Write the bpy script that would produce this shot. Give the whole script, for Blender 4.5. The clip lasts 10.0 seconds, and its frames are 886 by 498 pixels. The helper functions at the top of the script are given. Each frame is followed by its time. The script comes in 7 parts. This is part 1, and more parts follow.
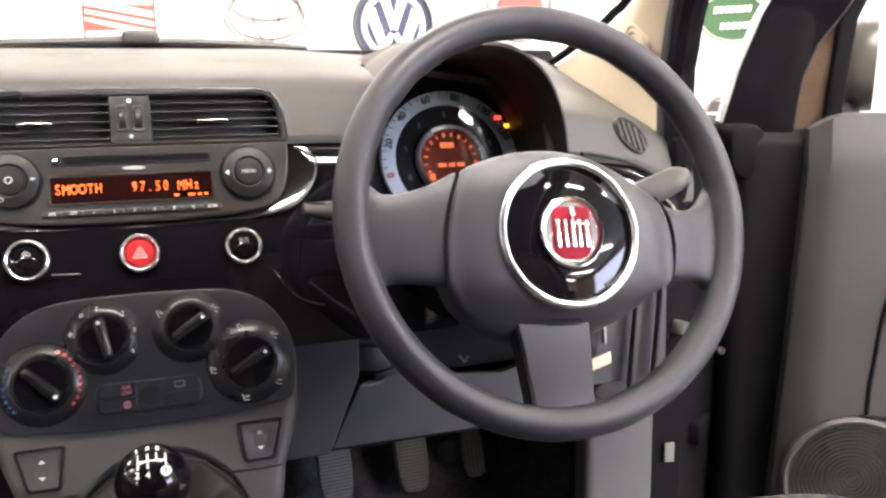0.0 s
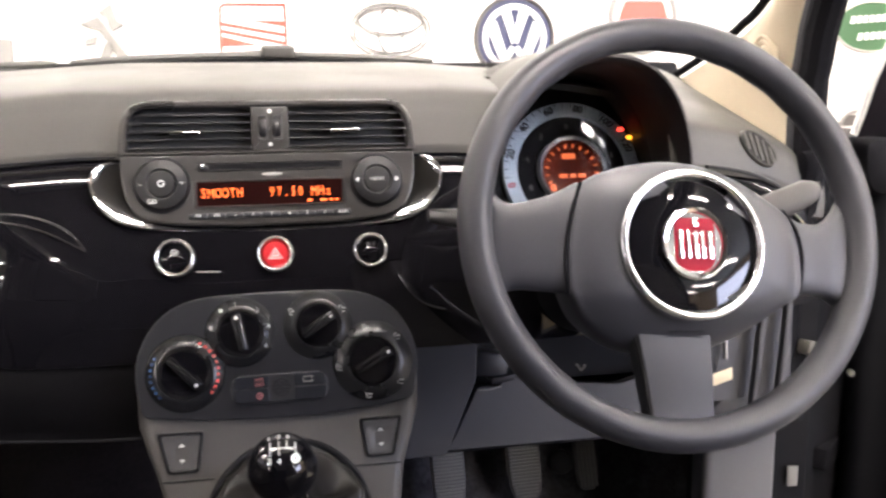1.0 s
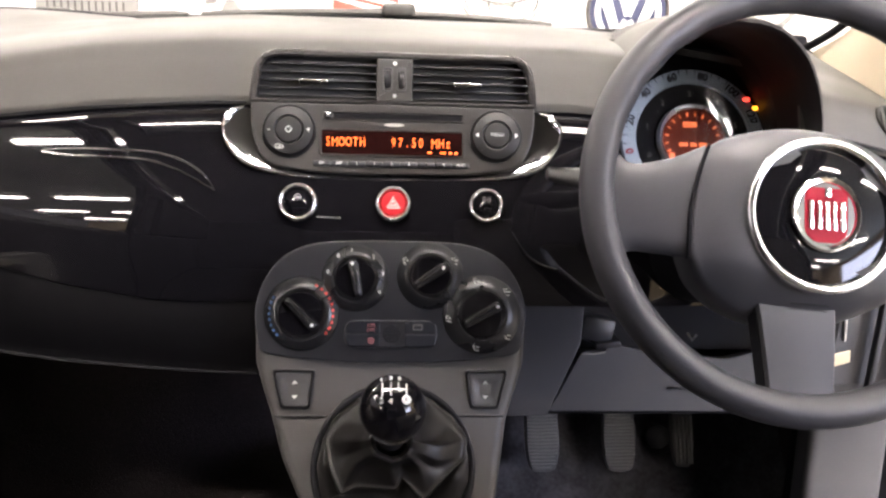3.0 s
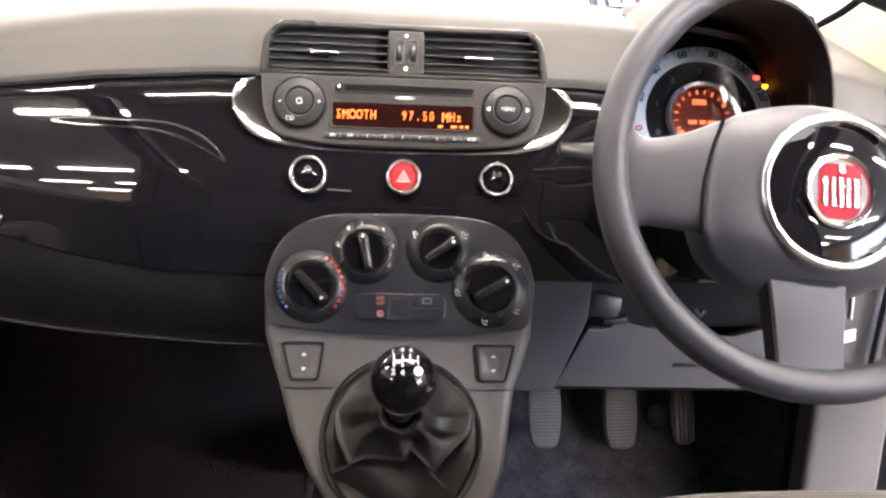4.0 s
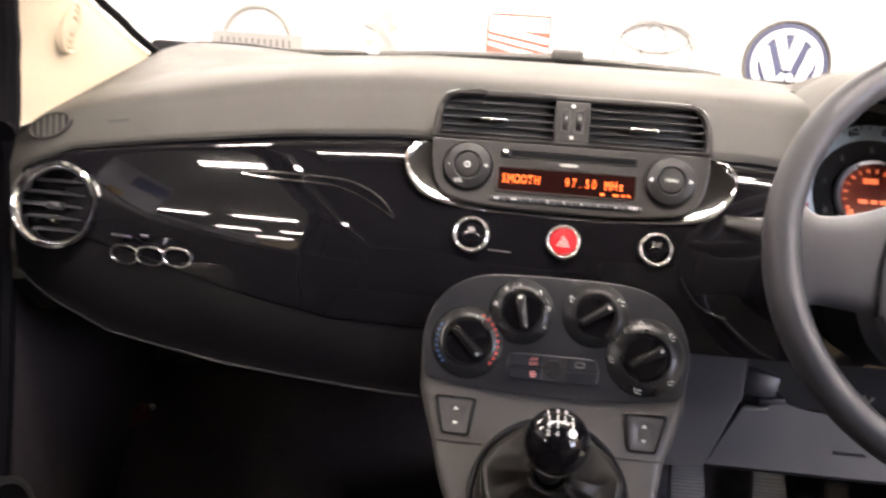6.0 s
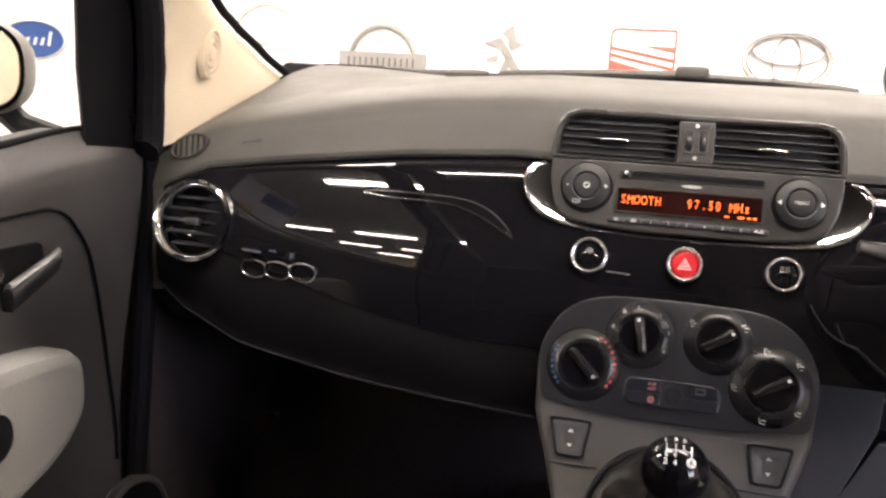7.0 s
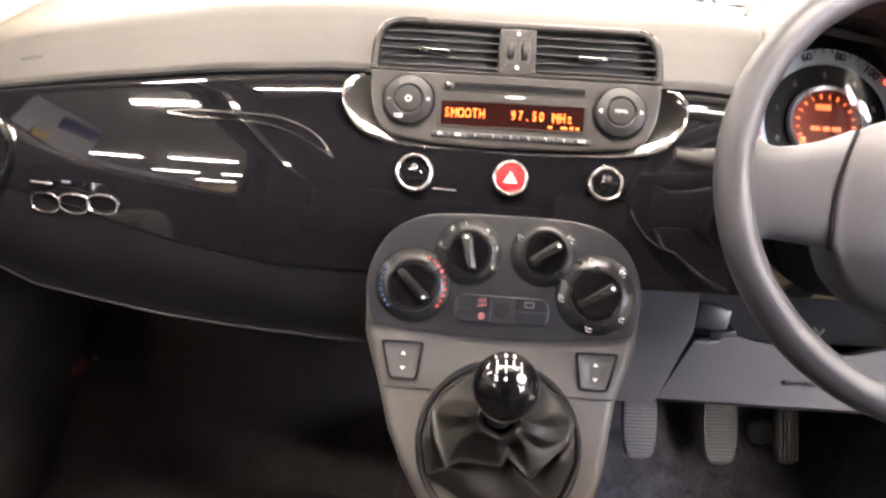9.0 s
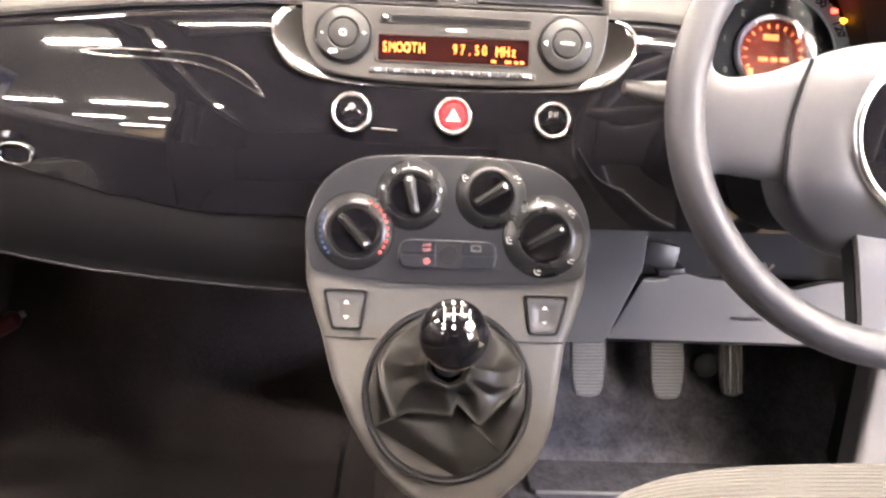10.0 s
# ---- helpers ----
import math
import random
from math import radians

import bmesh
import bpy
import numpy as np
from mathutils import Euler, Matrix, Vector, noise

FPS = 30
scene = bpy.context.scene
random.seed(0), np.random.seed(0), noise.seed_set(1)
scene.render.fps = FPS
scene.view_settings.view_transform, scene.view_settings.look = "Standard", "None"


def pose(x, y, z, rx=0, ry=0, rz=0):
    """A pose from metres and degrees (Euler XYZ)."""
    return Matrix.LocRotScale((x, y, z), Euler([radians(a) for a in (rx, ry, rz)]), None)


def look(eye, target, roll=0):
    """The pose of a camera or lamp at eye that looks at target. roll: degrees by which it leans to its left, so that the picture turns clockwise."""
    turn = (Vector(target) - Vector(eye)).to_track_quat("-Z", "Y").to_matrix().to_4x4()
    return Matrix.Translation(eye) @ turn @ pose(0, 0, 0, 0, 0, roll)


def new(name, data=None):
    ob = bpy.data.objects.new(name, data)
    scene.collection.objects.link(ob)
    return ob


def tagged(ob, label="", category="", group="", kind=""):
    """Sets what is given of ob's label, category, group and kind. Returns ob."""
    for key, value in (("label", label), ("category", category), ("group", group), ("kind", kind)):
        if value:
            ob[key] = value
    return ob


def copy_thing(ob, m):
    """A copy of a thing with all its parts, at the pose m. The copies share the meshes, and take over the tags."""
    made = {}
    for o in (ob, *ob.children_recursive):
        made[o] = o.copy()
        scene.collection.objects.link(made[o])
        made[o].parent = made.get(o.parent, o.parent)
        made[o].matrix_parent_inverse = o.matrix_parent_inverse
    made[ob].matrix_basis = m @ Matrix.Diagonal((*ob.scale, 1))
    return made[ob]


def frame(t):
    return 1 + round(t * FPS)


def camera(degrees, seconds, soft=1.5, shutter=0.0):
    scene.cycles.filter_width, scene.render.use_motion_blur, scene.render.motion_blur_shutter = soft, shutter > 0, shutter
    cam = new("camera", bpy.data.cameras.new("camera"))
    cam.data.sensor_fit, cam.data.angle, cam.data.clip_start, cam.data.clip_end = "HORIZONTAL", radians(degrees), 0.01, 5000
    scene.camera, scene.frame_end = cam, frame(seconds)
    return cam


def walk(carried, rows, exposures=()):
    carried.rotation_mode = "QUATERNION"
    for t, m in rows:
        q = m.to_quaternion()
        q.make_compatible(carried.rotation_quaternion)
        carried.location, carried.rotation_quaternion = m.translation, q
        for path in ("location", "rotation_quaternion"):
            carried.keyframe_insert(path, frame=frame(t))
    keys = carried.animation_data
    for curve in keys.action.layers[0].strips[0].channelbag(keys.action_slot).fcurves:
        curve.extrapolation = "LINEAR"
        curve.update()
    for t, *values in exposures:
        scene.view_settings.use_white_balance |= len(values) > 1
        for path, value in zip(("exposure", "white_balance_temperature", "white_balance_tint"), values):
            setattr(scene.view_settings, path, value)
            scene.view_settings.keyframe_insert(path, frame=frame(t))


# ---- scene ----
cam = camera(55.7, 10.0, soft=2.4, shutter=0.5)
PATH = [
    (0, (0.023, -0.865, 0.798), (0.652, 0.987, 0.376), -0.3),
    (0.5, (0.019, -0.872, 0.797), (0.54, 1.016, 0.392), -0.6),
    (1, (0.011, -0.883, 0.797), (0.379, 1.043, 0.406), -0.4),
    (1.5, (0.004, -0.893, 0.795), (0.273, 1.052, 0.412), 0.1),
    (2, (-0.002, -0.897, 0.792), (0.207, 1.053, 0.401), 0.8),
    (2.5, (-0.004, -0.894, 0.788), (0.156, 1.055, 0.37), 1.0),
    (3, (-0.013, -0.89, 0.78), (0.136, 1.052, 0.325), 1.8),
    (3.2, (-0.0160, -0.8900, 0.7780), (0.139, 1.048, 0.309), 1.9),
    (4.3, (-0.0320, -0.8915, 0.7700), (0.117, 1.039, 0.270), 2.9),
    (4.5, (-0.035, -0.892, 0.769), (0.089, 1.043, 0.281), 3.4),
    (5, (-0.045, -0.901, 0.772), (0.0, 1.05, 0.333), 3.7),
    (5.5, (-0.053, -0.907, 0.774), (-0.061, 1.049, 0.356), 4.4),
    (6, (-0.057, -0.916, 0.775), (-0.216, 1.043, 0.404), 4.0),
    (6.2, (-0.0570, -0.9175, 0.7760), (-0.280, 1.036, 0.412), 3.8),
    (7.3, (-0.0530, -0.9215, 0.7830), (-0.518, 0.992, 0.431), 3.5),
    (7.5, (-0.051, -0.921, 0.784), (-0.475, 0.996, 0.399), 3.6),
    (8, (-0.047, -0.907, 0.781), (-0.294, 1.026, 0.332), 4.1),
    (8.5, (-0.05, -0.891, 0.777), (-0.162, 1.048, 0.301), 4.1),
    (9, (-0.046, -0.875, 0.776), (-0.091, 1.055, 0.253), 3.2),
    (9.5, (-0.046, -0.858, 0.772), (-0.017, 1.052, 0.178), 3.1),
    (10, (-0.045, -0.839, 0.768), (0.049, 1.05, 0.118), 2.9),
]
EXPOSURES = [(0, 0.93, 6500, 13), (2.5, 0.83, 6538, 13.5), (3.2, 1.13, 6590, 13.6), (4.3, 1.73, 6672, 13.9), (5, 1.85, 6725, 14), (5.5, 1.76, 6762, 14.1), (6, 1.11, 6800, 14.2), (6.5, 0.73, 6838, 14.3), (7.5, 0.68, 6912, 14.5), (8, 1.25, 6950, 14.6), (8.5, 1.56, 6988, 14.7), (9, 2.08, 7025, 14.8), (9.5, 2.53, 7062, 14.9), (10, 2.78, 7100, 15)]
walk(cam, [(t, look(eye, target, roll)) for t, eye, target, roll in PATH], EXPOSURES)

# ---- world and light ----
world = bpy.data.worlds.new("hall_air")
world.use_nodes = True
world.node_tree.nodes["Background"].inputs["Color"].default_value = (1.0, 0.97, 0.93, 1)
world.node_tree.nodes["Background"].inputs["Strength"].default_value = 0.3
scene.world = world

TUBE_POWER = 110.0     # strip lights of the hall
# daylight entering by the shop window of the east wall
day = bpy.data.lights.new("window_daylight", "AREA")
day.shape, day.size, day.size_y = "RECTANGLE", 5.8, 1.9
day.energy, day.color = 470.0, (0.70, 0.76, 1.0)
day_ob = new("window_daylight", day)
day_ob.matrix_basis = pose(6.9, -6.7, 1.98) @ Matrix.Rotation(radians(90), 4, "Z") @ Matrix.Rotation(radians(90), 4, "X")


# ---- small mesh helpers ----
def mesh_object(name, bm, material, parent=None, label="", smooth=True, sharp=35):
    bmesh.ops.recalc_face_normals(bm, faces=bm.faces[:])
    me = bpy.data.meshes.new(name)
    bm.to_mesh(me)
    bm.free()
    for m in (material if isinstance(material, (list, tuple)) else (material,)):
        me.materials.append(m)
    if smooth:
        for p in me.polygons:
            p.use_smooth = True
        me.set_sharp_from_angle(angle=radians(sharp))
    ob = new(name, me)
    if parent is not None:
        ob.parent = parent
    if label:
        tagged(ob, label=label)
    return ob


def part(name, bm, material, parent, label="", smooth=True, sharp=35):
    return mesh_object(name, bm, material, parent, label, smooth, sharp)


def thing(name, label, category, at=None, group="", kind=""):
    """An Empty at the thing's base that carries its parts; the parts' meshes are in the thing's own axes."""
    ob = new(name)
    ob.empty_display_size = 0.02
    if at is not None:
        ob.matrix_basis = at
    return tagged(ob, label, category, group, kind)


def solo(name, bm, material, label, category, at=None, group="", kind="", smooth=True, sharp=35):
    ob = mesh_object(name, bm, material, None, "", smooth, sharp)
    if at is not None:
        ob.matrix_basis = at
    return tagged(ob, label, category, group, kind)


def axes(origin, x, y, z):
    m = Matrix.Identity(4)
    for i, v in enumerate((x, y, z)):
        v = Vector(v).normalized()
        for k in range(3):
            m[k][i] = v[k]
    for k in range(3):
        m[k][3] = origin[k]
    return m


def box(bm, size, centre=(0, 0, 0), turn=None, bevel=0.0, segments=2):
    m = Matrix.Translation(centre) @ (turn or Matrix.Identity(4)) @ Matrix.Diagonal((*size, 1))
    made = bmesh.ops.create_cube(bm, size=1, matrix=m)["verts"]
    if bevel:
        edges = {e for v in made for e in v.link_edges}
        bmesh.ops.bevel(bm, geom=list(edges), offset=bevel, segments=segments, profile=0.5, affect="EDGES", clamp_overlap=True)
    return bm


def skin(bm, rings, closed=True, cap_start=False, cap_end=False):
    """Quads between rings of equally many points."""
    rows = [[bm.verts.new(p) for p in ring] for ring in rings]
    n = len(rows[0])
    for a, b in zip(rows, rows[1:]):
        for i in range(n if closed else n - 1):
            j = (i + 1) % n
            bm.faces.new((a[i], a[j], b[j], b[i]))
    if cap_start:
        bm.faces.new(rows[0])
    if cap_end:
        bm.faces.new(rows[-1])
    return rows


def lathe(bm, profile, n=32, m=None, cap_start=False, cap_end=False, squash=(1, 1)):
    """Profile (radius, height) turned about the local z axis."""
    m = m or Matrix.Identity(4)
    rings = []
    for r, h in profile:
        rings.append([m @ Vector((r * squash[0] * math.cos(2 * math.pi * i / n), r * squash[1] * math.sin(2 * math.pi * i / n), h)) for i in range(n)])
    skin(bm, rings, True, cap_start, cap_end)
    return bm


def pipe(bm, path, radius, n=10, caps=True, flat=1.0):
    """A tube along a path; radius a number or one for each point."""
    pts = [Vector(p) for p in path]
    rings, side = [], None
    for i, p in enumerate(pts):
        d = (pts[min(i + 1, len(pts) - 1)] - pts[max(i - 1, 0)]).normalized()
        if side is None:
            side = d.orthogonal().normalized()
        side = (side - d * side.dot(d)).normalized()
        up = d.cross(side)
        r = radius[i] if isinstance(radius, (list, tuple)) else radius
        rings.append([p + side * (r * math.cos(2 * math.pi * k / n)) + up * (r * flat * math.sin(2 * math.pi * k / n)) for k in range(n)])
    skin(bm, rings, True, caps, caps)
    return bm


def smooth_loop(points, steps=6, closed=True):
    """A Catmull-Rom curve through 2D or 3D points."""
    pts = [Vector(p) for p in points]
    n, out = len(pts), []
    for i in range(n if closed else n - 1):
        if closed:
            p0, p1, p2, p3 = pts[i - 1], pts[i], pts[(i + 1) % n], pts[(i + 2) % n]
        else:
            p0, p1, p2, p3 = pts[max(i - 1, 0)], pts[i], pts[i + 1], pts[min(i + 2, n - 1)]
        for s in range(steps):
            t = s / steps
            out.append(0.5 * ((2 * p1) + (p2 - p0) * t + (2 * p0 - 5 * p1 + 4 * p2 - p3) * t * t + (3 * p1 - p0 - 3 * p2 + p3) * t ** 3))
    if not closed:
        out.append(pts[-1])
    return out


def rounded(points, radius, steps=5):
    """A polygon with rounded corners; radius a number or one for each corner."""
    out, n = [], len(points)
    for i in range(n):
        p, a, b = Vector(points[i]), Vector(points[i - 1]), Vector(points[(i + 1) % n])
        r = radius[i] if isinstance(radius, (list, tuple)) else radius
        u, v = (a - p), (b - p)
        k = min(r, u.length * 0.49, v.length * 0.49)
        s, e = p + u.normalized() * k, p + v.normalized() * k
        for q in range(steps + 1):
            t = q / steps
            out.append(s * (1 - t) ** 2 + p * 2 * t * (1 - t) + e * t * t)
    return out


def inset(loop, d):
    """The loop moved inwards by d (counter-clockwise loop of 2D points)."""
    n, out = len(loop), []
    area = sum(loop[i - 1][0] * loop[i][1] - loop[i][0] * loop[i - 1][1] for i in range(n))
    sgn = 1 if area > 0 else -1
    for i in range(n):
        e = Vector(loop[(i + 1) % n]).to_2d() - Vector(loop[i - 1]).to_2d()
        nrm = Vector((-e.y, e.x)).normalized() * sgn
        out.append(Vector(loop[i]).to_2d() + nrm * d)
    return out


def slab(bm, loop, low, high, edge=0.001, m=None, bottom=True):
    """A plate with the outline loop between two heights, its upper edge rounded."""
    m = m or Matrix.Identity(4)
    flat = [Vector(p).to_2d() for p in loop]
    rings = [[m @ Vector((p.x, p.y, low)) for p in flat]]
    rings.append([m @ Vector((p.x, p.y, high - edge)) for p in flat])
    rings.append([m @ Vector((p.x, p.y, high - edge * 0.3)) for p in inset(flat, edge * 0.3)])
    rings.append([m @ Vector((p.x, p.y, high)) for p in inset(flat, edge)])
    rings.append([m @ Vector((p.x, p.y, high)) for p in inset(flat, edge * 1.25)])
    skin(bm, rings, True, bottom, True)
    return bm


def frame_slab(bm, outer, inner, low, high, edge=0.001, m=None):
    """A plate with a hole: outer and inner loops of equally many points."""
    m = m or Matrix.Identity(4)
    o, i = [Vector(p).to_2d() for p in outer], [Vector(p).to_2d() for p in inner]
    up = lambda pts, h: [m @ Vector((p.x, p.y, h)) for p in pts]
    oi, ii = inset(o, edge), inset(i, -edge)
    rings = [up(o, low), up(o, high - edge), up(oi, high), up(ii, high), up(i, high - edge), up(i, low), up(o, low)]
    rows = skin(bm, rings, True)
    bmesh.ops.remove_doubles(bm, verts=[v for r in rows for v in r], dist=1e-6)
    return bm


def circle(r, n=32, cx=0.0, cy=0.0, start=0.0):
    return [Vector((cx + r * math.cos(start + 2 * math.pi * i / n), cy + r * math.sin(start + 2 * math.pi * i / n))) for i in range(n)]


def words(bm, body, size, m, depth=0.0003, align="CENTER", bold=0.0):
    """Letters as a mesh, added to bm."""
    data = bpy.data.curves.new("letters", "FONT")
    data.offset = bold
    data.body, data.size, data.extrude, data.align_x, data.align_y = body, size, depth, align, "CENTER"
    data.resolution_u = 3
    ob = bpy.data.objects.new("letters", data)
    scene.collection.objects.link(ob)
    dg = bpy.context.evaluated_depsgraph_get()
    me = bpy.data.meshes.new_from_object(ob.evaluated_get(dg))
    me.transform(m)
    bm.from_mesh(me)
    bpy.data.objects.remove(ob)
    bpy.data.curves.remove(data)
    bpy.data.meshes.remove(me)
    return bm


def sheet(bm, f, nu, nv, thick=0.0, direction=None):
    """A grid surface f(u, v) for u, v in 0..1, with a back offset along direction."""
    rows = [[Vector(f(i / nu, j / nv)) for i in range(nu + 1)] for j in range(nv + 1)]
    skin(bm, rows, False)
    if thick:
        d = Vector(direction) * thick
        back = [[p + d for p in r] for r in rows]
        skin(bm, back, False)
        rim = rows[0] + [r[-1] for r in rows[1:]] + rows[-1][-2::-1] + [r[0] for r in rows[-2:0:-1]]
        skin(bm, [rim, [p + d for p in rim]], True)
        bmesh.ops.remove_doubles(bm, verts=bm.verts[:], dist=1e-6)
    return bm


def lerp(a, b, t):
    return a + (b - a) * t


def ramp(x, a, b):
    t = min(1.0, max(0.0, (x - a) / (b - a)))
    return t * t * (3 - 2 * t)


def table(x, rows):
    """Straight steps through (x, value) rows."""
    if x <= rows[0][0]:
        return rows[0][1]
    for (a, va), (b, vb) in zip(rows, rows[1:]):
        if x <= b:
            return va + (vb - va) * (x - a) / (b - a)
    return rows[-1][1]


# ---- materials ----
def surface(name, colour, rough=0.5, metal=0.0, vary=0.12, grain=0.0, grain_scale=900.0, patch=9.0, coat=0.0, bump=0.15,
            rough_vary=0.08, spec=0.5, grain_kind="voronoi", sheen=0.0):
    """A painted, moulded or woven surface: base colour with slow patches and fine grain, uneven gloss and relief."""
    m = bpy.data.materials.new(name)
    m.use_nodes = True
    nt = m.node_tree
    b = nt.nodes["Principled BSDF"]
    co = nt.nodes.new("ShaderNodeTexCoord")
    slow = nt.nodes.new("ShaderNodeTexNoise")
    slow.inputs["Scale"].default_value, slow.inputs["Detail"].default_value = patch, 5
    fine = nt.nodes.new("ShaderNodeTexNoise")
    fine.inputs["Scale"].default_value, fine.inputs["Detail"].default_value = grain_scale * 0.35, 3
    nt.links.new(co.outputs["Object"], slow.inputs["Vector"])
    nt.links.new(co.outputs["Object"], fine.inputs["Vector"])
    add = nt.nodes.new("ShaderNodeMath")
    add.operation = "MULTIPLY_ADD"
    add.inputs[1].default_value = 0.6
    nt.links.new(slow.outputs["Fac"], add.inputs[0])
    half = nt.nodes.new("ShaderNodeMath")
    half.operation = "MULTIPLY"
    half.inputs[1].default_value = 0.4
    nt.links.new(fine.outputs["Fac"], half.inputs[0])
    nt.links.new(half.outputs[0], add.inputs[2])
    col = nt.nodes.new("ShaderNodeMapRange")
    col.inputs["From Min"].default_value, col.inputs["From Max"].default_value = 0.3, 0.7
    col.inputs["To Min"].default_value, col.inputs["To Max"].default_value = 1 - vary, 1 + vary
    nt.links.new(add.outputs[0], col.inputs["Value"])
    mul = nt.nodes.new("ShaderNodeVectorMath")
    mul.operation = "SCALE"
    mul.inputs[0].default_value = colour
    nt.links.new(col.outputs["Result"], mul.inputs["Scale"])
    nt.links.new(mul.outputs["Vector"], b.inputs["Base Color"])
    rg = nt.nodes.new("ShaderNodeMapRange")
    rg.inputs["From Min"].default_value, rg.inputs["From Max"].default_value = 0.3, 0.7
    rg.inputs["To Min"].default_value, rg.inputs["To Max"].default_value = max(0.0, rough - rough_vary), min(1.0, rough + rough_vary)
    nt.links.new(slow.outputs["Fac"], rg.inputs["Value"])
    nt.links.new(rg.outputs["Result"], b.inputs["Roughness"])
    b.inputs["Metallic"].default_value = metal
    b.inputs["Specular IOR Level"].default_value = spec
    b.inputs["Coat Weight"].default_value = coat
    b.inputs["Coat Roughness"].default_value = 0.03
    if sheen:
        b.inputs["Sheen Weight"].default_value = sheen
    if grain:
        if grain_kind == "voronoi":
            g = nt.nodes.new("ShaderNodeTexVoronoi")
            g.inputs["Scale"].default_value = grain_scale
            out = g.outputs["Distance"]
        else:
            g = nt.nodes.new("ShaderNodeTexNoise")
            g.inputs["Scale"].default_value, g.inputs["Detail"].default_value = grain_scale, 6
            out = g.outputs["Fac"]
        nt.links.new(co.outputs["Object"], g.inputs["Vector"])
        bp = nt.nodes.new("ShaderNodeBump")
        bp.inputs["Strength"].default_value, bp.inputs["Distance"].default_value = bump, grain
        nt.links.new(out, bp.inputs["Height"])
        nt.links.new(bp.outputs["Normal"], b.inputs["Normal"])
    return m


def glow(name, colour, strength):
    m = bpy.data.materials.new(name)
    m.use_nodes = True
    b = m.node_tree.nodes["Principled BSDF"]
    b.inputs["Base Color"].default_value = (*[c * 0.3 for c in colour], 1)
    b.inputs["Emission Color"].default_value = (*colour, 1)
    b.inputs["Emission Strength"].default_value = strength
    return m


def ribbed(m, scale, depth, axis="Y"):
    """Adds fine woven ribs to a fabric."""
    nt = m.node_tree
    b = nt.nodes["Principled BSDF"]
    co = nt.nodes.new("ShaderNodeTexCoord")
    w = nt.nodes.new("ShaderNodeTexWave")
    w.bands_direction = axis
    w.inputs["Scale"].default_value, w.inputs["Distortion"].default_value = scale, 0.4
    nt.links.new(co.outputs["Object"], w.inputs["Vector"])
    bp = nt.nodes.new("ShaderNodeBump")
    bp.inputs["Strength"].default_value, bp.inputs["Distance"].default_value = 0.6, depth
    nt.links.new(w.outputs["Fac"], bp.inputs["Height"])
    old = b.inputs["Normal"].links
    if old:
        nt.links.new(old[0].from_socket, bp.inputs["Normal"])
    nt.links.new(bp.outputs["Normal"], b.inputs["Normal"])
    return m


DASH = surface("dash_soft_plastic", (0.0545, 0.052, 0.0460), 0.55, grain=0.0006, grain_scale=750, vary=0.07)
CONSOLE = surface("console_grey_plastic", (0.064, 0.060, 0.058), 0.5, grain=0.0005, grain_scale=850, vary=0.07)
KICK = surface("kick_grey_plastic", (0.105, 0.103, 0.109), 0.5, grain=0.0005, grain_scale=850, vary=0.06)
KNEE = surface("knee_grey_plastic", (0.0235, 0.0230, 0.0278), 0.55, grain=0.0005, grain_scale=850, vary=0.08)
CHARCOAL = surface("charcoal_plastic", (0.0118, 0.0120, 0.0155), 0.38, grain=0.0003, grain_scale=1200, vary=0.08)
RADIO = surface("radio_grey_plastic", (0.024, 0.0222, 0.0212), 0.32, grain=0.0002, grain_scale=1500, vary=0.05)
BLACK = surface("black_plastic", (0.009, 0.009, 0.011), 0.48, vary=0.15, spec=0.3, grain=0.0003, grain_scale=900)
LINER = surface("hood_liner", (0.022, 0.0195, 0.020), 0.6, vary=0.12, spec=0.25, grain=0.0003, grain_scale=900)
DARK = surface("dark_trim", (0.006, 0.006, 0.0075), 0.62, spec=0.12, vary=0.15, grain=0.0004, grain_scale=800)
GLOSS = surface("piano_black", (0.005, 0.0047, 0.006), 0.04, vary=0.1, rough_vary=0.02, spec=0.42)
BODY = surface("black_car_paint", (0.006, 0.005, 0.007), 0.12, vary=0.1, coat=1.0, rough_vary=0.04)
SWITCH = surface("switch_grey", (0.070, 0.068, 0.070), 0.42, vary=0.06)
DIAL = surface("radio_dial", (0.0120, 0.0116, 0.0120), 0.40, vary=0.06, rough_vary=0.04, spec=0.28)
BEZEL = surface("bezel_sheen", (0.0125, 0.0128, 0.0145), 0.27, vary=0.06, rough_vary=0.04, spec=0.5)
GRIP = surface("grip_gloss", (0.012, 0.012, 0.013), 0.22, vary=0.06, rough_vary=0.04)
STALK = surface("stalk_plastic", (0.024, 0.023, 0.024), 0.36, vary=0.06)
SLAT = surface("vent_slat", (0.034, 0.033, 0.033), 0.32, vary=0.08)
CHROME = surface("chrome", (0.82, 0.82, 0.82), 0.11, 1.0, vary=0.03, rough_vary=0.03)
DARK_CHROME = surface("dark_chrome", (0.58, 0.58, 0.59), 0.10, 1.0, vary=0.03, rough_vary=0.02)
SATIN = surface("satin_silver", (0.6, 0.6, 0.6), 0.25, 1.0, vary=0.05)
WHEEL = surface("wheel_foam", (0.0305, 0.0306, 0.0360), 0.47, grain=0.0003, grain_scale=1100, vary=0.07)
WHEEL_HUB = surface("wheel_hub_plastic", (0.0360, 0.0362, 0.0425), 0.44, grain=0.0004, grain_scale=1000, vary=0.06)
SPOKE = surface("spoke_satin_plastic", (0.046, 0.045, 0.048), 0.45, grain=0.0003, grain_scale=900, vary=0.05)
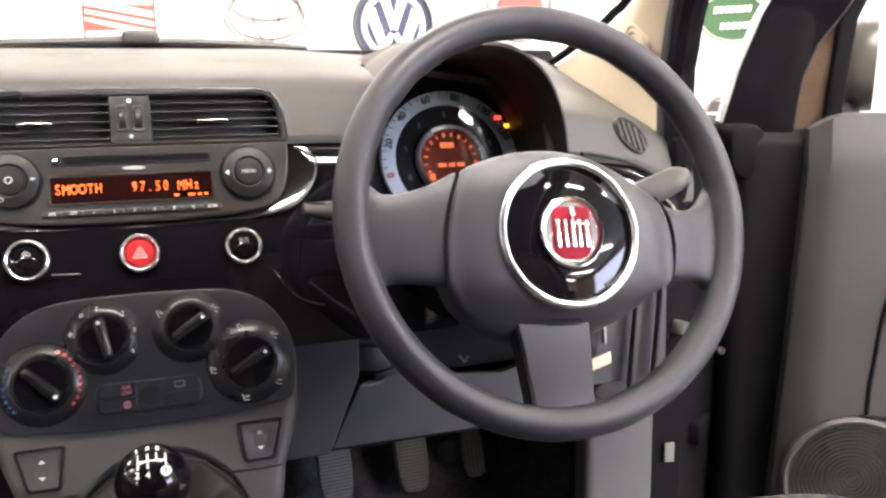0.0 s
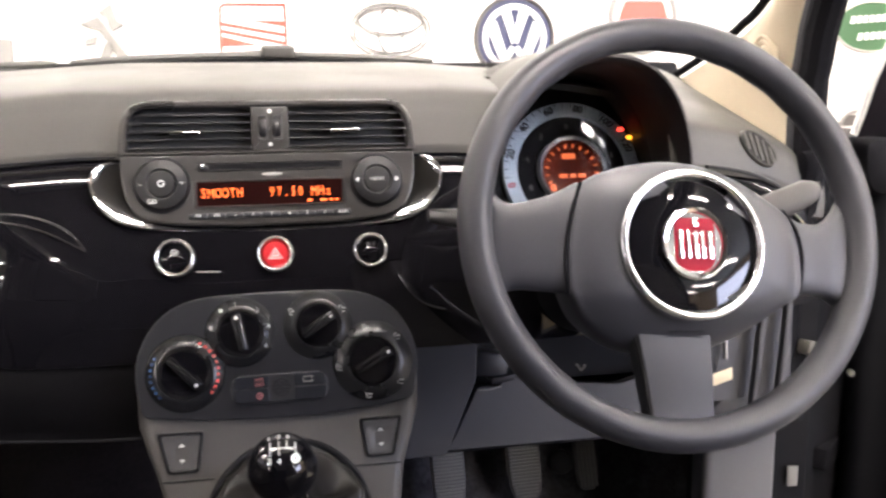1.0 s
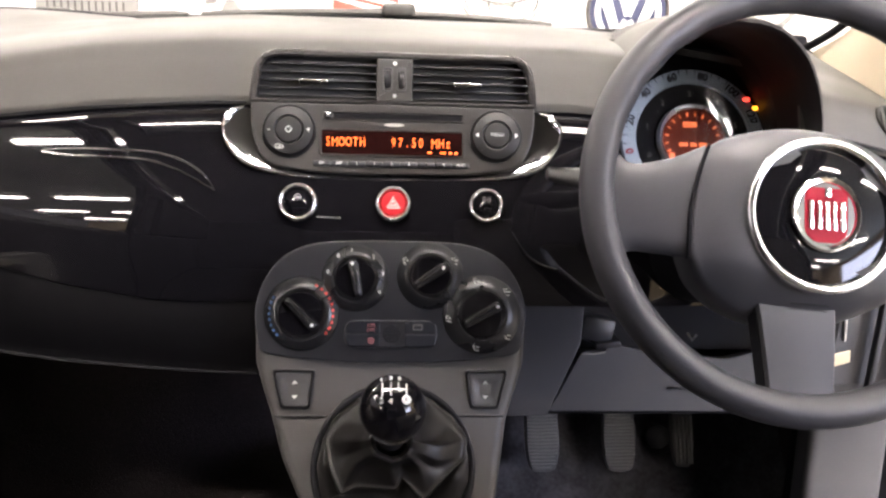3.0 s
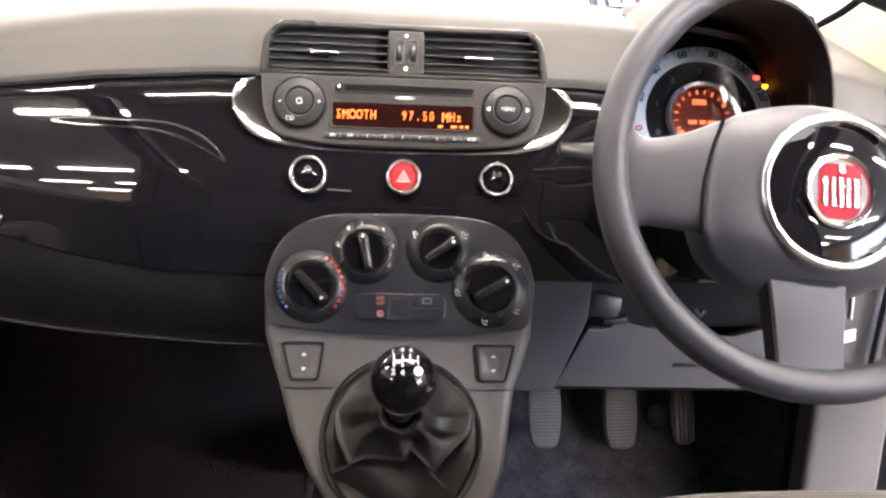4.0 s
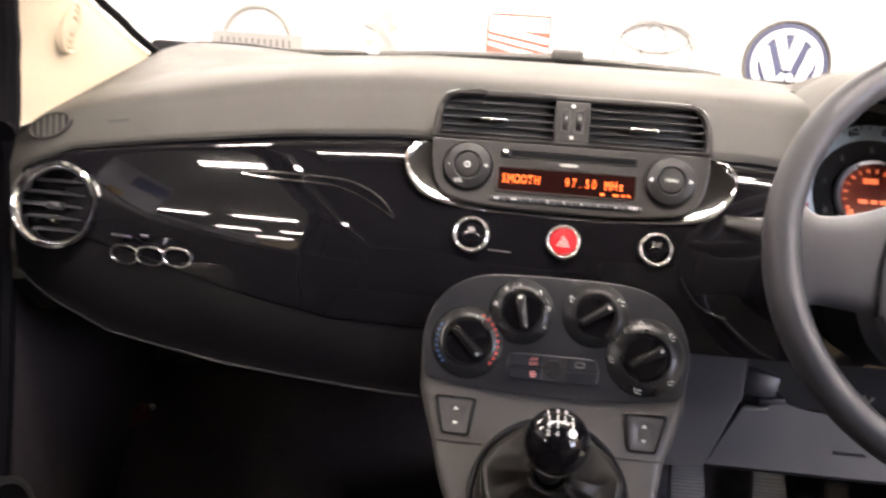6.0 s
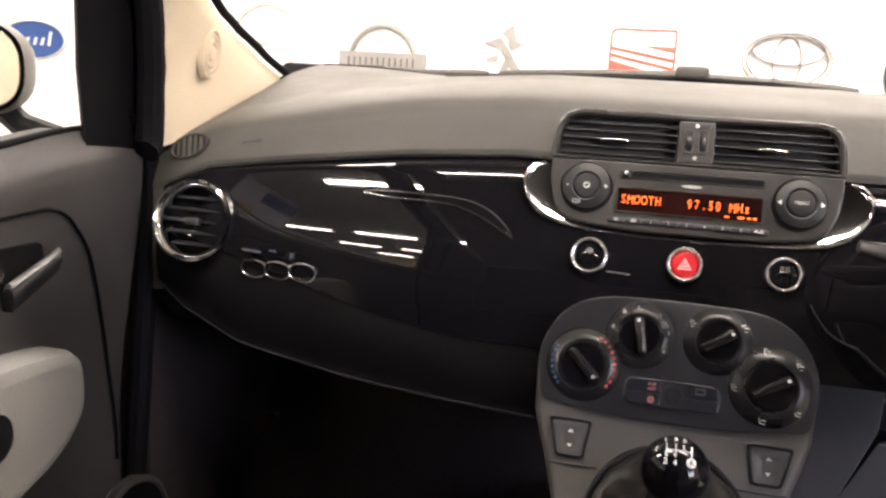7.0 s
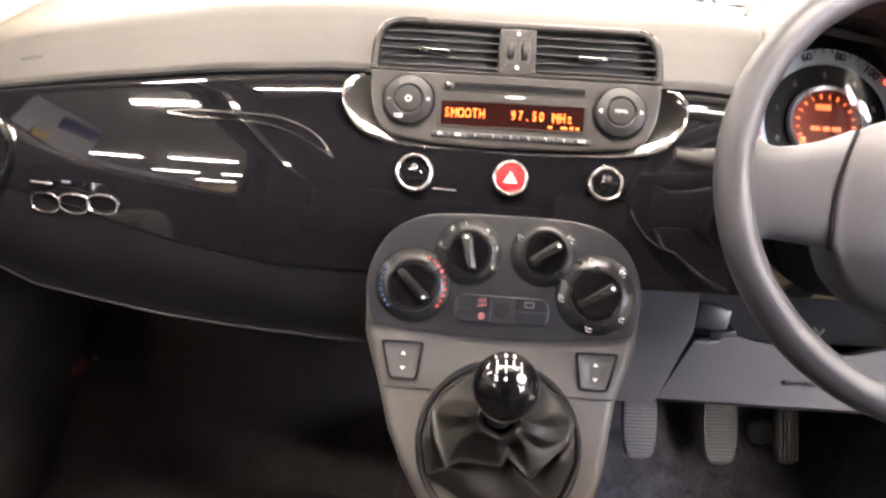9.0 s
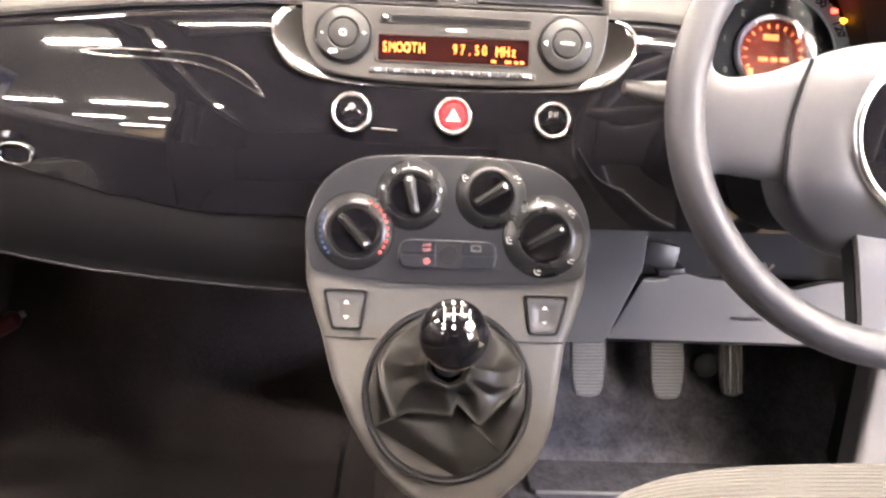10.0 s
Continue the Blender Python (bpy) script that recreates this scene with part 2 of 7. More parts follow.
SOFT_CHROME = surface("satin_chrome", (0.86, 0.86, 0.85), 0.20, 1.0, vary=0.03, rough_vary=0.03)
PUSH = surface("push_button_plastic", (0.019, 0.020, 0.025), 0.2, vary=0.06, rough_vary=0.04)
LEATHER = surface("black_leather", (0.012, 0.0108, 0.0102), 0.40, grain=0.0006, grain_scale=600, vary=0.15, bump=0.25, spec=0.34)
RUBBER = surface("grey_rubber", (0.125, 0.122, 0.120), 0.7, vary=0.15)
PEDAL = surface("pedal_pad", (0.085, 0.084, 0.086), 0.7, vary=0.15)
CARPET = surface("carpet", (0.062, 0.060, 0.068), 0.95, vary=0.6, grain=0.002, grain_scale=420, grain_kind="noise", bump=0.7, patch=30, spec=0.1)
CREAM = surface("cream_trim", (0.52, 0.44, 0.32), 0.6, vary=0.04, grain=0.0004, grain_scale=700)
FABRIC = ribbed(surface("seat_fabric", (0.050, 0.047, 0.042), 0.85, vary=0.12, grain=0.0006, grain_scale=900, grain_kind="noise", spec=0.2, sheen=0.1), 66.0, 0.0012)
PAD = surface("door_pad_fabric", (0.27, 0.265, 0.255), 0.85, vary=0.06, grain=0.0006, grain_scale=900, grain_kind="noise", spec=0.2)
DOOR = surface("door_grey_plastic", (0.044, 0.0415, 0.042), 0.55, vary=0.06, grain=0.0005, grain_scale=800)
SEAL = surface("rubber_seal", (0.005, 0.0048, 0.0062), 0.7, vary=0.2, spec=0.08)
LINING = surface("roof_lining", (0.105, 0.098, 0.088), 0.85, vary=0.05, spec=0.1, grain=0.0005, grain_scale=600, grain_kind="noise")
RED = surface("red_plastic", (0.43, 0.02, 0.026), 0.25, vary=0.05, coat=0.5)
SHIELD = surface("enamel_red", (0.22, 0.008, 0.020), 0.55, vary=0.08, spec=0.15)
LID = surface("satin_black_lid", (0.0055, 0.0052, 0.006), 0.40, spec=0.06, vary=0.15, grain=0.0003, grain_scale=900)
WHITE = surface("white_print", (0.8, 0.8, 0.78), 0.5, vary=0.04)
HALO = surface("red_print", (0.62, 0.06, 0.05), 0.5, vary=0.04)
PINK = surface("pink_print", (0.62, 0.22, 0.21), 0.5, vary=0.04)
BLUE = surface("blue_print", (0.02, 0.065, 0.17), 0.5, vary=0.04)
PALE = surface("pale_dial", (0.52, 0.60, 0.68), 0.5, vary=0.04, spec=0.2)
WIPER = surface("weathered_plastic", (0.05, 0.048, 0.043), 0.55, vary=0.12)
LCD = surface("lcd_glass", (0.013, 0.003, 0.0028), 0.12, vary=0.1)
AMBER = glow("amber_segments", (1.0, 0.15, 0.02), 1.5)
DIAL_LCD = surface("dial_screen", (0.16, 0.03, 0.018), 0.15, vary=0.2)
DIAL_SEG = glow("dial_segments", (1.0, 0.18, 0.05), 0.7)
LAMP_RED = glow("warning_red", (1.0, 0.05, 0.03), 2.5)
LAMP_AMBER = glow("warning_amber", (1.0, 0.35, 0.02), 2.5)
TUBE = glow("strip_light_tube", (1.0, 0.93, 0.86), TUBE_POWER)
WALL = surface("white_wall", (0.64, 0.63, 0.60), 0.7, vary=0.03, patch=2.0)
CEILING = surface("grey_ceiling", (0.20, 0.205, 0.185), 0.8, vary=0.06, patch=1.0)
GREY_WALL = surface("grey_wall", (0.25, 0.25, 0.275), 0.7, vary=0.1, patch=1.0)
BEIGE = surface("beige_wall", (0.40, 0.325, 0.23), 0.7, vary=0.15, patch=1.2)
CONCRETE = surface("hall_floor", (0.3, 0.29, 0.27), 0.45, vary=0.12, patch=1.5)
SIGN_BLUE = surface("sign_blue", (0.011, 0.016, 0.055), 0.4, vary=0.04)
BAND_BLUE = surface("band_blue", (0.012, 0.022, 0.09), 0.4, vary=0.04)
SIGN_MID_BLUE = surface("sign_mid_blue", (0.02, 0.055, 0.17), 0.4, vary=0.04)
SIGN_RED = surface("sign_red", (0.45, 0.05, 0.03), 0.4, vary=0.04)
SIGN_GREEN = surface("sign_green", (0.03, 0.085, 0.035), 0.4, vary=0.04)
SIGN_SILVER = surface("sign_silver", (0.17, 0.165, 0.155), 0.4, vary=0.06)
SIGN_PALE = surface("sign_pale", (0.42, 0.41, 0.385), 0.5, vary=0.05)
SIGN_WHITE = surface("sign_white", (0.6, 0.6, 0.59), 0.4, vary=0.04)
SIGN_LINE = surface("sign_line", (0.11, 0.105, 0.10), 0.5, vary=0.05)
SIGN_DARK = surface("sign_dark", (0.06, 0.055, 0.05), 0.5, vary=0.05)
# darker copy of CARPET with the footwell's shade in its colour
SHADE_CARPET = surface("shade_carpet", (0.036, 0.030, 0.031), 0.95, vary=0.3, grain=0.002, grain_scale=420, grain_kind="noise", bump=0.7, spec=0.1)
MAROON = surface("dark_red_plastic", (0.06, 0.006, 0.01), 0.5, vary=0.1)
TAG = surface("card_tag", (0.72, 0.6, 0.42), 0.7, vary=0.05)
HOUSING = surface("mirror_housing", (0.075, 0.070, 0.060), 0.35, vary=0.1)
# brown of a mirrored reflection, painted as base colour
BROWN_REFLECTION = surface("brown_reflection", (0.105, 0.070, 0.050), 0.10, vary=0.25, coat=0.6, patch=14)
YELLOW = surface("sign_yellow", (0.30, 0.19, 0.03), 0.5, vary=0.05)
LENS = bpy.data.materials.new("clear_lens")
LENS.use_nodes = True
_g = LENS.node_tree.nodes["Principled BSDF"]
_g.inputs["Transmission Weight"].default_value, _g.inputs["Roughness"].default_value, _g.inputs["IOR"].default_value = 1.0, 0.03, 1.35
MIRROR = surface("mirror_glass", (0.8, 0.8, 0.8), 0.02, 1.0, vary=0.01, rough_vary=0.01)

# ---- axes of the main groups ----
ST = axes((0, 0, 0.62), (1, 0, 0), (0, 0.31, 1), (0, -1, 0.31))                 # centre stack, origin at the hazard switch
S_LEN = math.sqrt(1 + 0.31 ** 2)
RAKE = radians(21)
UPW, OUTW = Vector((0, math.sin(RAKE), math.cos(RAKE))), Vector((0, -math.cos(RAKE), math.sin(RAKE)))
WH = axes((0.361, -0.182, 0.666), (1, 0, 0), UPW, OUTW) @ pose(0, 0, 0, 0, 0, -4.0)   # steering wheel
CL = axes((0.3785, 0.15, 0.682), (1, 0, 0), UPW, OUTW)                              # instrument face
GP = axes((0.0035, -0.092, 0.358), (1, 0, 0), (0, 0.53, 1), (0, -1, 0.53))               # gear plate


def sz(z):
    """Height z in metres as a length up the centre stack."""
    return (z - 0.62) * S_LEN


def st(loop):
    return [Vector((p[0], sz(p[1]))) for p in loop]


def plan(x):
    return 0.35 * max(0.0, abs(x) - 0.2) ** 2


def fascia_y(x, z):
    d = z - 0.62
    w = ramp(-x, 0.09, 0.13)
    low = max(min(d, 0.0), -0.08)
    mid = max(d, -0.07)
    flat = 0.31 * mid + 1.3 * mid ** 2 + 0.128 * (d - mid)
    bowed = 0.31 * max(d, 0.0) + 1.3 * max(d, 0.0) ** 2 + 0.31 * low + 2.2 * low * low - 0.042 * (min(d, 0.0) - low)
    return lerp(flat, bowed, w) + plan(x)


EDGE_Z = [(0.0, 0.722), (0.2, 0.722), (0.327, 0.713), (0.476, 0.695), (0.606, 0.676), (0.66, 0.655), (0.70, 0.632)]
GLOSS_Z = [(-0.68, 0.6), (-0.62, 0.585), (-0.55, 0.57), (-0.453, 0.553), (-0.354, 0.529), (-0.251, 0.5135), (-0.148, 0.513), (0.7, 0.514)]
LIP_Z = [(-0.689, 0.526), (-0.679, 0.5205), (-0.633, 0.4896), (-0.538, 0.4583), (-0.374, 0.4412), (-0.182, 0.4293), (-0.14, 0.428)]
MID = [(0, 0), (0.007, 0.021), (0.015, 0.042), (0.026, 0.0605), (0.058, 0.0715), (0.125, 0.0825), (0.22, 0.093), (0.34, 0.099), (0.48, 0.102)]
SIDE = [(0, 0), (0.003, 0.015), (0.008, 0.031), (0.017, 0.045), (0.052, 0.059), (0.12, 0.078), (0.2, 0.1), (0.29, 0.124), (0.37, 0.147)]


MID, SIDE = (smooth_loop([(a, b, 0) for a, b in prof], 6, False) for prof in (MID, SIDE))


def edge_z(x):
    return table(abs(x), EDGE_Z)


def dash_point(x, v):
    """The soft dash top from the fascia's edge (v = 0) to the windscreen (v = 1)."""
    k = v * (len(MID) - 1)
    i = min(int(k), len(MID) - 2)
    f = k - i
    w = ramp(abs(x), 0.3, 0.66)
    dy = lerp(lerp(MID[i][0], MID[i + 1][0], f), lerp(SIDE[i][0], SIDE[i + 1][0], f), w)
    dz = lerp(lerp(MID[i][1], MID[i + 1][1], f), lerp(SIDE[i][1], SIDE[i + 1][1], f), w)
    z0 = edge_z(x) + 0.005
    return (x, fascia_y(x, z0) - 0.004 + dy, z0 + dz)


# ---- the hall: floor, walls, ceiling, strip lights ----
GROUND, HALL_TOP = -0.32, 3.3
bm = bmesh.new()
box(bm, (16, 18.4, 0.1), (0.5, -4.2, GROUND - 0.05))
solo("ground", bm, CONCRETE, "smooth grey concrete floor of the car hall", "floor", kind="structure", smooth=False)
bm = bmesh.new()
box(bm, (16, 0.15, HALL_TOP - GROUND), (0.5, 4.075, (GROUND + HALL_TOP) / 2))
solo("wall_north", bm, WALL, "bright white hall wall hung with a row of car badges", "wall", kind="structure", smooth=False)
bm = bmesh.new()
box(bm, (16, 0.15, HALL_TOP - GROUND), (0.5, -13.0, (GROUND + HALL_TOP) / 2))
solo("wall_south", bm, BEIGE, "plain beige back wall of the hall", "wall", kind="structure", smooth=False)
bm = bmesh.new()
NOOK = -3.9     # behind this the hall is wider
box(bm, (0.15, 4.05 - NOOK, HALL_TOP - GROUND), (-4.7, (4.05 + NOOK) / 2, (GROUND + HALL_TOP) / 2))
box(bm, (2.55, 0.15, HALL_TOP - GROUND), (-6.05, NOOK + 0.075, (GROUND + HALL_TOP) / 2))
box(bm, (0.15, NOOK + 12.9, HALL_TOP - GROUND), (-7.4, (NOOK - 12.9) / 2, (GROUND + HALL_TOP) / 2))
solo("wall_west", bm, GREY_WALL, "pale grey side wall of the hall with a blue band", "wall", kind="structure", smooth=False)
bm = bmesh.new()
WIN_Y0, WIN_Y1, WIN_Z0, WIN_Z1 = -9.7, -3.7, 0.95, 3.0
box(bm, (0.15, 16.97, WIN_Z0 - GROUND), (7.0, -4.435, (GROUND + WIN_Z0) / 2))
box(bm, (0.15, 16.97, HALL_TOP - WIN_Z1), (7.0, -4.435, (WIN_Z1 + HALL_TOP) / 2))
box(bm, (0.15, 4.05 - WIN_Y1, WIN_Z1 - WIN_Z0), (7.0, (4.05 + WIN_Y1) / 2, (WIN_Z0 + WIN_Z1) / 2))
box(bm, (0.15, WIN_Y0 + 12.92, WIN_Z1 - WIN_Z0), (7.0, (WIN_Y0 - 12.92) / 2, (WIN_Z0 + WIN_Z1) / 2))
solo("wall_east", bm, BEIGE, "beige side wall of the hall with a wide shop window", "wall", kind="structure", smooth=False)
shop = thing("window_1", "wide shop window with slim dark frames, daylight outside", "window", kind="structure")
bm = bmesh.new()
for z in (WIN_Z0 + 0.03, WIN_Z1 - 0.03):
    box(bm, (0.08, WIN_Y1 - WIN_Y0, 0.06), (7.0, (WIN_Y0 + WIN_Y1) / 2, z), bevel=0.005)
part("window_frame", bm, DARK, shop)
for k in range(6):
    bm = bmesh.new()
    box(bm, (0.07, 0.06, WIN_Z1 - WIN_Z0 - 0.12), (7.0, lerp(WIN_Y0 + 0.03, WIN_Y1 - 0.03, k / 5), (WIN_Z0 + WIN_Z1) / 2), bevel=0.005)
    part("mullion", bm, DARK, shop)
bm = bmesh.new()
box(bm, (16, 18.4, 0.1), (0.5, -4.2, HALL_TOP + 0.05))
solo("ceiling", bm, CEILING, "grey hall ceiling with rows of strip lights", "ceiling", kind="structure", smooth=False)


def strip_light():
    t = thing("strip_light", "long white fluorescent strip light under the hall ceiling", "ceiling light", group="strip lights of the hall")
    b = bmesh.new()
    box(b, (0.16, 1.5, 0.05), (0, 0, -0.025), bevel=0.006)
    part("housing", b, SIGN_PALE, t)
    for sx in (-0.04, 0.04):
        b = bmesh.new()
        lathe(b, [(0.018, -0.72), (0.02, -0.70), (0.02, 0.70), (0.018, 0.72)], 10, pose(sx, 0, -0.07, 90, 0, 0), True, True)
        part("tube", b, TUBE, t)
    for sy in (-0.73, 0.73):
        b = bmesh.new()
        box(b, (0.13, 0.02, 0.05), (0, sy, -0.07), bevel=0.004)
        part("end_cap", b, SIGN_PALE, t)
    return t


first_light = strip_light()
# last three spots, off the rows, are added to brighten the radio and vents
spots = [(x + (1.2 if y == -2.6 else 0.0), y) for y in (2.4, -0.2, -2.6, -5.8, -8.5, -11.2) for x in (-5.8, -3.6, -1.4, 0.8, 3.0, 5.2) if x > -5.0 or y < -5] + [(-0.7, -1.7), (1.3, -1.7), (0.3, -1.2)]
first_light.matrix_basis = pose(spots[0][0], spots[0][1], HALL_TOP, 0, 0, 86)
for x, y in spots[1:]:
    copy_thing(first_light, pose(x, y, HALL_TOP, 0, 0, 86))

# blue band and coloured boards on the west wall
bm = bmesh.new()
box(bm, (0.02, 0.9, 0.34), (-4.61, -3.43, 2.98), bevel=0.004)
solo("wall_band", bm, BAND_BLUE, "dark blue painted board band along the side wall", "wall board")
bm = bmesh.new()
box(bm, (0.03, 0.34, 0.22), (-4.59, -2.75, 2.42), bevel=0.004)
solo("wall_board", bm, YELLOW, "yellow and brown board on the side wall", "sign")


# ---- badges on the north wall: plain shapes in their colours ----
def badge(x, z, parts, label):
    t = thing("wall_badge", label, "wall badge", pose(x, 3.996, z, 90, 0, 0), group="car badges on the white wall")
    for name, b, m in parts:
        part(name, b, m, t)
    return t


def ring_bm(r1, r2, depth, sx=1.0, sy=1.0, n=48, cx=0.0, cy=0.0, low=0.0):
    b = bmesh.new()
    o = [Vector((cx + p.x * sx, cy + p.y * sy)) for p in circle(r1, n)]
    i = [Vector((cx + p.x * sx, cy + p.y * sy)) for p in circle(r2, n)]
    frame_slab(b, o, i, low, low + depth, min(0.006, depth * 0.4))
    return b


def disc_bm(r, depth, sx=1.0, sy=1.0, cx=0.0, cy=0.0, low=0.0, n=48):
    b = bmesh.new()
    slab(b, [Vector((cx + p.x * sx, cy + p.y * sy)) for p in circle(r, n)], low, low + depth, min(0.004, depth * 0.4))
    return b


def poly_bm(points, low, high, r=0.0):
    b = bmesh.new()
    slab(b, rounded(points, r, 3) if r else [Vector(p) for p in points], low, high, min(0.003, (high - low) * 0.3))
    return b


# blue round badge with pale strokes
strokes = []
for s_ in (-1, 1):
    for shape in ([(0.085, 0.148), (0.028, 0.158), (-0.004, 0.030), (-0.004, -0.020), (0.018, -0.034)], [(0.168, 0.062), (0.112, 0.095), (0.042, -0.108), (0.078, -0.150)], [(0.085, -0.140), (0.036, -0.140), (-0.004, -0.060), (0.024, -0.044)]):
        pts = [(s_ * x, y) for x, y in shape]
        strokes.append(poly_bm(pts if s_ > 0 else pts[::-1], 0.014, 0.024))
badge(1.374, 1.045, [("rim", ring_bm(0.24, 0.222, 0.03), SIGN_DARK), ("field", disc_bm(0.224, 0.012), SIGN_BLUE), ("inner_ring", ring_bm(0.192, 0.160, 0.02, low=0.005), SIGN_WHITE)]
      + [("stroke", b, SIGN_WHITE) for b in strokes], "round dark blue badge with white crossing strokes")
# red square badge with pale slanting bars
field = rounded([(-0.18, -0.17), (0.18, -0.17), (0.18, 0.155), (-0.18, 0.155)], [0.012, 0.012, 0.012, 0.05], 5)
rim_bm = bmesh.new()
frame_slab(rim_bm, field, inset(field, 0.012), 0.0, 0.024, 0.002)
field_bm = bmesh.new()
slab(field_bm, inset(field, 0.008), 0.0, 0.014, 0.002)
bars = [poly_bm(p, 0.014, 0.022) for p in ([(-0.014, 0.064), (0.17, 0.031), (0.17, 0.062)], [(-0.17, 0.037), (0.17, -0.022), (0.17, -0.003), (-0.17, 0.055)],
                                           [(-0.17, -0.002), (0.17, -0.067), (0.17, -0.048), (-0.17, 0.017)], [(-0.17, -0.073), (0.024, -0.068), (-0.17, -0.021)])]
badge(-0.112, 1.07, [("rim", rim_bm, SIGN_RED), ("field", field_bm, SIGN_WHITE)] + [("bar", b, SIGN_RED) for b in bars], "white square badge with a red rim and slanting red bars")
# pale triple oval
badge(0.647, 1.085, [("outer_ring", ring_bm(0.232, 0.226, 0.02, 1.0, 0.66), SIGN_SILVER), ("outer_ring", ring_bm(0.208, 0.203, 0.02, 1.0, 0.62), SIGN_LINE), ("upright_oval", ring_bm(0.075, 0.069, 0.022, 1.0, 1.75), SIGN_SILVER),
                     ("cross_oval", ring_bm(0.186, 0.181, 0.024, 1.0, 0.42, cy=0.055), SIGN_LINE)], "pale silver badge of three crossing ovals")
# animal-like silver badge as plain slanting bars
badge(-0.893, 1.05, [("bar", poly_bm([(-0.12, 0.06), (-0.02, 0.1), (0.13, -0.12), (0.09, -0.16), (-0.02, 0.03)], 0.0, 0.02, 0.01), SIGN_SILVER),
                     ("bar", poly_bm([(-0.02, 0.12), (0.05, 0.17), (0.07, 0.08), (0.11, 0.06), (0.04, 0.02), (0.02, 0.09)], 0.0, 0.02, 0.01), SIGN_SILVER),
                     ("bar", poly_bm([(-0.05, -0.16), (0.0, -0.16), (0.05, -0.05), (0.01, -0.03)], 0.0, 0.02, 0.008), SIGN_SILVER),
                     ("bar", poly_bm([(-0.1, -0.02), (-0.03, 0.0), (-0.04, -0.04), (-0.1, -0.05)], 0.0, 0.018, 0.008), SIGN_SILVER)], "silver badge of slanting curved bars")
# silver half ring with a cross plate
half = bmesh.new()
pipe(half, [(0.2 * math.cos(a), 0.2 * math.sin(a) - 0.05, 0.015) for a in [math.pi * i / 24 for i in range(25)]], 0.017, 8)
badge(-1.622, 1.03, [("arch", half, SIGN_SILVER), ("plate", poly_bm([(-0.27, -0.115), (0.27, -0.115), (0.27, 0.0), (-0.27, 0.0)], 0.0, 0.03, 0.012), SIGN_SILVER)]
      + [("bar", poly_bm([(x - 0.006, -0.084), (x + 0.006, -0.084), (x + 0.006, -0.033), (x - 0.006, -0.033)], 0.03, 0.034), SIGN_DARK) for x in [-0.205 + 0.0365 * k for k in range(12)]],
      "silver half-ring badge with a flat name plate")
# pale star ring
star = [poly_bm([(0.0, 0.0), (0.018 * math.cos(a + 1.3), 0.018 * math.sin(a + 1.3)), (0.19 * math.cos(a), 0.19 * math.sin(a)), (0.018 * math.cos(a - 1.3), 0.018 * math.sin(a - 1.3))], 0.0, 0.018) for a in (math.pi / 2, math.pi * 7 / 6, math.pi * 11 / 6)]
badge(-2.377, 1.07, [("ring", ring_bm(0.22, 0.204, 0.02), SIGN_PALE)] + [("ray", b, SIGN_PALE) for b in star], "pale silver ring badge with a three-ray star")
# blue oval
badge(-4.04, 1.0, [("rim", ring_bm(0.25, 0.235, 0.026, 1.0, 0.5), SIGN_PALE), ("field", disc_bm(0.238, 0.014, 1.0, 0.5), SIGN_MID_BLUE)]
      + [("bar", poly_bm([(x - 0.012, -0.035), (x + 0.006, -0.035), (x + 0.022, y), (x + 0.004, y)], 0.014, 0.022), SIGN_WHITE) for x, y in ((-0.15, 0.045), (-0.10, 0.015), (-0.045, 0.015), (0.015, 0.015), (0.07, 0.015), (0.125, 0.055))], "blue oval badge with pale slanting marks")
# grey and red badge
badge(2.17, 1.17, [("ring", ring_bm(0.22, 0.19, 0.02), SIGN_SILVER), ("field", disc_bm(0.19, 0.012), SIGN_PALE), ("band", poly_bm([(-0.16, -0.03), (0.16, -0.03), (0.12, 0.09), (-0.12, 0.09)], 0.012, 0.022, 0.02), SIGN_RED)],
      "round silver badge with a red band")
# green oval
badge(3.72, 1.12, [("rim", ring_bm(0.27, 0.255, 0.026, 1.0, 0.58), SIGN_PALE), ("field", disc_bm(0.257, 0.014, 1.0, 0.58), SIGN_GREEN)]
      + [("bar", poly_bm([(x - 0.014, y - 0.022), (x + 0.014, y - 0.022), (x + 0.022, y + 0.022), (x - 0.006, y + 0.022)], 0.014, 0.022), SIGN_WHITE)
         for x, y in [(-0.15 + 0.044 * k, 0.040 + 0.003 * k) for k in range(7)] + [(-0.09 + 0.044 * k, -0.062 + 0.003 * k) for k in range(6)]], "green oval badge with two rows of pale marks")
badge(3.66, 0.44, [("ring", ring_bm(0.15, 0.125, 0.02, 0.9, 1.1), SIGN_SILVER), ("field", disc_bm(0.126, 0.012, 0.9, 1.1), SIGN_PALE), ("cap", poly_bm([(-0.11, 0.06), (0.11, 0.06), (0.08, 0.13), (-0.08, 0.13)], 0.012, 0.02, 0.02), SIGN_DARK)],
      "small silver shield badge with a dark top")


# ---- car shell ----
ROOF = 1.16
bm = bmesh.new()
sheet(bm, lambda u, v: (lerp(-0.72, 0.72, u), lerp(-2.2, 0.32, v), 0.0), 12, 20, 0.03, (0, 0, -1))
sheet(bm, lambda u, v: (lerp(-0.72, 0.72, u), 0.32 + 0.24 * v, 0.30 * v ** 1.2), 12, 8, 0.03, (0, 0, -1))
solo("floor", bm, CARPET, "dark grey carpet of the car's footwells", "car floor", kind="structure")
bm = bmesh.new()
box(bm, (1.46, 0.04, 0.62), (0, 0.59, 0.52), bevel=0.01)
solo("wall_firewall", bm, DARK, "dark bulkhead behind the dashboard", "bulkhead", kind="structure")
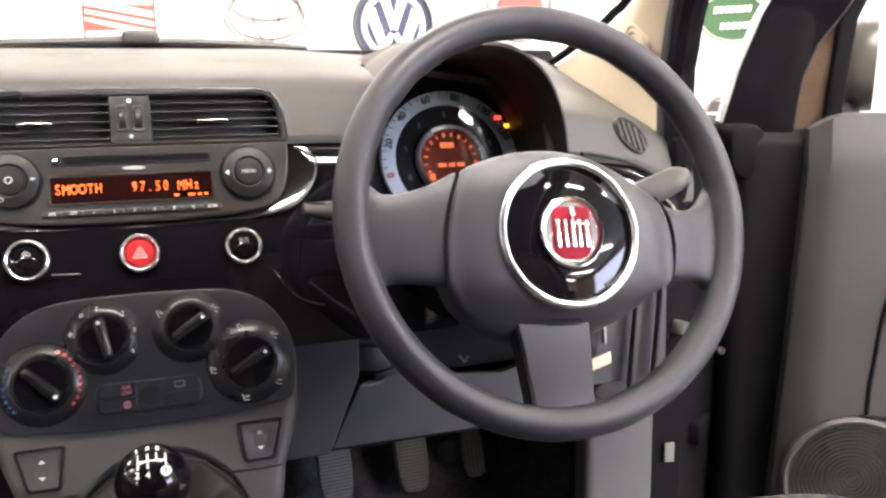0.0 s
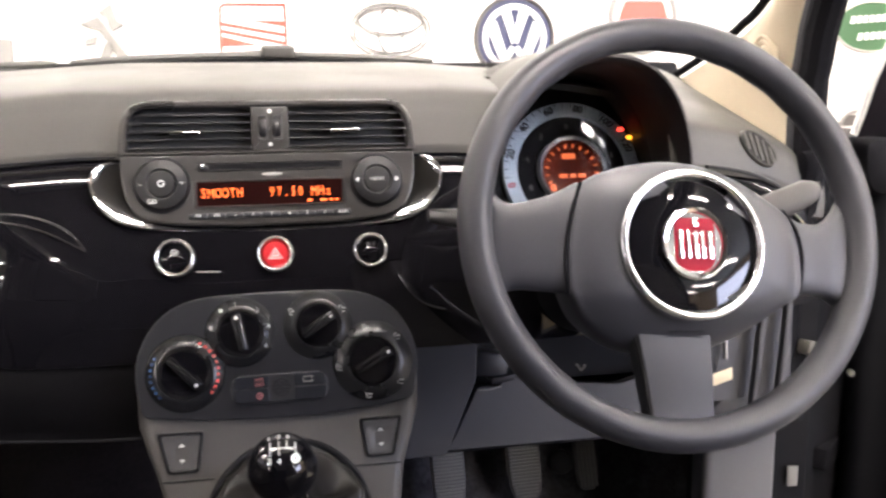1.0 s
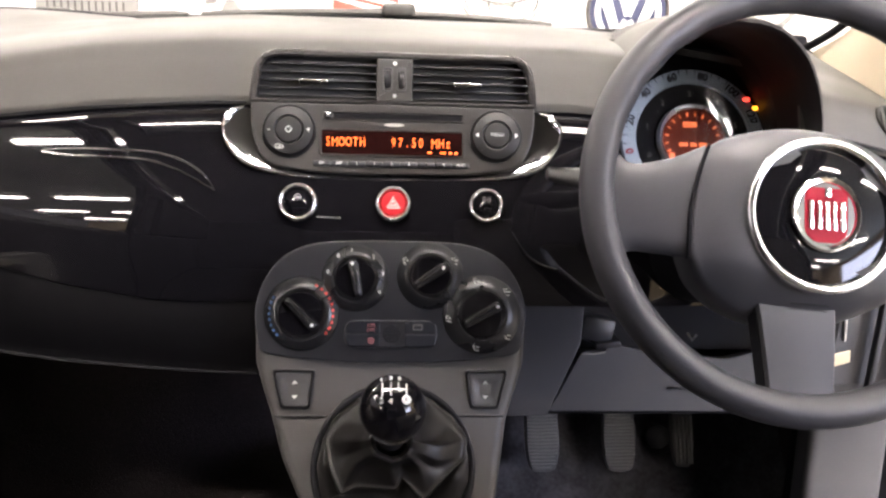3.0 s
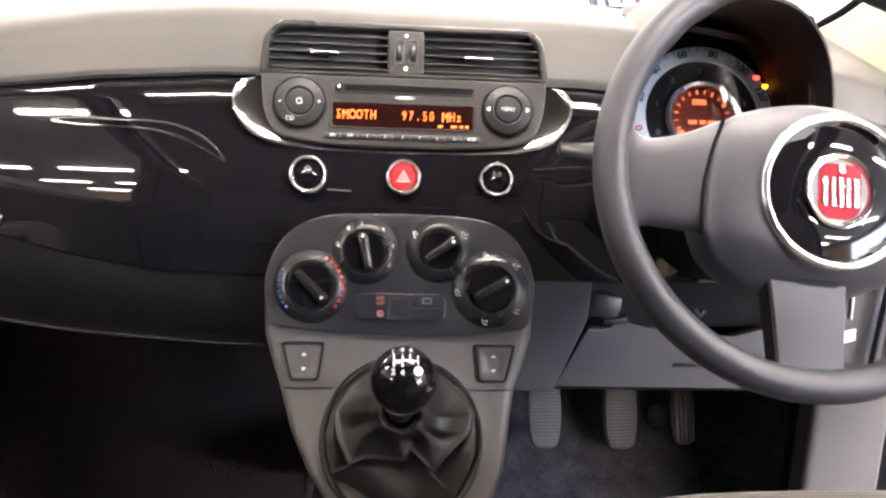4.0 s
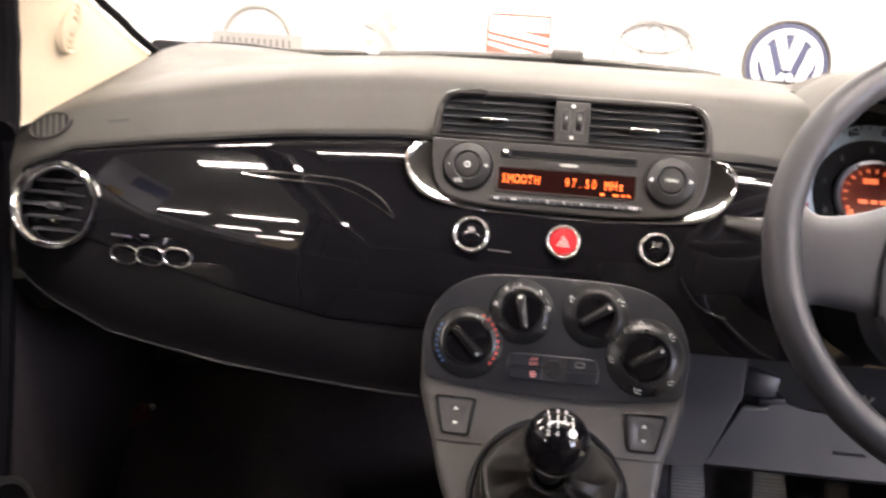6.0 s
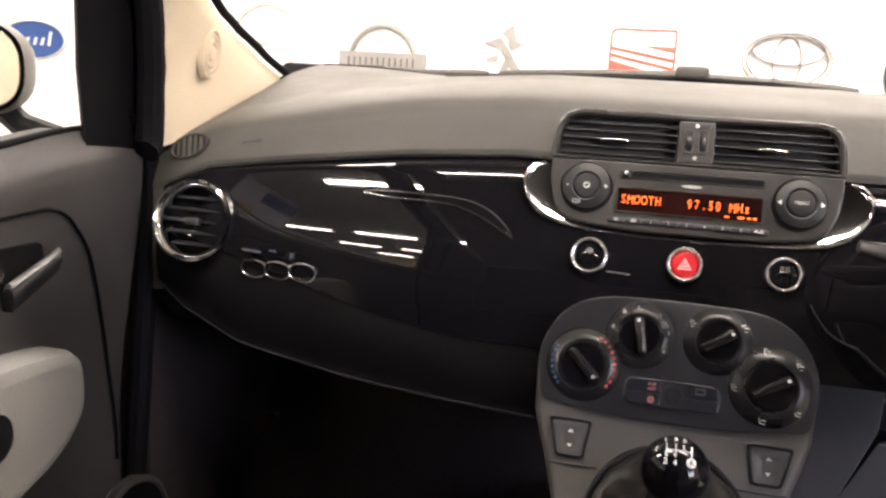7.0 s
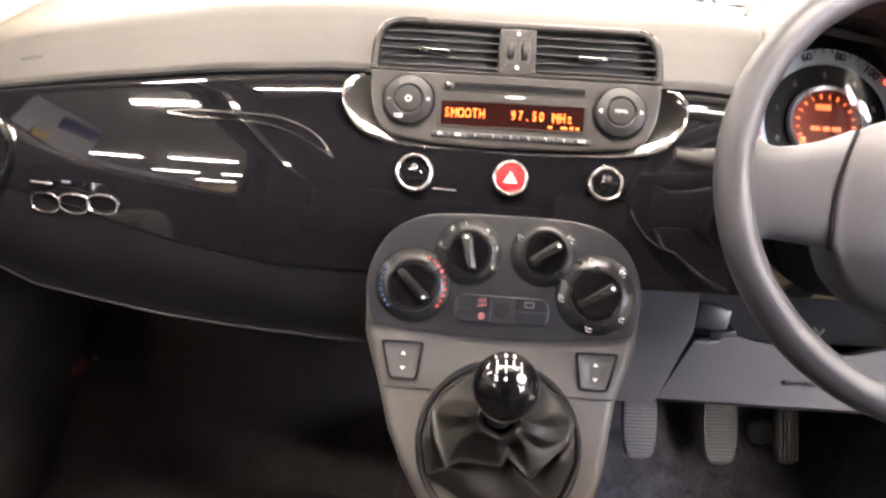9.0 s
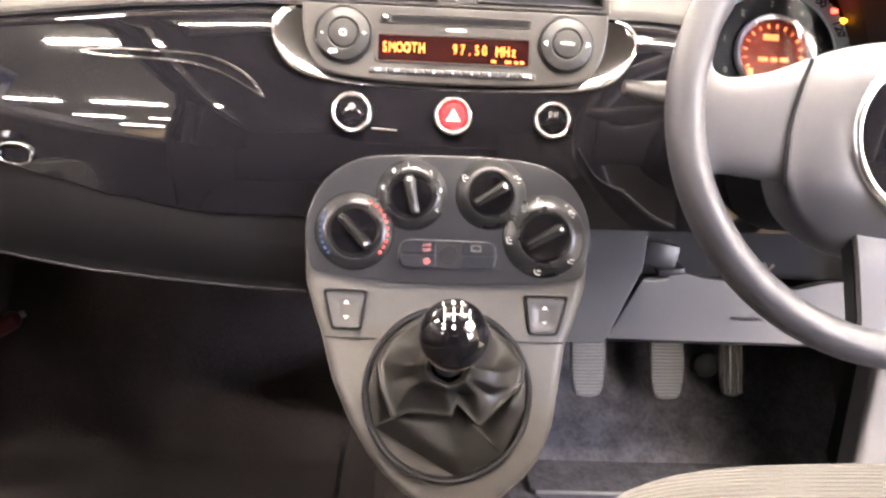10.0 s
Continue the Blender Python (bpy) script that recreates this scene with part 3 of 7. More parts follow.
# tunnel between the footwells
bm = bmesh.new()
tun = [(-0.13, 0.0), (-0.10, 0.12), (-0.07, 0.17), (0.07, 0.17), (0.10, 0.12), (0.13, 0.0)]
skin(bm, [[(x, y, z) for x, z in tun] for y in (-2.0, 0.5)], False)
solo("tunnel", bm, SHADE_CARPET, "dark carpeted tunnel between the footwells", "car floor", kind="structure")
# roof
bm = bmesh.new()
def roof_at(x, y):
    v = (-0.05 - y) / 2.05
    return (x, y, ROOF + 0.07 * (1 - (x / 0.62) ** 2) + 0.05 * math.sin(math.pi * min(1, v * 1.1)) - 0.1 * ramp(v, 0.7, 1))
GX, GY0, GY1 = 0.52, -0.16, -0.48
for x0, x1, y0, y1, nu, nv in ((-0.6, -GX, -0.05, -2.1, 4, 24), (GX, 0.6, -0.05, -2.1, 4, 24), (-GX, GX, -0.05, GY0, 12, 4), (-GX, GX, GY1, -2.1, 12, 14)):
    sheet(bm, lambda u, v: roof_at(lerp(x0, x1, u), lerp(y0, y1, v)), nu, nv, 0.05, (0, 0, 1))
bmesh.ops.remove_doubles(bm, verts=bm.verts[:], dist=1e-5)
solo("ceiling_car", bm, LINING, "grey fabric roof lining of the car", "car roof", kind="structure")
# black frame round the fixed roof window
bm = bmesh.new()
pipe(bm, [Vector(roof_at(x, y)) for x, y in [(lerp(-GX, GX, i / 10), GY0) for i in range(11)] + [(GX, lerp(GY0, GY1, i / 6)) for i in range(1, 7)] + [(lerp(GX, -GX, i / 10), GY1) for i in range(1, 11)] + [(-GX, lerp(GY1, GY0, i / 6)) for i in range(1, 7)]], 0.012, 8)
solo("window_roof", bm, SEAL, "black frame of the roof window", "roof window", kind="structure")
# closed rear end
bm = bmesh.new()
box(bm, (1.4, 0.06, 1.2), (0, -2.15, 0.60), bevel=0.01)
solo("wall_rear", bm, DARK, "plain dark trim closing the rear of the cabin", "tailgate", kind="structure")
# rear quarters
for sgn in (-1, 1):
    bm = bmesh.new()
    box(bm, (0.06, 1.17, 0.72), (sgn * 0.72, -1.61, 0.36), bevel=0.01)
    box(bm, (0.06, 0.12, 0.52), (sgn * 0.69, -1.12, 0.94), bevel=0.01)
    box(bm, (0.06, 1.0, 0.52), (sgn * 0.66, -1.66, 0.94), bevel=0.01)
    solo("wall_quarter", bm, DARK, "dark trim of the car's rear quarter with its window opening", "car side", kind="structure")
    bm = bmesh.new()
    pipe(bm, [(sgn * 0.66, y, ROOF + 0.02 - 0.05 * ramp(-y, 1.2, 2.1)) for y in [-0.05 - 0.1 * i for i in range(21)]], 0.045, 10)
    solo("roof_rail", bm, DARK, "dark trim along the roof's edge", "car roof", kind="structure")
    bm = bmesh.new()
    box(bm, (0.1, 1.35, 0.12), (sgn * 0.74, -0.5, 0.0), bevel=0.02)
    solo("sill", bm, BODY, "black painted door sill of the car", "door sill", kind="structure")
# body sides ahead of the doors
for sgn in (-1, 1):
    bm = bmesh.new()
    y0 = 0.09 if sgn < 0 else 0.142
    box(bm, (0.03, 0.65 - y0, 0.80), (sgn * 0.715, (y0 + 0.65) / 2, 0.36), bevel=0.006)
    if sgn < 0:
        box(bm, (0.03, 0.30, 0.66), (-0.768, 0.07, 0.35), bevel=0.006)
    solo("wall_footwell", bm, SHADE_CARPET, "dark trim at the outer side of the footwell", "footwell side", kind="structure")
# windscreen header
bm = bmesh.new()
box(bm, (1.2, 0.1, 0.06), (0, -0.03, ROOF + 0.09), bevel=0.02)
solo("trim_header", bm, CREAM, "cream trim over the windscreen", "trim", kind="structure")

# ---- windscreen pillars, seals, cowl and wipers ----
FRONT = [(0.50, 0.795), (0.458, 0.803), (0.379, 0.824), (0.328, 0.842), (0.271, 0.859), (0.236, 0.873), (0.207, 0.884), (0.15, 0.92), (0.08, 0.98), (0.0, 1.06), (-0.06, 1.15), (-0.08, 1.2)]
BACK = [(0.07, 0.69), (0.077, 0.70), (0.08, 0.74), (0.08, 0.77), (0.08, 0.797), (0.074, 0.82), (0.066, 0.86), (0.05, 0.9), (0.02, 0.96), (-0.03, 1.04), (-0.1, 1.13), (-0.13, 1.18)]


def lean_in(z):
    return 0.672 - 0.10 * max(0.0, z - 0.78)


def set_back(sgn, z):
    """How far the door opening's edge stands ahead of BACK: the driver's opening is seen with its door away."""
    return table(z, [(0.5, 0.036), (0.78, 0.036), (0.88, 0.024), (0.96, 0.016), (1.2, 0.014)]) if sgn > 0 else 0.0


for sgn, side in ((-1, "passenger's"), (1, "driver's")):
    pillar = thing("windscreen_pillar", "cream moulded windscreen pillar trim on the %s side" % side, "pillar trim", kind="structure")
    bm = bmesh.new()
    n = 10
    rings = []
    foot = ([(0.50, 0.74)], [(0.105, 0.60)]) if sgn > 0 else ([], [])
    for (fy, fz), (by, bz) in zip(foot[0] + smooth_loop(FRONT, 3, False), foot[1] + smooth_loop(BACK, 3, False)):
        row = []
        by += set_back(sgn, bz) + (0.012 if sgn > 0 else 0.0)
        for i in range(n + 1):
            t = i / n
            y, z = lerp(fy, by, t), lerp(fz, bz, t)
            swell = 0.028 * math.sin(math.pi * t) ** 0.7
            row.append((sgn * (lean_in(z) + 0.012 - swell), y, z))
        for i in range(n, -1, -1):
            t = i / n
            row.append((sgn * (lean_in(lerp(fz, bz, t)) + 0.035), lerp(fy, by, t), lerp(fz, bz, t)))
        rings.append(row)
    skin(bm, rings, True, True, True)
    part("pillar_trim", bm, CREAM, pillar)
    # round moulded rings on the pillar
    rm = axes((sgn * 0.6505, 0.163, 0.822), (0, -1, 0.45), (0, 0.45, 1), (-sgn, 0, 0))
    for r in (0.034, 0.026, 0.018):
        bm = bmesh.new()
        lathe(bm, [(r - 0.004, -0.006), (r - 0.0025, 0.0026), (r, 0.0036), (r + 0.0025, 0.0026), (r + 0.004, -0.006)], 28, rm, squash=(0.62, 1))
        part("moulded_ring", bm, CREAM, pillar)
    bm = bmesh.new()
    lathe(bm, [(0.0125, -0.006), (0.010, 0.004), (0.004, 0.006), (0.0005, 0.006)], 20, rm, cap_end=True, squash=(0.62, 1))
    part("moulded_cap", bm, CREAM, pillar)
    # black seal along the glass
    bm = bmesh.new()
    pipe(bm, [(sgn * (lean_in(z) - 0.001), y + 0.004, z + 0.003) for y, z in smooth_loop(FRONT, 3, False)], 0.0065, 8)
    part("glass_seal", bm, SEAL, pillar, "black rubber glass seal")
    # dark door-opening seal behind the pillar
    bm = bmesh.new()
    run = ([(0.105, 0.42), (0.100, 0.52), (0.085, 0.62)] if sgn > 0 else []) + BACK
    pipe(bm, [(sgn * (lean_in(z) + 0.012), y - 0.012 + set_back(sgn, z), z) for y, z in smooth_loop(run, 3, False)], 0.018 if sgn < 0 else 0.020, 10)
    part("door_seal", bm, SEAL, pillar, "black rubber door seal")
    if sgn > 0:
        # lit side of the seal, painted as a second pipe in lighter grey
        bm = bmesh.new()
        pipe(bm, [(lean_in(z) + 0.006, y + 0.007 + set_back(sgn, z), z) for y, z in smooth_loop(BACK[:9], 3, False)], 0.013, 10)
        part("lit_seal", bm, KNEE, pillar, "grey strip of the seal, painted lighter where light catches it")
    if sgn < 0:
        bm = bmesh.new()
        pipe(bm, [(-0.700, 0.066, 0.74), (-0.702, 0.082, 0.70), (-0.706, 0.098, 0.66), (-0.706, 0.096, 0.55), (-0.706, 0.08, 0.40), (-0.706, 0.06, 0.2)], 0.016, 10)
        part("lower_seal", bm, SEAL, pillar, "black rubber door seal")

# cowl strip at the windscreen's foot
bm = bmesh.new()
def cowl(u, v):
    x = lerp(-0.74, 0.74, u)
    p = dash_point(max(-0.70, min(0.70, x)), 1.0)
    return (x, p[1] - 0.004 + 0.14 * v, p[2] - 0.004 + 0.007 * math.sin(math.pi * min(1, v * 1.6)) - 0.02 * v)
sheet(bm, cowl, 40, 8, 0.02, (0, 0, -1))
solo("cowl_panel", bm, WIPER, "grey plastic cowl panel at the foot of the windscreen", "cowl panel", kind="structure")
bm = bmesh.new()
pipe(bm, [cowl(i / 40, 0.02) for i in range(41)], 0.0055, 8)
solo("trim_screen_seal", bm, SEAL, "black rubber seal along the lower windscreen edge", "seal", kind="structure")


def wiper(x0, x1, pivot, head, label):
    t = thing("windscreen_wiper", label, "wiper", group="windscreen wipers")
    y = 0.555
    zz = lambda x: 0.838 - 0.03 * (x / 0.6) ** 2
    pts = [(lerp(x0, x1, i / 16), y + 0.012 * math.sin(math.pi * i / 16), zz(lerp(x0, x1, i / 16)) + 0.004 * math.sin(math.pi * i / 16)) for i in range(17)]
    b = bmesh.new()
    pipe(b, pts, [0.004] + [0.0065] * 15 + [0.004], 8, flat=0.8)
    part("blade", b, WIPER, t)
    b = bmesh.new()
    pipe(b, [(p[0], p[1] - 0.006, p[2] - 0.008) for p in pts], 0.003, 6)
    part("rubber_lip", b, SEAL, t)
    b = bmesh.new()
    pipe(b, [(head, y + 0.012, zz(head) + 0.006), (lerp(head, pivot, 0.5), y + 0.04, zz(head) - 0.004), (pivot, y + 0.06, zz(head) - 0.02)], [0.008, 0.009, 0.011], 8)
    part("arm", b, WIPER, t)
    b = bmesh.new()
    box(b, (0.055, 0.03, 0.022), (head, y + 0.008, zz(head) + 0.009), bevel=0.007, segments=3)
    part("arm_head", b, WIPER, t)
    return t


wiper(-0.31, 0.27, -0.35, 0.012, "black windscreen wiper lying along the cowl")
wiper(-0.72, -0.33, -0.55, -0.545, "black windscreen wiper lying at the passenger's side")

# ---- dashboard ----
dashboard = thing("dashboard", "grey soft dashboard with a gloss black fascia across its front", "dashboard")
for a, b_, nu in ((-0.70, 0.262, 60), (0.470, 0.70, 20)):
    bm = bmesh.new()
    sheet(bm, lambda u, v: dash_point(lerp(a, b_, u), v), nu, 40, 0.008, (0, 0.3, -1))
    part("soft_top", bm, DASH, dashboard)
bm = bmesh.new()
sheet(bm, lambda u, v: dash_point(lerp(0.262, 0.470, u), lerp(0.6, 1, v)), 16, 14, 0.008, (0, 0.3, -1))
part("soft_top", bm, DASH, dashboard)
# long demister slot under the windscreen
bm = bmesh.new()
sheet(bm, lambda u, v: tuple(Vector(dash_point(lerp(-0.37, 0.20, u), lerp(0.885, 0.935, v))) + Vector((0, 0, 0.0015))), 30, 3, 0.003, (0, 0, -1))
part("screen_demister", bm, RADIO, dashboard, "dark grey slot under the windscreen")
# fascia: passenger and centre, under the instruments, driver's end
def fascia_sheet(a, b_, nu, top=None):
    b = bmesh.new()
    def f(u, v):
        x = lerp(a, b_, u)
        z = lerp(table(x, GLOSS_Z), (edge_z(x) if top is None else top), v)
        y = fascia_y(x, z) + 0.010 * ramp(v, 0.93, 1.0)
        return (x, y, z)
    sheet(b, f, nu, 24, 0.006, (0, 1, 0))
    return b
part("fascia", fascia_sheet(-0.675, 0.242, 70), GLOSS, dashboard, "gloss black fascia panel", sharp=60)
part("fascia", fascia_sheet(0.242, 0.488, 16, 0.6), GLOSS, dashboard, "gloss black fascia panel", sharp=60)
part("fascia", fascia_sheet(0.488, 0.675, 16), GLOSS, dashboard, "gloss black fascia panel", sharp=60)
# thin bright line under the soft top's edge
bm = bmesh.new()
pipe(bm, [(x, fascia_y(x, edge_z(x)) + 0.0005, edge_z(x) - 0.0005) for x in [lerp(-0.67, -0.16, i / 40) for i in range(41)]], 0.0012, 6)
part("edge_line", bm, BLACK, dashboard)
# end caps of the dash, at the doors
for sgn in (-1, 1):
    bm = bmesh.new()
    loop = [(dash_point(0.70, v / 12)[1], dash_point(0.70, v / 12)[2]) for v in range(13)] + ([(0.48, 0.45), (0.16, 0.44), (0.085, 0.5), (0.088, 0.58)] if sgn < 0 else [(0.48, 0.6), (0.13, 0.6), (0.09, 0.62)])
    sides = [[(sgn * x, y, z) for y, z in loop] for x in (0.676, 0.705)]
    skin(bm, sides, True, True, True)
    part("end_cap", bm, DASH, dashboard)
# shadow gap of the fascia's upper edge at the driver's end
bm = bmesh.new()
pipe(bm, smooth_loop([(0.515, 0.052, 0.694), (0.5267, 0.055, 0.6935), (0.5707, 0.058, 0.685), (0.5996, 0.06, 0.675), (0.6166, 0.06, 0.666), (0.632, 0.062, 0.652)], 4, False), 0.0028, 8)
part("edge_line", bm, BLACK, dashboard)
# glovebox below the fascia on the passenger's side
bm = bmesh.new()
def glove(u, v):
    x = lerp(-0.675, -0.135, u)
    z0, z1 = table(x, GLOSS_Z) - 0.002, table(x, LIP_Z)
    z = lerp(z0, z1, v)
    return (x, fascia_y(x, z) + 0.004 - 0.006 * math.sin(math.pi * v) - 0.003 * ramp(v, 0.9, 1), z)
sheet(bm, glove, 50, 14, 0.006, (0, 1, 0))
part("glovebox_lid", bm, LID, dashboard, "satin black glovebox lid")
bm = bmesh.new()
pipe(bm, [(x, fascia_y(x, table(x, LIP_Z)) + 0.0015, table(x, LIP_Z)) for x in [lerp(-0.672, -0.148, i / 50) for i in range(51)]], 0.0016, 8)
part("lip", bm, BLACK, dashboard, "worn grey lower lip")
bm = bmesh.new()
def under(u, v):
    x = lerp(-0.675, -0.13, u)
    z1 = table(x, LIP_Z)
    return (x, fascia_y(x, z1) + 0.003 + 0.4 * v, z1 - 0.002 - 0.10 * v)
sheet(bm, under, 20, 6, 0.006, (0, 0, 1))
part("underside", bm, DARK, dashboard)
# knee panels on the driver's side
def plate(name, points, y, thick, mat_, slope=0.25, r=0.006, label=""):
    b = bmesh.new()
    loop = rounded([Vector(p) for p in points], r, 3)
    m = Matrix(((1, 0, 0, 0), (0, slope, -1, y - slope * 0.45), (0, 1, slope, 0), (0, 0, 0, 1)))
    slab(b, loop, -thick, 0.0, 0.0012, m)
    return part(name, b, mat_, dashboard, label)
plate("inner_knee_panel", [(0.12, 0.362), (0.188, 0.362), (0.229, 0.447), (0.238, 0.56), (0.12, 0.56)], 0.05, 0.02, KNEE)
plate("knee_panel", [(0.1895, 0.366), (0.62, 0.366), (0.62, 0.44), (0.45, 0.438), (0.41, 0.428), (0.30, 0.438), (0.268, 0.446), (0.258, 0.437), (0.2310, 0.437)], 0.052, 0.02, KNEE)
bm = bmesh.new()
for k in range(6):
    box(bm, (0.0042, 0.0008, 0.0045), (0.338 + 0.0062 * k, 0.0355, 0.394))
part("pressed_mark", bm, CHARCOAL, dashboard)
# dark plate across the column opening, with the opening's shade in its colour
plate("column_gap_shade", [(0.2, 0.42), (0.56, 0.42), (0.56, 0.6), (0.2, 0.6)], 0.11, 0.02, DARK)
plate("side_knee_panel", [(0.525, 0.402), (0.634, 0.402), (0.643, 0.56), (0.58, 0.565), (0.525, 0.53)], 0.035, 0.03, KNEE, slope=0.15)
bm = bmesh.new()
box(bm, (0.040, 0.04, 0.030), (0.250, 0.075, 0.458), pose(0, 0, 0, -8, 10, 0), bevel=0.004)
box(bm, (0.030, 0.03, 0.008), (0.262, 0.062, 0.444), pose(0, 0, 0, 0, -8, 0), bevel=0.002)
part("column_bracket", bm, CHARCOAL, dashboard, "blue-grey bracket beside the column")
bm = bmesh.new()
pipe(bm, [(0.229, 0.045, 0.4345), (0.245, 0.045, 0.434), (0.258, 0.046, 0.4365)], 0.0011, 6)
part("bright_edge", bm, SIGN_SILVER, dashboard, "thin bright edge")
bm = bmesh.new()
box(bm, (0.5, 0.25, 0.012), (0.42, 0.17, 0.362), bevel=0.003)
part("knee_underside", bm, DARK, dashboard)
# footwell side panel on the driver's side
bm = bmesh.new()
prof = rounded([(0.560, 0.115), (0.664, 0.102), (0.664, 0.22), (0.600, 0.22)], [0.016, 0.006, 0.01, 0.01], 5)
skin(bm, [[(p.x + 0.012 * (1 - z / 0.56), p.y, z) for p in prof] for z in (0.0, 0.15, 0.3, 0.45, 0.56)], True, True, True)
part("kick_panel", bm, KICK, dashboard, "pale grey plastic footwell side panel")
# shadow gap under the side panel, laid on as a dark oval plate
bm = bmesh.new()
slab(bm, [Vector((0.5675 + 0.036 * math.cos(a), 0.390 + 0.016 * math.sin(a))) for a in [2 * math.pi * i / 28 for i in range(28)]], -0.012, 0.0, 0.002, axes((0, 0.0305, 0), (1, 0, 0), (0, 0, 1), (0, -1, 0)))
part("hollow_shade", bm, CHARCOAL, dashboard, "dark oval plate standing in for the shaded gap under the side panel")
for k in (0, 1):
    bm = bmesh.new()
    box(bm, (0.008, 0.012, 0.15), (0.583 + 0.034 * k, 0.024, 0.47), pose(0, 0, 0, -8, 8, 0), bevel=0.003)
    part("rib", bm, KNEE, dashboard)
# demister outlets at both ends
for sgn in (-1, 1):
    dx = 0.637 if sgn < 0 else 0.60
    p = Vector(dash_point(sgn * dx, 0.235))
    ex = Vector(dash_point(sgn * (dx + 0.005), 0.235)) - Vector(dash_point(sgn * (dx - 0.005), 0.235))
    ev = Vector(dash_point(sgn * dx, 0.26)) - Vector(dash_point(sgn * dx, 0.21))
    nrm = ex.cross(ev).normalized() * sgn
    dm = axes(p + nrm * 0.001, Vector((1, 0, 0)) - nrm * nrm.x, nrm.cross(Vector((1, 0, 0)) - nrm * nrm.x), nrm)
    bm = bmesh.new()
    wide, tall = (0.031, 0.0165) if sgn < 0 else (0.0265, 0.0200)
    o = [Vector((wide * math.cos(a), tall * math.sin(a) + (0.006 if sgn < 0 else -0.0125) * math.cos(a))) for a in [2 * math.pi * i / 28 for i in range(28)]]
    frame_slab(bm, o, [v * 0.90 for v in o], -0.006, 0.003, 0.0012, dm)
    outlet = part("demister_outlet", bm, DASH, dashboard)
    bm = bmesh.new()
    slab(bm, [v * 0.93 for v in o], -0.004, 0.0008, 0.0003, dm)
    part("hollow", bm, LINER, outlet)
    for k in range(-2, 3):
        bm = bmesh.new()
        h = (tall - 0.002) * math.sqrt(max(0.05, 1 - (k * 0.0095 / 0.026) ** 2))
        box(bm, (0.0040 if sgn < 0 else 0.0058, 2 * h * (1.0 if sgn < 0 else 0.92), 0.003), (k * 0.0095, (0.0018 if sgn < 0 else -0.0045) * k, 0.0012), pose(0, 0, 0, 0, 15, 12), bevel=0.0008)
        bmesh.ops.transform(bm, matrix=dm, verts=bm.verts[:])
        part("slat", bm, DASH, outlet)
# small script pressed into the passenger's dash, too faint to read
bm = bmesh.new()
mp = Vector(dash_point(-0.541, 0.16))
mx = Vector(dash_point(-0.536, 0.16)) - Vector(dash_point(-0.546, 0.16))
mm = axes(mp, mx, Vector(dash_point(-0.541, 0.18)) - Vector(dash_point(-0.541, 0.14)), mx.cross(Vector(dash_point(-0.541, 0.18)) - Vector(dash_point(-0.541, 0.14))))
for k in range(4):
    box(bm, (0.0055, 0.0035, 0.0006), (-0.011 + 0.0075 * k, 0, 0.0002))
bmesh.ops.transform(bm, matrix=mm, verts=bm.verts[:])
part("pressed_mark", bm, CHARCOAL, dashboard)


# glovebox handle: a long curved recess edged in chrome
HANDLE_TOP = [(-0.372, 0.666), (-0.36, 0.6685), (-0.331, 0.670), (-0.291, 0.670), (-0.25, 0.668), (-0.222, 0.660), (-0.201, 0.647), (-0.188, 0.631)]
HANDLE_LOW = [(-0.372, 0.666), (-0.36, 0.6645), (-0.339, 0.663), (-0.304, 0.663), (-0.263, 0.661), (-0.235, 0.654), (-0.214, 0.645), (-0.188, 0.631)]
handle = thing("glovebox_handle", "curved gloss black glovebox pull edged in chrome", "handle")
top3 = smooth_loop([(x, z, 0) for x, z in HANDLE_TOP], 4, False)
low3 = smooth_loop([(x, z, 0) for x, z in HANDLE_LOW], 4, False)
on = lambda p, off: (p.x, fascia_y(p.x, p.y) + off, p.y)
for name, pts in (("upper_edge", top3), ("lower_edge", low3)):
    bm = bmesh.new()
    pipe(bm, [on(p, -0.0010) for p in pts], 0.0011, 8)
    part(name, bm, CHROME, handle, "thin chrome edge")
bm = bmesh.new()
skin(bm, [[on(p, -0.0008) for p in top3], [on((p + q) / 2, 0.004) for p, q in zip(top3, low3)], [on(p, -0.0008) for p in low3]], False)
part("recess", bm, GLOSS, handle)

# round chrome side vents
def side_vent(x, z, sgn):
    y = fascia_y(x, z)
    nrm = Vector((-sgn * 0.06, -1, 0.22)).normalized()
    xx = Vector((1, 0, 0)) - nrm * nrm.x
    m = axes(Vector((x, y, z)) + nrm * 0.010, xx, nrm.cross(xx), nrm)
    t = thing("side_vent", "round black air vent with a polished chrome ring in the fascia", "air vent", m @ Matrix.Scale(0.9, 4), group="round side vents")
    b = bmesh.new()
    lathe(b, [(0.058, -0.05), (0.060, 0.004), (0.059, 0.010), (0.055, 0.012), (0.050, 0.008), (0.047, 0.0), (0.046, -0.03)], 48)
    part("chrome_ring", b, CHROME, t, "polished chrome ring")
    b = bmesh.new()
    lathe(b, [(0.048, -0.028), (0.0005, -0.03)], 32, cap_end=True)
    part("hollow", b, BLACK, t)
    for k in range(-2, 3):
        yy = k * 0.0165
        w = math.sqrt(0.0455 ** 2 - yy ** 2)
        b = bmesh.new()
        box(b, (2 * w, 0.0022, 0.016), (0, yy, -0.007), pose(0, 0, 0, 14, 0, 0), bevel=0.0010)
        part("slat", b, CHARCOAL, t)
    b = bmesh.new()
    box(b, (0.022, 0.010, 0.012), (0, -0.001, 0.004), bevel=0.003, segments=3)
    part("tab", b, CHARCOAL, t)
    return t
side_vent(-0.607, 0.605, -1)
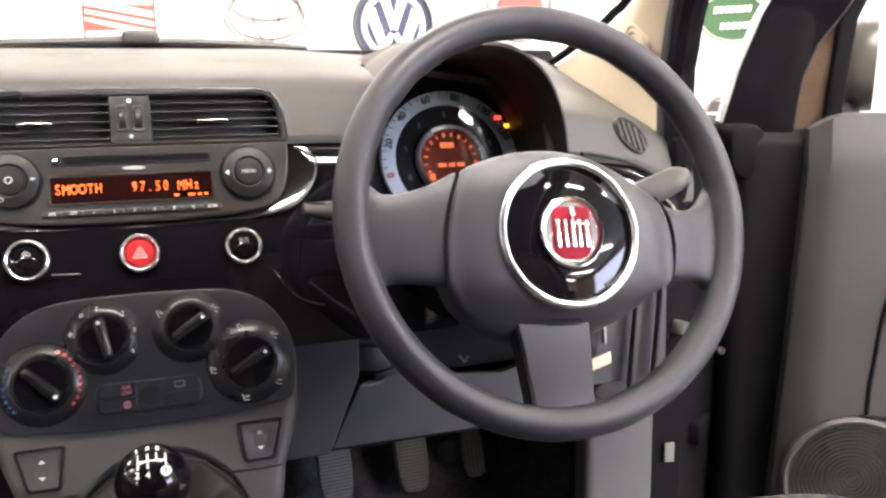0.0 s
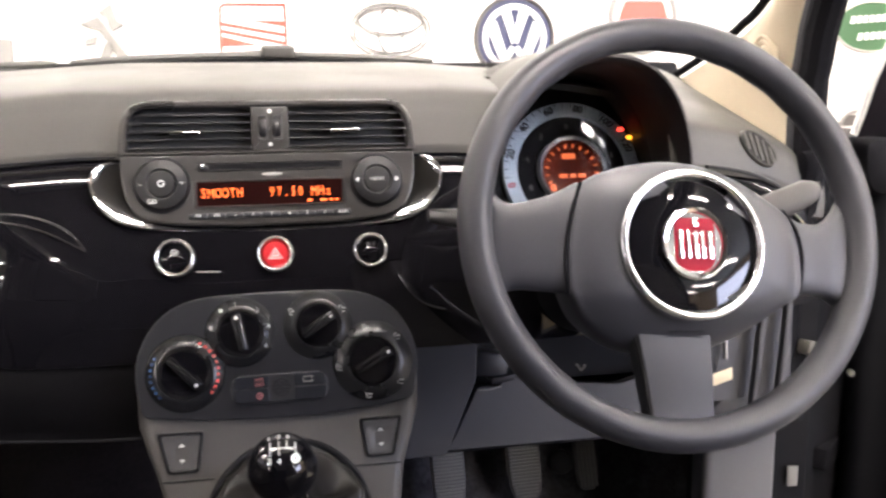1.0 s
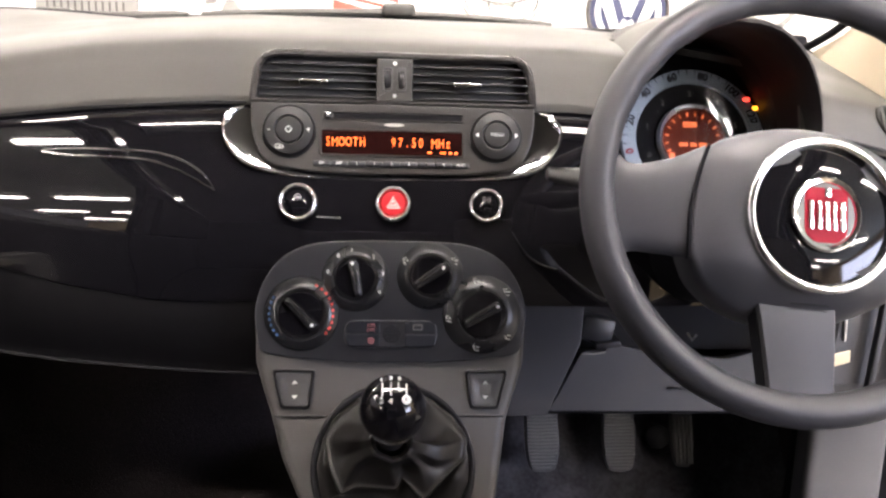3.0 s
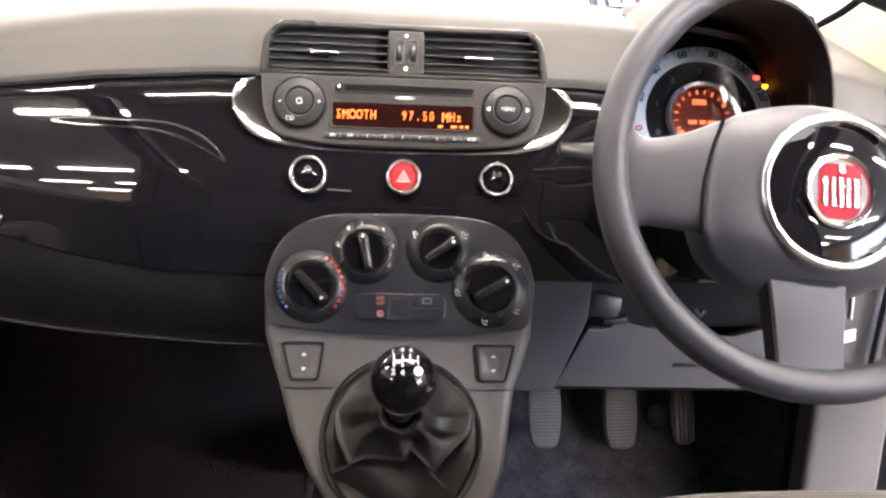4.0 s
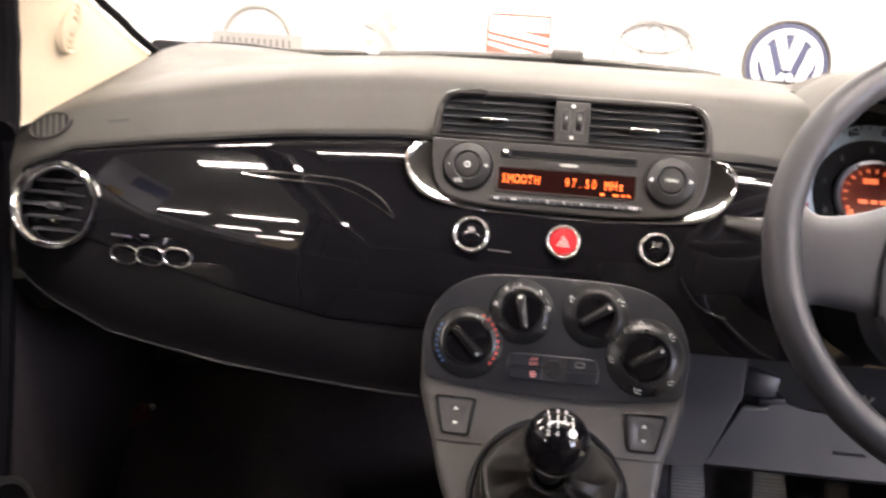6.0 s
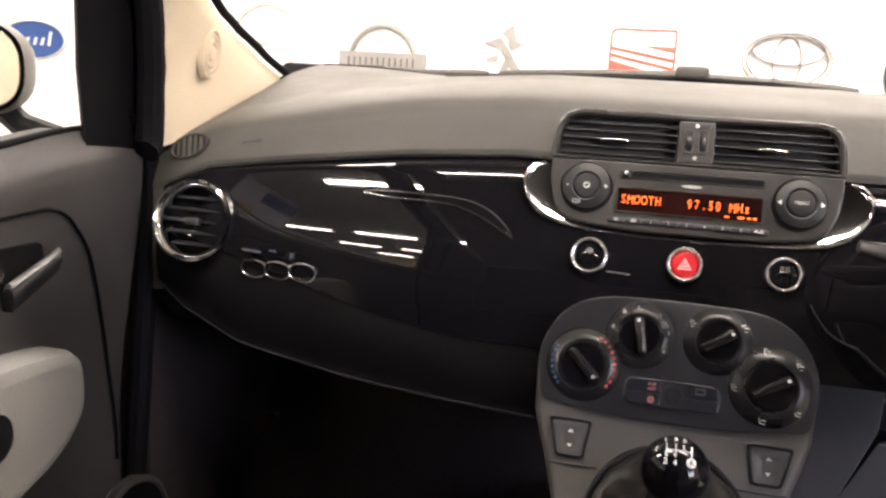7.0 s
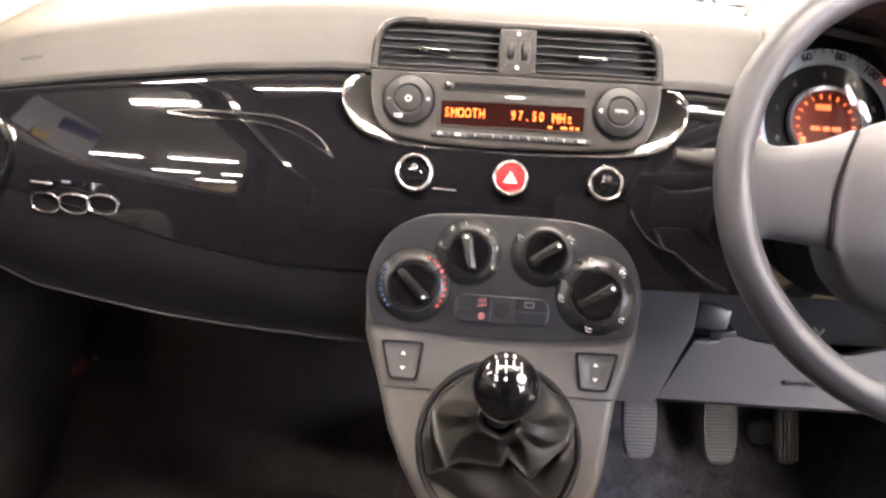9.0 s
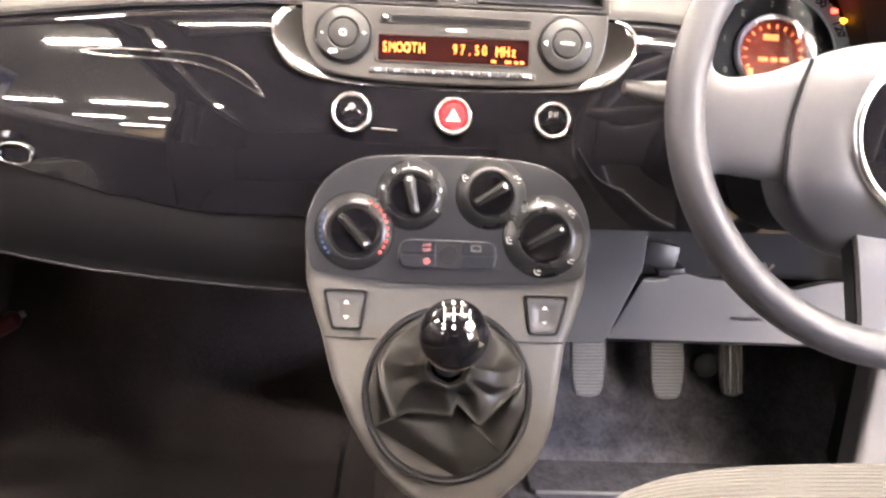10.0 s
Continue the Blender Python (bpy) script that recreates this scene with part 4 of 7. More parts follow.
side_vent(0.594, 0.592, 1)

# chrome model script on the passenger's fascia: plain linked rings under a bar
script = thing("chrome_script", "chrome badge of three linked rings on the gloss black fascia", "badge")
for k in range(3):
    cx, cz = -0.511 + 0.035 * k, 0.5586 + 0.0023 * k
    loop = [(cx + 0.0178 * math.copysign(abs(math.cos(a)) ** 0.8, math.cos(a)), cz + 0.0105 * math.copysign(abs(math.sin(a)) ** 0.75, math.sin(a))) for a in [2 * math.pi * i / 32 for i in range(33)]]
    bm = bmesh.new()
    pipe(bm, [(x, fascia_y(x, z) - 0.002, z) for x, z in loop], 0.0015, 8, caps=False)
    part("ring", bm, CHROME, script)
for x0, x1, z in ((-0.528, -0.500, 0.5805), (-0.488, -0.478, 0.584)):
    bm = bmesh.new()
    pipe(bm, [(lerp(x0, x1, i / 6), fascia_y(lerp(x0, x1, i / 6), z) - 0.003, z) for i in range(7)], 0.0022, 8)
    part("bar", bm, CHROME, script)

# ---- instrument binnacle ----
binnacle = thing("instrument_binnacle", "grey arched hood over the black instrument face", "instrument panel")
HX = 0.366
def arch(y, a, zt, zb, n=28, p=0.82):
    out = []
    for i in range(n + 1):
        th = math.pi * i / n
        c, s = math.cos(th), math.sin(th)
        out.append((HX + a * math.copysign(abs(c) ** p, c), y + 0.03 * (1 - s) - 0.02, zb + (zt - zb) * abs(s) ** p))
    return out
rings = [arch(0.225, 0.110, 0.800, 0.62), arch(0.06, 0.119, 0.815, 0.62), arch(0.036, 0.121, 0.819, 0.62), arch(0.031, 0.1235, 0.8225, 0.62), arch(0.034, 0.127, 0.8265, 0.62),
         arch(0.05, 0.130, 0.830, 0.62), arch(0.12, 0.137, 0.836, 0.64), arch(0.20, 0.146, 0.834, 0.66), arch(0.28, 0.152, 0.822, 0.70), arch(0.38, 0.162, 0.800, 0.72)]
bm = bmesh.new()
skin(bm, rings[4:], False)
part("hood", bm, DASH, binnacle, sharp=60)
bm = bmesh.new()
skin(bm, rings[:5], False)
part("hood_lining", bm, LINER, binnacle, "matt black hood lining", sharp=60)
bm = bmesh.new()
slab(bm, rounded([(-0.125, -0.09), (0.13, -0.09), (0.13, 0.14), (-0.125, 0.14)], 0.03, 4), -0.02, -0.004, 0.002, CL)
part("face", bm, DARK, binnacle, "black instrument face")
bm = bmesh.new()
frame_slab(bm, circle(0.092, 72), circle(0.0735, 72), -0.004, 0.004, 0.001, CL)
dial = part("speed_ring", bm, PALE, binnacle, "pale speed ring with dark figures")
bm = bmesh.new()
frame_slab(bm, circle(0.0735, 64), circle(0.045, 64), -0.004, 0.001, 0.0005, CL)
part("rev_ring", bm, DARK, binnacle, "black rev ring")
bm = bmesh.new()
lathe(bm, [(0.0465, -0.002), (0.0474, 0.0055), (0.0450, 0.0085), (0.0408, 0.0060), (0.0392, -0.002)], 56, CL)
part("chrome_ring", bm, SATIN, binnacle)
bm = bmesh.new()
slab(bm, circle(0.0400, 48), -0.004, 0.0015, 0.0003, CL)
screen = part("dial_screen", bm, DIAL_LCD, binnacle, "orange lit round screen")
for k in range(9):
    a = radians(191.5 - 28 * k)
    bm = bmesh.new()
    words(bm, str(20 * k), 0.0135, CL @ Matrix.Translation((0.0835 * math.cos(a), 0.0835 * math.sin(a), 0.0042)) @ pose(0, 0, 0, 0, 0, math.degrees(a) - 90), 0.0002, bold=0.0005)
    part("figure", bm, CHARCOAL if k else RED, dial)
    for j in range(1, 4):
        a2 = radians(191.5 - 28 * k - 7 * j)
        bm = bmesh.new()
        box(bm, (0.001, 0.006, 0.0006), (0, 0, 0))
        bmesh.ops.transform(bm, matrix=CL @ Matrix.Translation((0.0885 * math.cos(a2), 0.0885 * math.sin(a2), 0.0043)) @ pose(0, 0, 0, 0, 0, math.degrees(a2) - 90), verts=bm.verts[:])
        part("tick", bm, CHARCOAL, dial)
for k in range(7):
    a = radians(200 - 36 * k)
    bm = bmesh.new()
    words(bm, str(k), 0.010, CL @ Matrix.Translation((0.060 * math.cos(a), 0.060 * math.sin(a), 0.0013)), 0.0002)
    part("figure", bm, SIGN_SILVER, dial)
# lit segments of the round screen
for i in range(13):
    a = radians(205 - 17.5 * i)
    bm = bmesh.new()
    box(bm, (0.0014 if i % 2 else 0.0024, 0.005, 0.0005), (0, 0, 0))
    bmesh.ops.transform(bm, matrix=CL @ Matrix.Translation((0.0335 * math.cos(a), 0.0335 * math.sin(a), 0.0018)) @ pose(0, 0, 0, 0, 0, math.degrees(a) - 90), verts=bm.verts[:])
    part("segment", bm, DIAL_SEG, screen)
for x, y, w, h in ((-0.003, 0.020, 0.018, 0.007), (-0.012, -0.006, 0.011, 0.005), (0.001, -0.006, 0.008, 0.005), (0.013, -0.006, 0.010, 0.005), (-0.027, -0.021, 0.007, 0.008), (0.027, -0.021, 0.007, 0.008)):
    bm = bmesh.new()
    box(bm, (w, h, 0.0005), (x, y, 0.0018))
    bmesh.ops.transform(bm, matrix=CL, verts=bm.verts[:])
    part("segment", bm, DIAL_SEG, screen)
for x, y, w, m_ in ((0.071, 0.054, 0.008, LAMP_RED), (0.082, 0.043, 0.007, LAMP_AMBER)):
    bm = bmesh.new()
    slab(bm, rounded([(x - w / 2, y - 0.0024), (x + w / 2, y - 0.0024), (x + w / 2, y + 0.0024), (x - w / 2, y + 0.0024)], 0.0015, 3), -0.004, 0.0055, 0.0003, CL)
    part("warning_lamp", bm, m_, binnacle, "lit warning lamp")

# clear bowed lens over the instruments
bm = bmesh.new()
sheet(bm, lambda u, v: tuple(CL @ Vector((lerp(-0.112, 0.118, u), lerp(-0.085, 0.135, v), 0.010 + 0.030 * math.sin(math.pi * u) + 0.0305 * v))), 24, 12, 0.0015, tuple(OUTW))
lens = part("lens", bm, LENS, binnacle, "clear bowed plastic lens")
lens.visible_shadow = False

# ---- central air vent unit ----
vent = thing("centre_vent", "grey twin air vent unit with black slats above the radio", "air vent", ST)
outer = rounded(st([(-0.155, 0.722), (0.155, 0.722), (0.150, 0.778), (-0.150, 0.778)]), [0.004, 0.004, 0.045, 0.045], 10)
frame_back = bmesh.new()
slab(frame_back, outer, -0.06, -0.034, 0.001)
part("backing", frame_back, SEAL, vent)
# frame: rim of the outer loop, middle block, lower bar
inner = rounded(st([(-0.1475, 0.7268), (0.1475, 0.7268), (0.1435, 0.7708), (-0.1435, 0.7708)]), [0.003, 0.003, 0.038, 0.038], 10)
bm = bmesh.new()
frame_slab(bm, outer, inner, -0.02, 0.006, 0.002)
part("frame", bm, RADIO, vent)
bm = bmesh.new()
slab(bm, rounded(st([(-0.0195, 0.7265), (0.0195, 0.7265), (0.0195, 0.7712), (-0.0195, 0.7712)]), 0.002, 3), -0.02, 0.0045, 0.0015)
mid_block = part("middle_block", bm, RADIO, vent)
for s in (-1, 1):
    bm = bmesh.new()
    lathe(bm, [(0.0005, -0.0032), (0.009, -0.0032), (0.0105, -0.002), (0.0105, 0.002), (0.009, 0.0032), (0.0005, 0.0032)], 24, Matrix.Translation((s * 0.0075, sz(0.7490), 0.0)) @ pose(0, 0, 0, 0, 90, 0), True, True)
    part("thumb_wheel", bm, STALK, mid_block)
    bm = bmesh.new()
    frame_slab(bm, rounded([(s * 0.0075 - 0.0055, sz(0.7490) - 0.0135), (s * 0.0075 + 0.0055, sz(0.7490) - 0.0135), (s * 0.0075 + 0.0055, sz(0.7490) + 0.0135), (s * 0.0075 - 0.0055, sz(0.7490) + 0.0135)], 0.004, 4),
               rounded([(s * 0.0075 - 0.004, sz(0.7490) - 0.012), (s * 0.0075 + 0.004, sz(0.7490) - 0.012), (s * 0.0075 + 0.004, sz(0.7490) + 0.012), (s * 0.0075 - 0.004, sz(0.7490) + 0.012)], 0.003, 4), 0.002, 0.0055, 0.0005)
    part("wheel_slot", bm, SWITCH, mid_block)
for z in (0.7320, 0.7662):
    bm = bmesh.new()
    slab(bm, circle(0.0022, 12, 0, sz(z)), 0.004, 0.005, 0.0002)
    part("dot", bm, WHITE, mid_block)
for s in (-1, 1):
    for k in range(5):
        z = 0.7315 + 0.0084 * k
        x1 = 0.1465 - (0.003 if k == 3 else 0.009 if k == 4 else 0)
        bm = bmesh.new()
        box(bm, (x1 - 0.02, 0.0018, 0.013), (s * (x1 + 0.02) / 2, sz(z), -0.0035), pose(0, 0, 0, 14, 0, 0), bevel=0.0008)
        part("slat", bm, SLAT, vent)
    for k in range(6):
        bm = bmesh.new()
        box(bm, (0.0015, 0.040, 0.012), (s * (0.036 + 0.019 * k), sz(0.7485), -0.018), pose(0, 0, 0, 0, 12 * s, 0))
        part("fin", bm, SEAL, vent)
    bm = bmesh.new()
    box(bm, (0.031, 0.0045, 0.010), (s * 0.083 - 0.004, sz(0.7445), 0.004), bevel=0.0016, segments=3)
    part("tab", bm, DARK_CHROME, vent, "silver slider tab")

# ---- radio ----
radio = thing("car_radio", "grey car radio with a lit orange display and two round dials", "radio", ST)
R_OUT = [(-0.153, 0.7235), (-0.152, 0.70), (-0.146, 0.676), (-0.132, 0.660), (-0.10, 0.6535), (-0.05, 0.6505), (0.0, 0.650), (0.05, 0.6505), (0.10, 0.6535), (0.132, 0.660), (0.146, 0.676), (0.152, 0.70), (0.153, 0.7235)]
arc = smooth_loop([Vector(p) for p in st(R_OUT)], 5, False)
bm = bmesh.new()
slab(bm, arc, -0.03, 0.004, 0.002)
part("faceplate", bm, RADIO, radio)


def dial(x, z, menu):
    b = bmesh.new()
    m = Matrix.Translation((x, sz(z), 0.004))
    lathe(b, [(0.0275, 0.0), (0.0272, 0.004), (0.0255, 0.0062), (0.021, 0.0076), (0.0165, 0.0085), (0.0150, 0.0078), (0.0148, 0.0040)], 48, m, True, False)
    d = part("dial", b, DIAL, radio, "round grey dial with four keys")
    b = bmesh.new()
    lathe(b, [(0.0142, 0.003), (0.0142, 0.0080), (0.0132, 0.0090), (0.008, 0.0096), (0.0005, 0.0098)], 40, m, True, True)
    part("cap", b, DIAL, d, "dark round centre key")
    b = bmesh.new()
    frame_slab(b, circle(0.0288, 48, x, sz(z)), circle(0.0276, 48, x, sz(z)), 0.003, 0.0056, 0.0005)
    part("dial_rim", b, CHARCOAL, d)
    for a in (45, 135, 225, 315):
        b = bmesh.new()
        box(b, (0.009, 0.0006, 0.001), (0.0205, 0, 0.0075))
        bmesh.ops.transform(b, matrix=m @ pose(0, 0, 0, 0, 0, a), verts=b.verts[:])
        part("split", b, BLACK, d)
    def mark(body, dx, dy, size=0.006, h=0.0083):
        bb = bmesh.new()
        words(bb, body, size, m @ Matrix.Translation((dx, dy, h)), 0.0002)
        part("print", bb, WHITE, d)
    if menu:
        mark("MENU", 0, 0, 0.0052, 0.0100)
        for s in (-1, 1):
            bb = bmesh.new()
            slab(bb, [(s * 0.0235, 0.0), (s * 0.0195, 0.0028 * s), (s * 0.0195, -0.0028 * s)], 0.0066, 0.0083, 0.0001, m)
            part("arrow", bb, WHITE, d)
    else:
        bb = bmesh.new()
        frame_slab(bb, circle(0.0034, 20), circle(0.0024, 20), 0.0088, 0.0101, 0.0001, m)
        part("print", bb, WHITE, d)
        mark("-", -0.0205, 0, 0.009)
        mark("+", 0.0205, 0, 0.009)
        mark("CD", -0.0095, -0.0185, 0.0065)
    return d


dial(-0.1115, 0.693, False)
dial(0.1105, 0.692, True)
# slot with its key
bm = bmesh.new()
slab(bm, rounded([(-0.064, sz(0.7075)), (0.073, sz(0.7075)), (0.073, sz(0.7125)), (-0.064, sz(0.7125))], 0.002, 3), 0.0038, 0.0046, 0.0002)
part("disc_slot", bm, SEAL, radio)
bm = bmesh.new()
frame_slab(bm, rounded([(-0.078, sz(0.7055)), (0.0755, sz(0.7055)), (0.0755, sz(0.7145)), (-0.078, sz(0.7145))], 0.0045, 5), rounded([(-0.0765, sz(0.7068)), (0.0742, sz(0.7068)), (0.0742, sz(0.7132)), (-0.0765, sz(0.7132))], 0.003, 5), 0.0035, 0.0052, 0.0004)
part("slot_rim", bm, RADIO, radio)
bm = bmesh.new()
lathe(bm, [(0.0048, 0.0), (0.0046, 0.0032), (0.003, 0.0042), (0.0005, 0.0044)], 20, Matrix.Translation((-0.0705, sz(0.710), 0.004)), True, True)
eject = part("eject_key", bm, DIAL, radio)
bm = bmesh.new()
lathe(bm, [(0.0026, 0.003), (0.0024, 0.0050), (0.0005, 0.0056)], 16, Matrix.Translation((-0.0705, sz(0.710), 0.004)), True, True)
part("cap", bm, SATIN, eject)
bm = bmesh.new()
slab(bm, [Vector((0.011 * math.cos(a), sz(0.7015) + 0.002 * math.sin(a))) for a in [2 * math.pi * i / 20 for i in range(20)]], 0.0035, 0.0046, 0.0002)
part("logo_mark", bm, SIGN_PALE, radio)
# display
disp = rounded([(-0.0805, sz(0.6685)), (0.077, sz(0.6685)), (0.077, sz(0.6965)), (-0.0805, sz(0.6965))], 0.005, 5)
glass = rounded([(-0.077, sz(0.6705)), (0.0735, sz(0.6705)), (0.0735, sz(0.6945)), (-0.077, sz(0.6945))], 0.002, 5)
bm = bmesh.new()
frame_slab(bm, disp, glass, 0.0025, 0.0055, 0.0008)
part("display_frame", bm, RADIO, radio)
bm = bmesh.new()
slab(bm, glass, 0.003, 0.0045, 0.0002)
display = part("display", bm, LCD, radio, "dark display with orange letters")
for body, x, z, size in (("SMOOTH", -0.0735, 0.6828, 0.0140), ("97.50 MHz", -0.0035, 0.6828, 0.0140)):
    for i, ch in enumerate(body):
        if ch == " ":
            continue
        bm = bmesh.new()
        if ch == "M":
            cx, cy, hh = x + 0.00735 * i + 0.003, sz(z), 0.0049
            for sx in (-1, 1):
                box(bm, (0.0011, 2 * hh, 0.0006), (cx + sx * 0.0026, cy, 0.0047))
                box(bm, (0.0010, 0.0058, 0.0006), (0, 0, 0), Matrix.Translation((cx + sx * 0.0012, cy + 0.0022, 0.0047)) @ pose(0, 0, 0, 0, 0, sx * -27))
            part("letter", bm, AMBER, display)
            continue
        words(bm, ch, size, Matrix.Translation((x + 0.00735 * i + 0.003, sz(z), 0.0047)) @ Matrix.Diagonal((0.66 if ch != "M" else 0.52, 1.0, 1, 1)), 0.0003, "CENTER", 0.0001)
        bmesh.ops.transform(bm, matrix=Matrix.Identity(4), verts=bm.verts[:])
        part("letter", bm, AMBER, display)
for x, w in ((0.0385, 0.005), (0.053, 0.007), (0.061, 0.004), (0.067, 0.004)):
    bm = bmesh.new()
    box(bm, (w * 0.9, 0.0022, 0.0005), (x, sz(0.6735), 0.0047))
    part("small_print", bm, AMBER, display)
# preset keys
names = ["FM", "AM", "1", "2", "3", "4", "5", "6", "AUD"]
for k, nm in enumerate(names):
    x = -0.0765 + 0.0186 * k
    bm = bmesh.new()
    box(bm, (0.0178, 0.0056, 0.003), (x, sz(0.6605), 0.0048), bevel=0.0008)
    key = part("preset_key", bm, CHARCOAL, radio)
    bm = bmesh.new()
    words(bm, nm, 0.0046, Matrix.Translation((x, sz(0.6605), 0.0064)), 0.0002)
    part("print", bm, WHITE, key)

# chrome crescent round the radio
surround = thing("radio_surround", "chrome crescent trim cupping the radio", "trim", ST)
OUT = smooth_loop([Vector(p) for p in st([(-0.1605, 0.7175), (-0.171, 0.714), (-0.1795, 0.704), (-0.181, 0.693), (-0.175, 0.676), (-0.160, 0.660), (-0.135, 0.6515), (-0.10, 0.6485), (-0.05, 0.6465), (0.0, 0.646), (0.05, 0.6465), (0.10, 0.6485), (0.135, 0.6515), (0.160, 0.660), (0.175, 0.676), (0.181, 0.693), (0.1795, 0.704), (0.171, 0.714), (0.1605, 0.7175)])], 4, False)
INN = smooth_loop([Vector(p) for p in st([(-0.1545, 0.7165), (-0.1535, 0.712), (-0.1528, 0.704), (-0.152, 0.695), (-0.1485, 0.68), (-0.139, 0.6655), (-0.124, 0.6575), (-0.095, 0.6525), (-0.05, 0.6499), (0.0, 0.6494), (0.05, 0.6499), (0.095, 0.6525), (0.124, 0.6575), (0.139, 0.6655), (0.1485, 0.68), (0.152, 0.695), (0.1528, 0.704), (0.1535, 0.712), (0.1545, 0.7165)])], 4, False)
bm = bmesh.new()
rows = []
for o, i in zip(OUT, INN):
    w = (o - i).length
    rim = 0.30 * w
    row = [(o.x, o.y, -0.010), (o.x, o.y, rim - 0.003), (lerp(o.x, i.x, 0.04), lerp(o.y, i.y, 0.04), rim - 0.0018)]
    for k in range(1, 8):
        t = 0.06 + 0.94 * k / 8
        row.append((lerp(o.x, i.x, t), lerp(o.y, i.y, t), -0.0018 + rim * (1 - t) ** 1.4))
    row.append((i.x, i.y, -0.0018))
    row.append((i.x, i.y, -0.016))
    rows.append(row)
skin(bm, rows, True, True, True)
part("chrome_crescent", bm, DARK_CHROME, surround, sharp=45)
bm = bmesh.new()
pipe(bm, [(o.x, o.y, 0.30 * (o - i).length - 0.0015) for o, i in zip(OUT, INN)], 0.0015, 8)
part("chrome_edge", bm, CHROME, surround, "bright rolled outer edge")


# ---- round switches ----
def switch(x, face, label, size=1.0):
    t = thing("dash_switch", label, "switch", ST @ Matrix.Translation((x, 0, 0)) @ Matrix.Scale(size, 4), group="round switches under the radio")
    b = bmesh.new()
    lathe(b, [(0.0212, -0.006), (0.0213, 0.006), (0.0208, 0.0088), (0.0199, 0.0102), (0.0187, 0.0107), (0.0175, 0.0102), (0.0166, 0.0088), (0.0160, 0.0055), (0.0157, -0.004)], 64)
    part("chrome_ring", b, SOFT_CHROME, t, "chrome ring")
    b = bmesh.new()
    lathe(b, [(0.0158, -0.002), (0.0155, 0.0062), (0.014, 0.0082), (0.009, 0.0092), (0.0005, 0.0094)], 36, None, True, True)
    part("button", b, face, t)
    return t


s1 = switch(-0.101, GLOSS, "black steering-assist switch in a chrome ring", 0.96)
bm = bmesh.new()
frame_slab(bm, circle(0.0036, 24, 0, 0.005), circle(0.0029, 24, 0, 0.005), 0.0085, 0.0095, 0.0001)
part("symbol", bm, SIGN_PALE, s1)
bm = bmesh.new()
slab(bm, [(-0.0025, 0.0055), (0.0025, 0.0055), (0.0006, 0.0026), (-0.0006, 0.0026)][::-1], 0.0088, 0.0095, 0.0001)
part("symbol", bm, SIGN_PALE, s1)
s2 = switch(0.0, RED, "red hazard warning switch in a chrome ring", 0.90)
tri = [(-0.0078, -0.0058), (0.0078, -0.0058), (0.0, 0.0076)]
for k in (1.0, 0.5):
    bm = bmesh.new()
    frame_slab(bm, [Vector(p) * k for p in tri], [Vector(p) * (k - 0.16) for p in tri], 0.0085, 0.0098, 0.0001)
    part("triangle", bm, WHITE, s2, "white triangle outline")
s3 = switch(0.1, GLOSS, "black fog lamp switch in a chrome ring", 0.88)
bm = bmesh.new()
words(bm, "0", 0.0085, Matrix.Translation((-0.003, 0.0062, 0.0093)), 0.0002)
words(bm, "I", 0.0085, Matrix.Translation((0.0018, 0.0062, 0.0093)), 0.0002)
words(bm, "I", 0.0085, Matrix.Translation((0.0045, 0.0062, 0.0093)), 0.0002)
part("symbol", bm, SIGN_SILVER, s3)
for sw in (s1, s3):
    bm = bmesh.new()
    pipe(bm, [(0.011 * math.cos(a), 0.010 * math.sin(a) - 0.007, 0.0092) for a in [math.pi * (0.15 + 0.7 * i / 10) for i in range(11)]], 0.0012, 6)
    part("thumb_rest", bm, GLOSS, sw)

# scratch beside the first switch
bm = bmesh.new()
pipe(bm, [(x, fascia_y(x, 0.6058) - 0.0002, 0.6058 + 0.0012 * math.sin(40 * x)) for x in [lerp(-0.0815, -0.0560, i / 12) for i in range(13)]], [0.0003 + 0.0006 * abs(math.sin(i * 1.7)) for i in range(13)], 6)
part("scratch", bm, SIGN_SILVER, dashboard, "pale scratch in the gloss")

# leaf-shaped gloss swelling in the driver's fascia, beside the column
leaf = smooth_loop([(0.127, 0.5975), (0.144, 0.5985), (0.160, 0.5955), (0.176, 0.583), (0.1875, 0.569), (0.1845, 0.559), (0.178, 0.5555), (0.163, 0.560), (0.148, 0.568), (0.136, 0.582)], 5)
mid_leaf = Vector((0.160, 0.577))
bm = bmesh.new()
rows = []
for k, up in ((1.0, -0.002), (0.985, 0.0003), (0.03, 0.0004)):
    ring = [mid_leaf + (p - mid_leaf) * k for p in leaf]
    rows.append([(p.x, fascia_y(p.x, p.y) - up, p.y) for p in ring])
skin(bm, rows, True, False, True)
leaf_ob = solo("fascia_leaf", bm, GLOSS, "glossy leaf-shaped swelling in the black fascia", "trim")
bm = bmesh.new()
low_edge = smooth_loop([(0.129, 0.594), (0.138, 0.5795), (0.149, 0.5670), (0.163, 0.5590), (0.179, 0.5545)], 5, False)
pipe(bm, [(p.x, fascia_y(p.x, p.y) - 0.0016, p.y) for p in low_edge], [0.0004 + 0.0010 * i / 20 for i in range(len(low_edge))], 8)
part("bright_edge", bm, DARK_CHROME, leaf_ob, "thin bright lower edge")

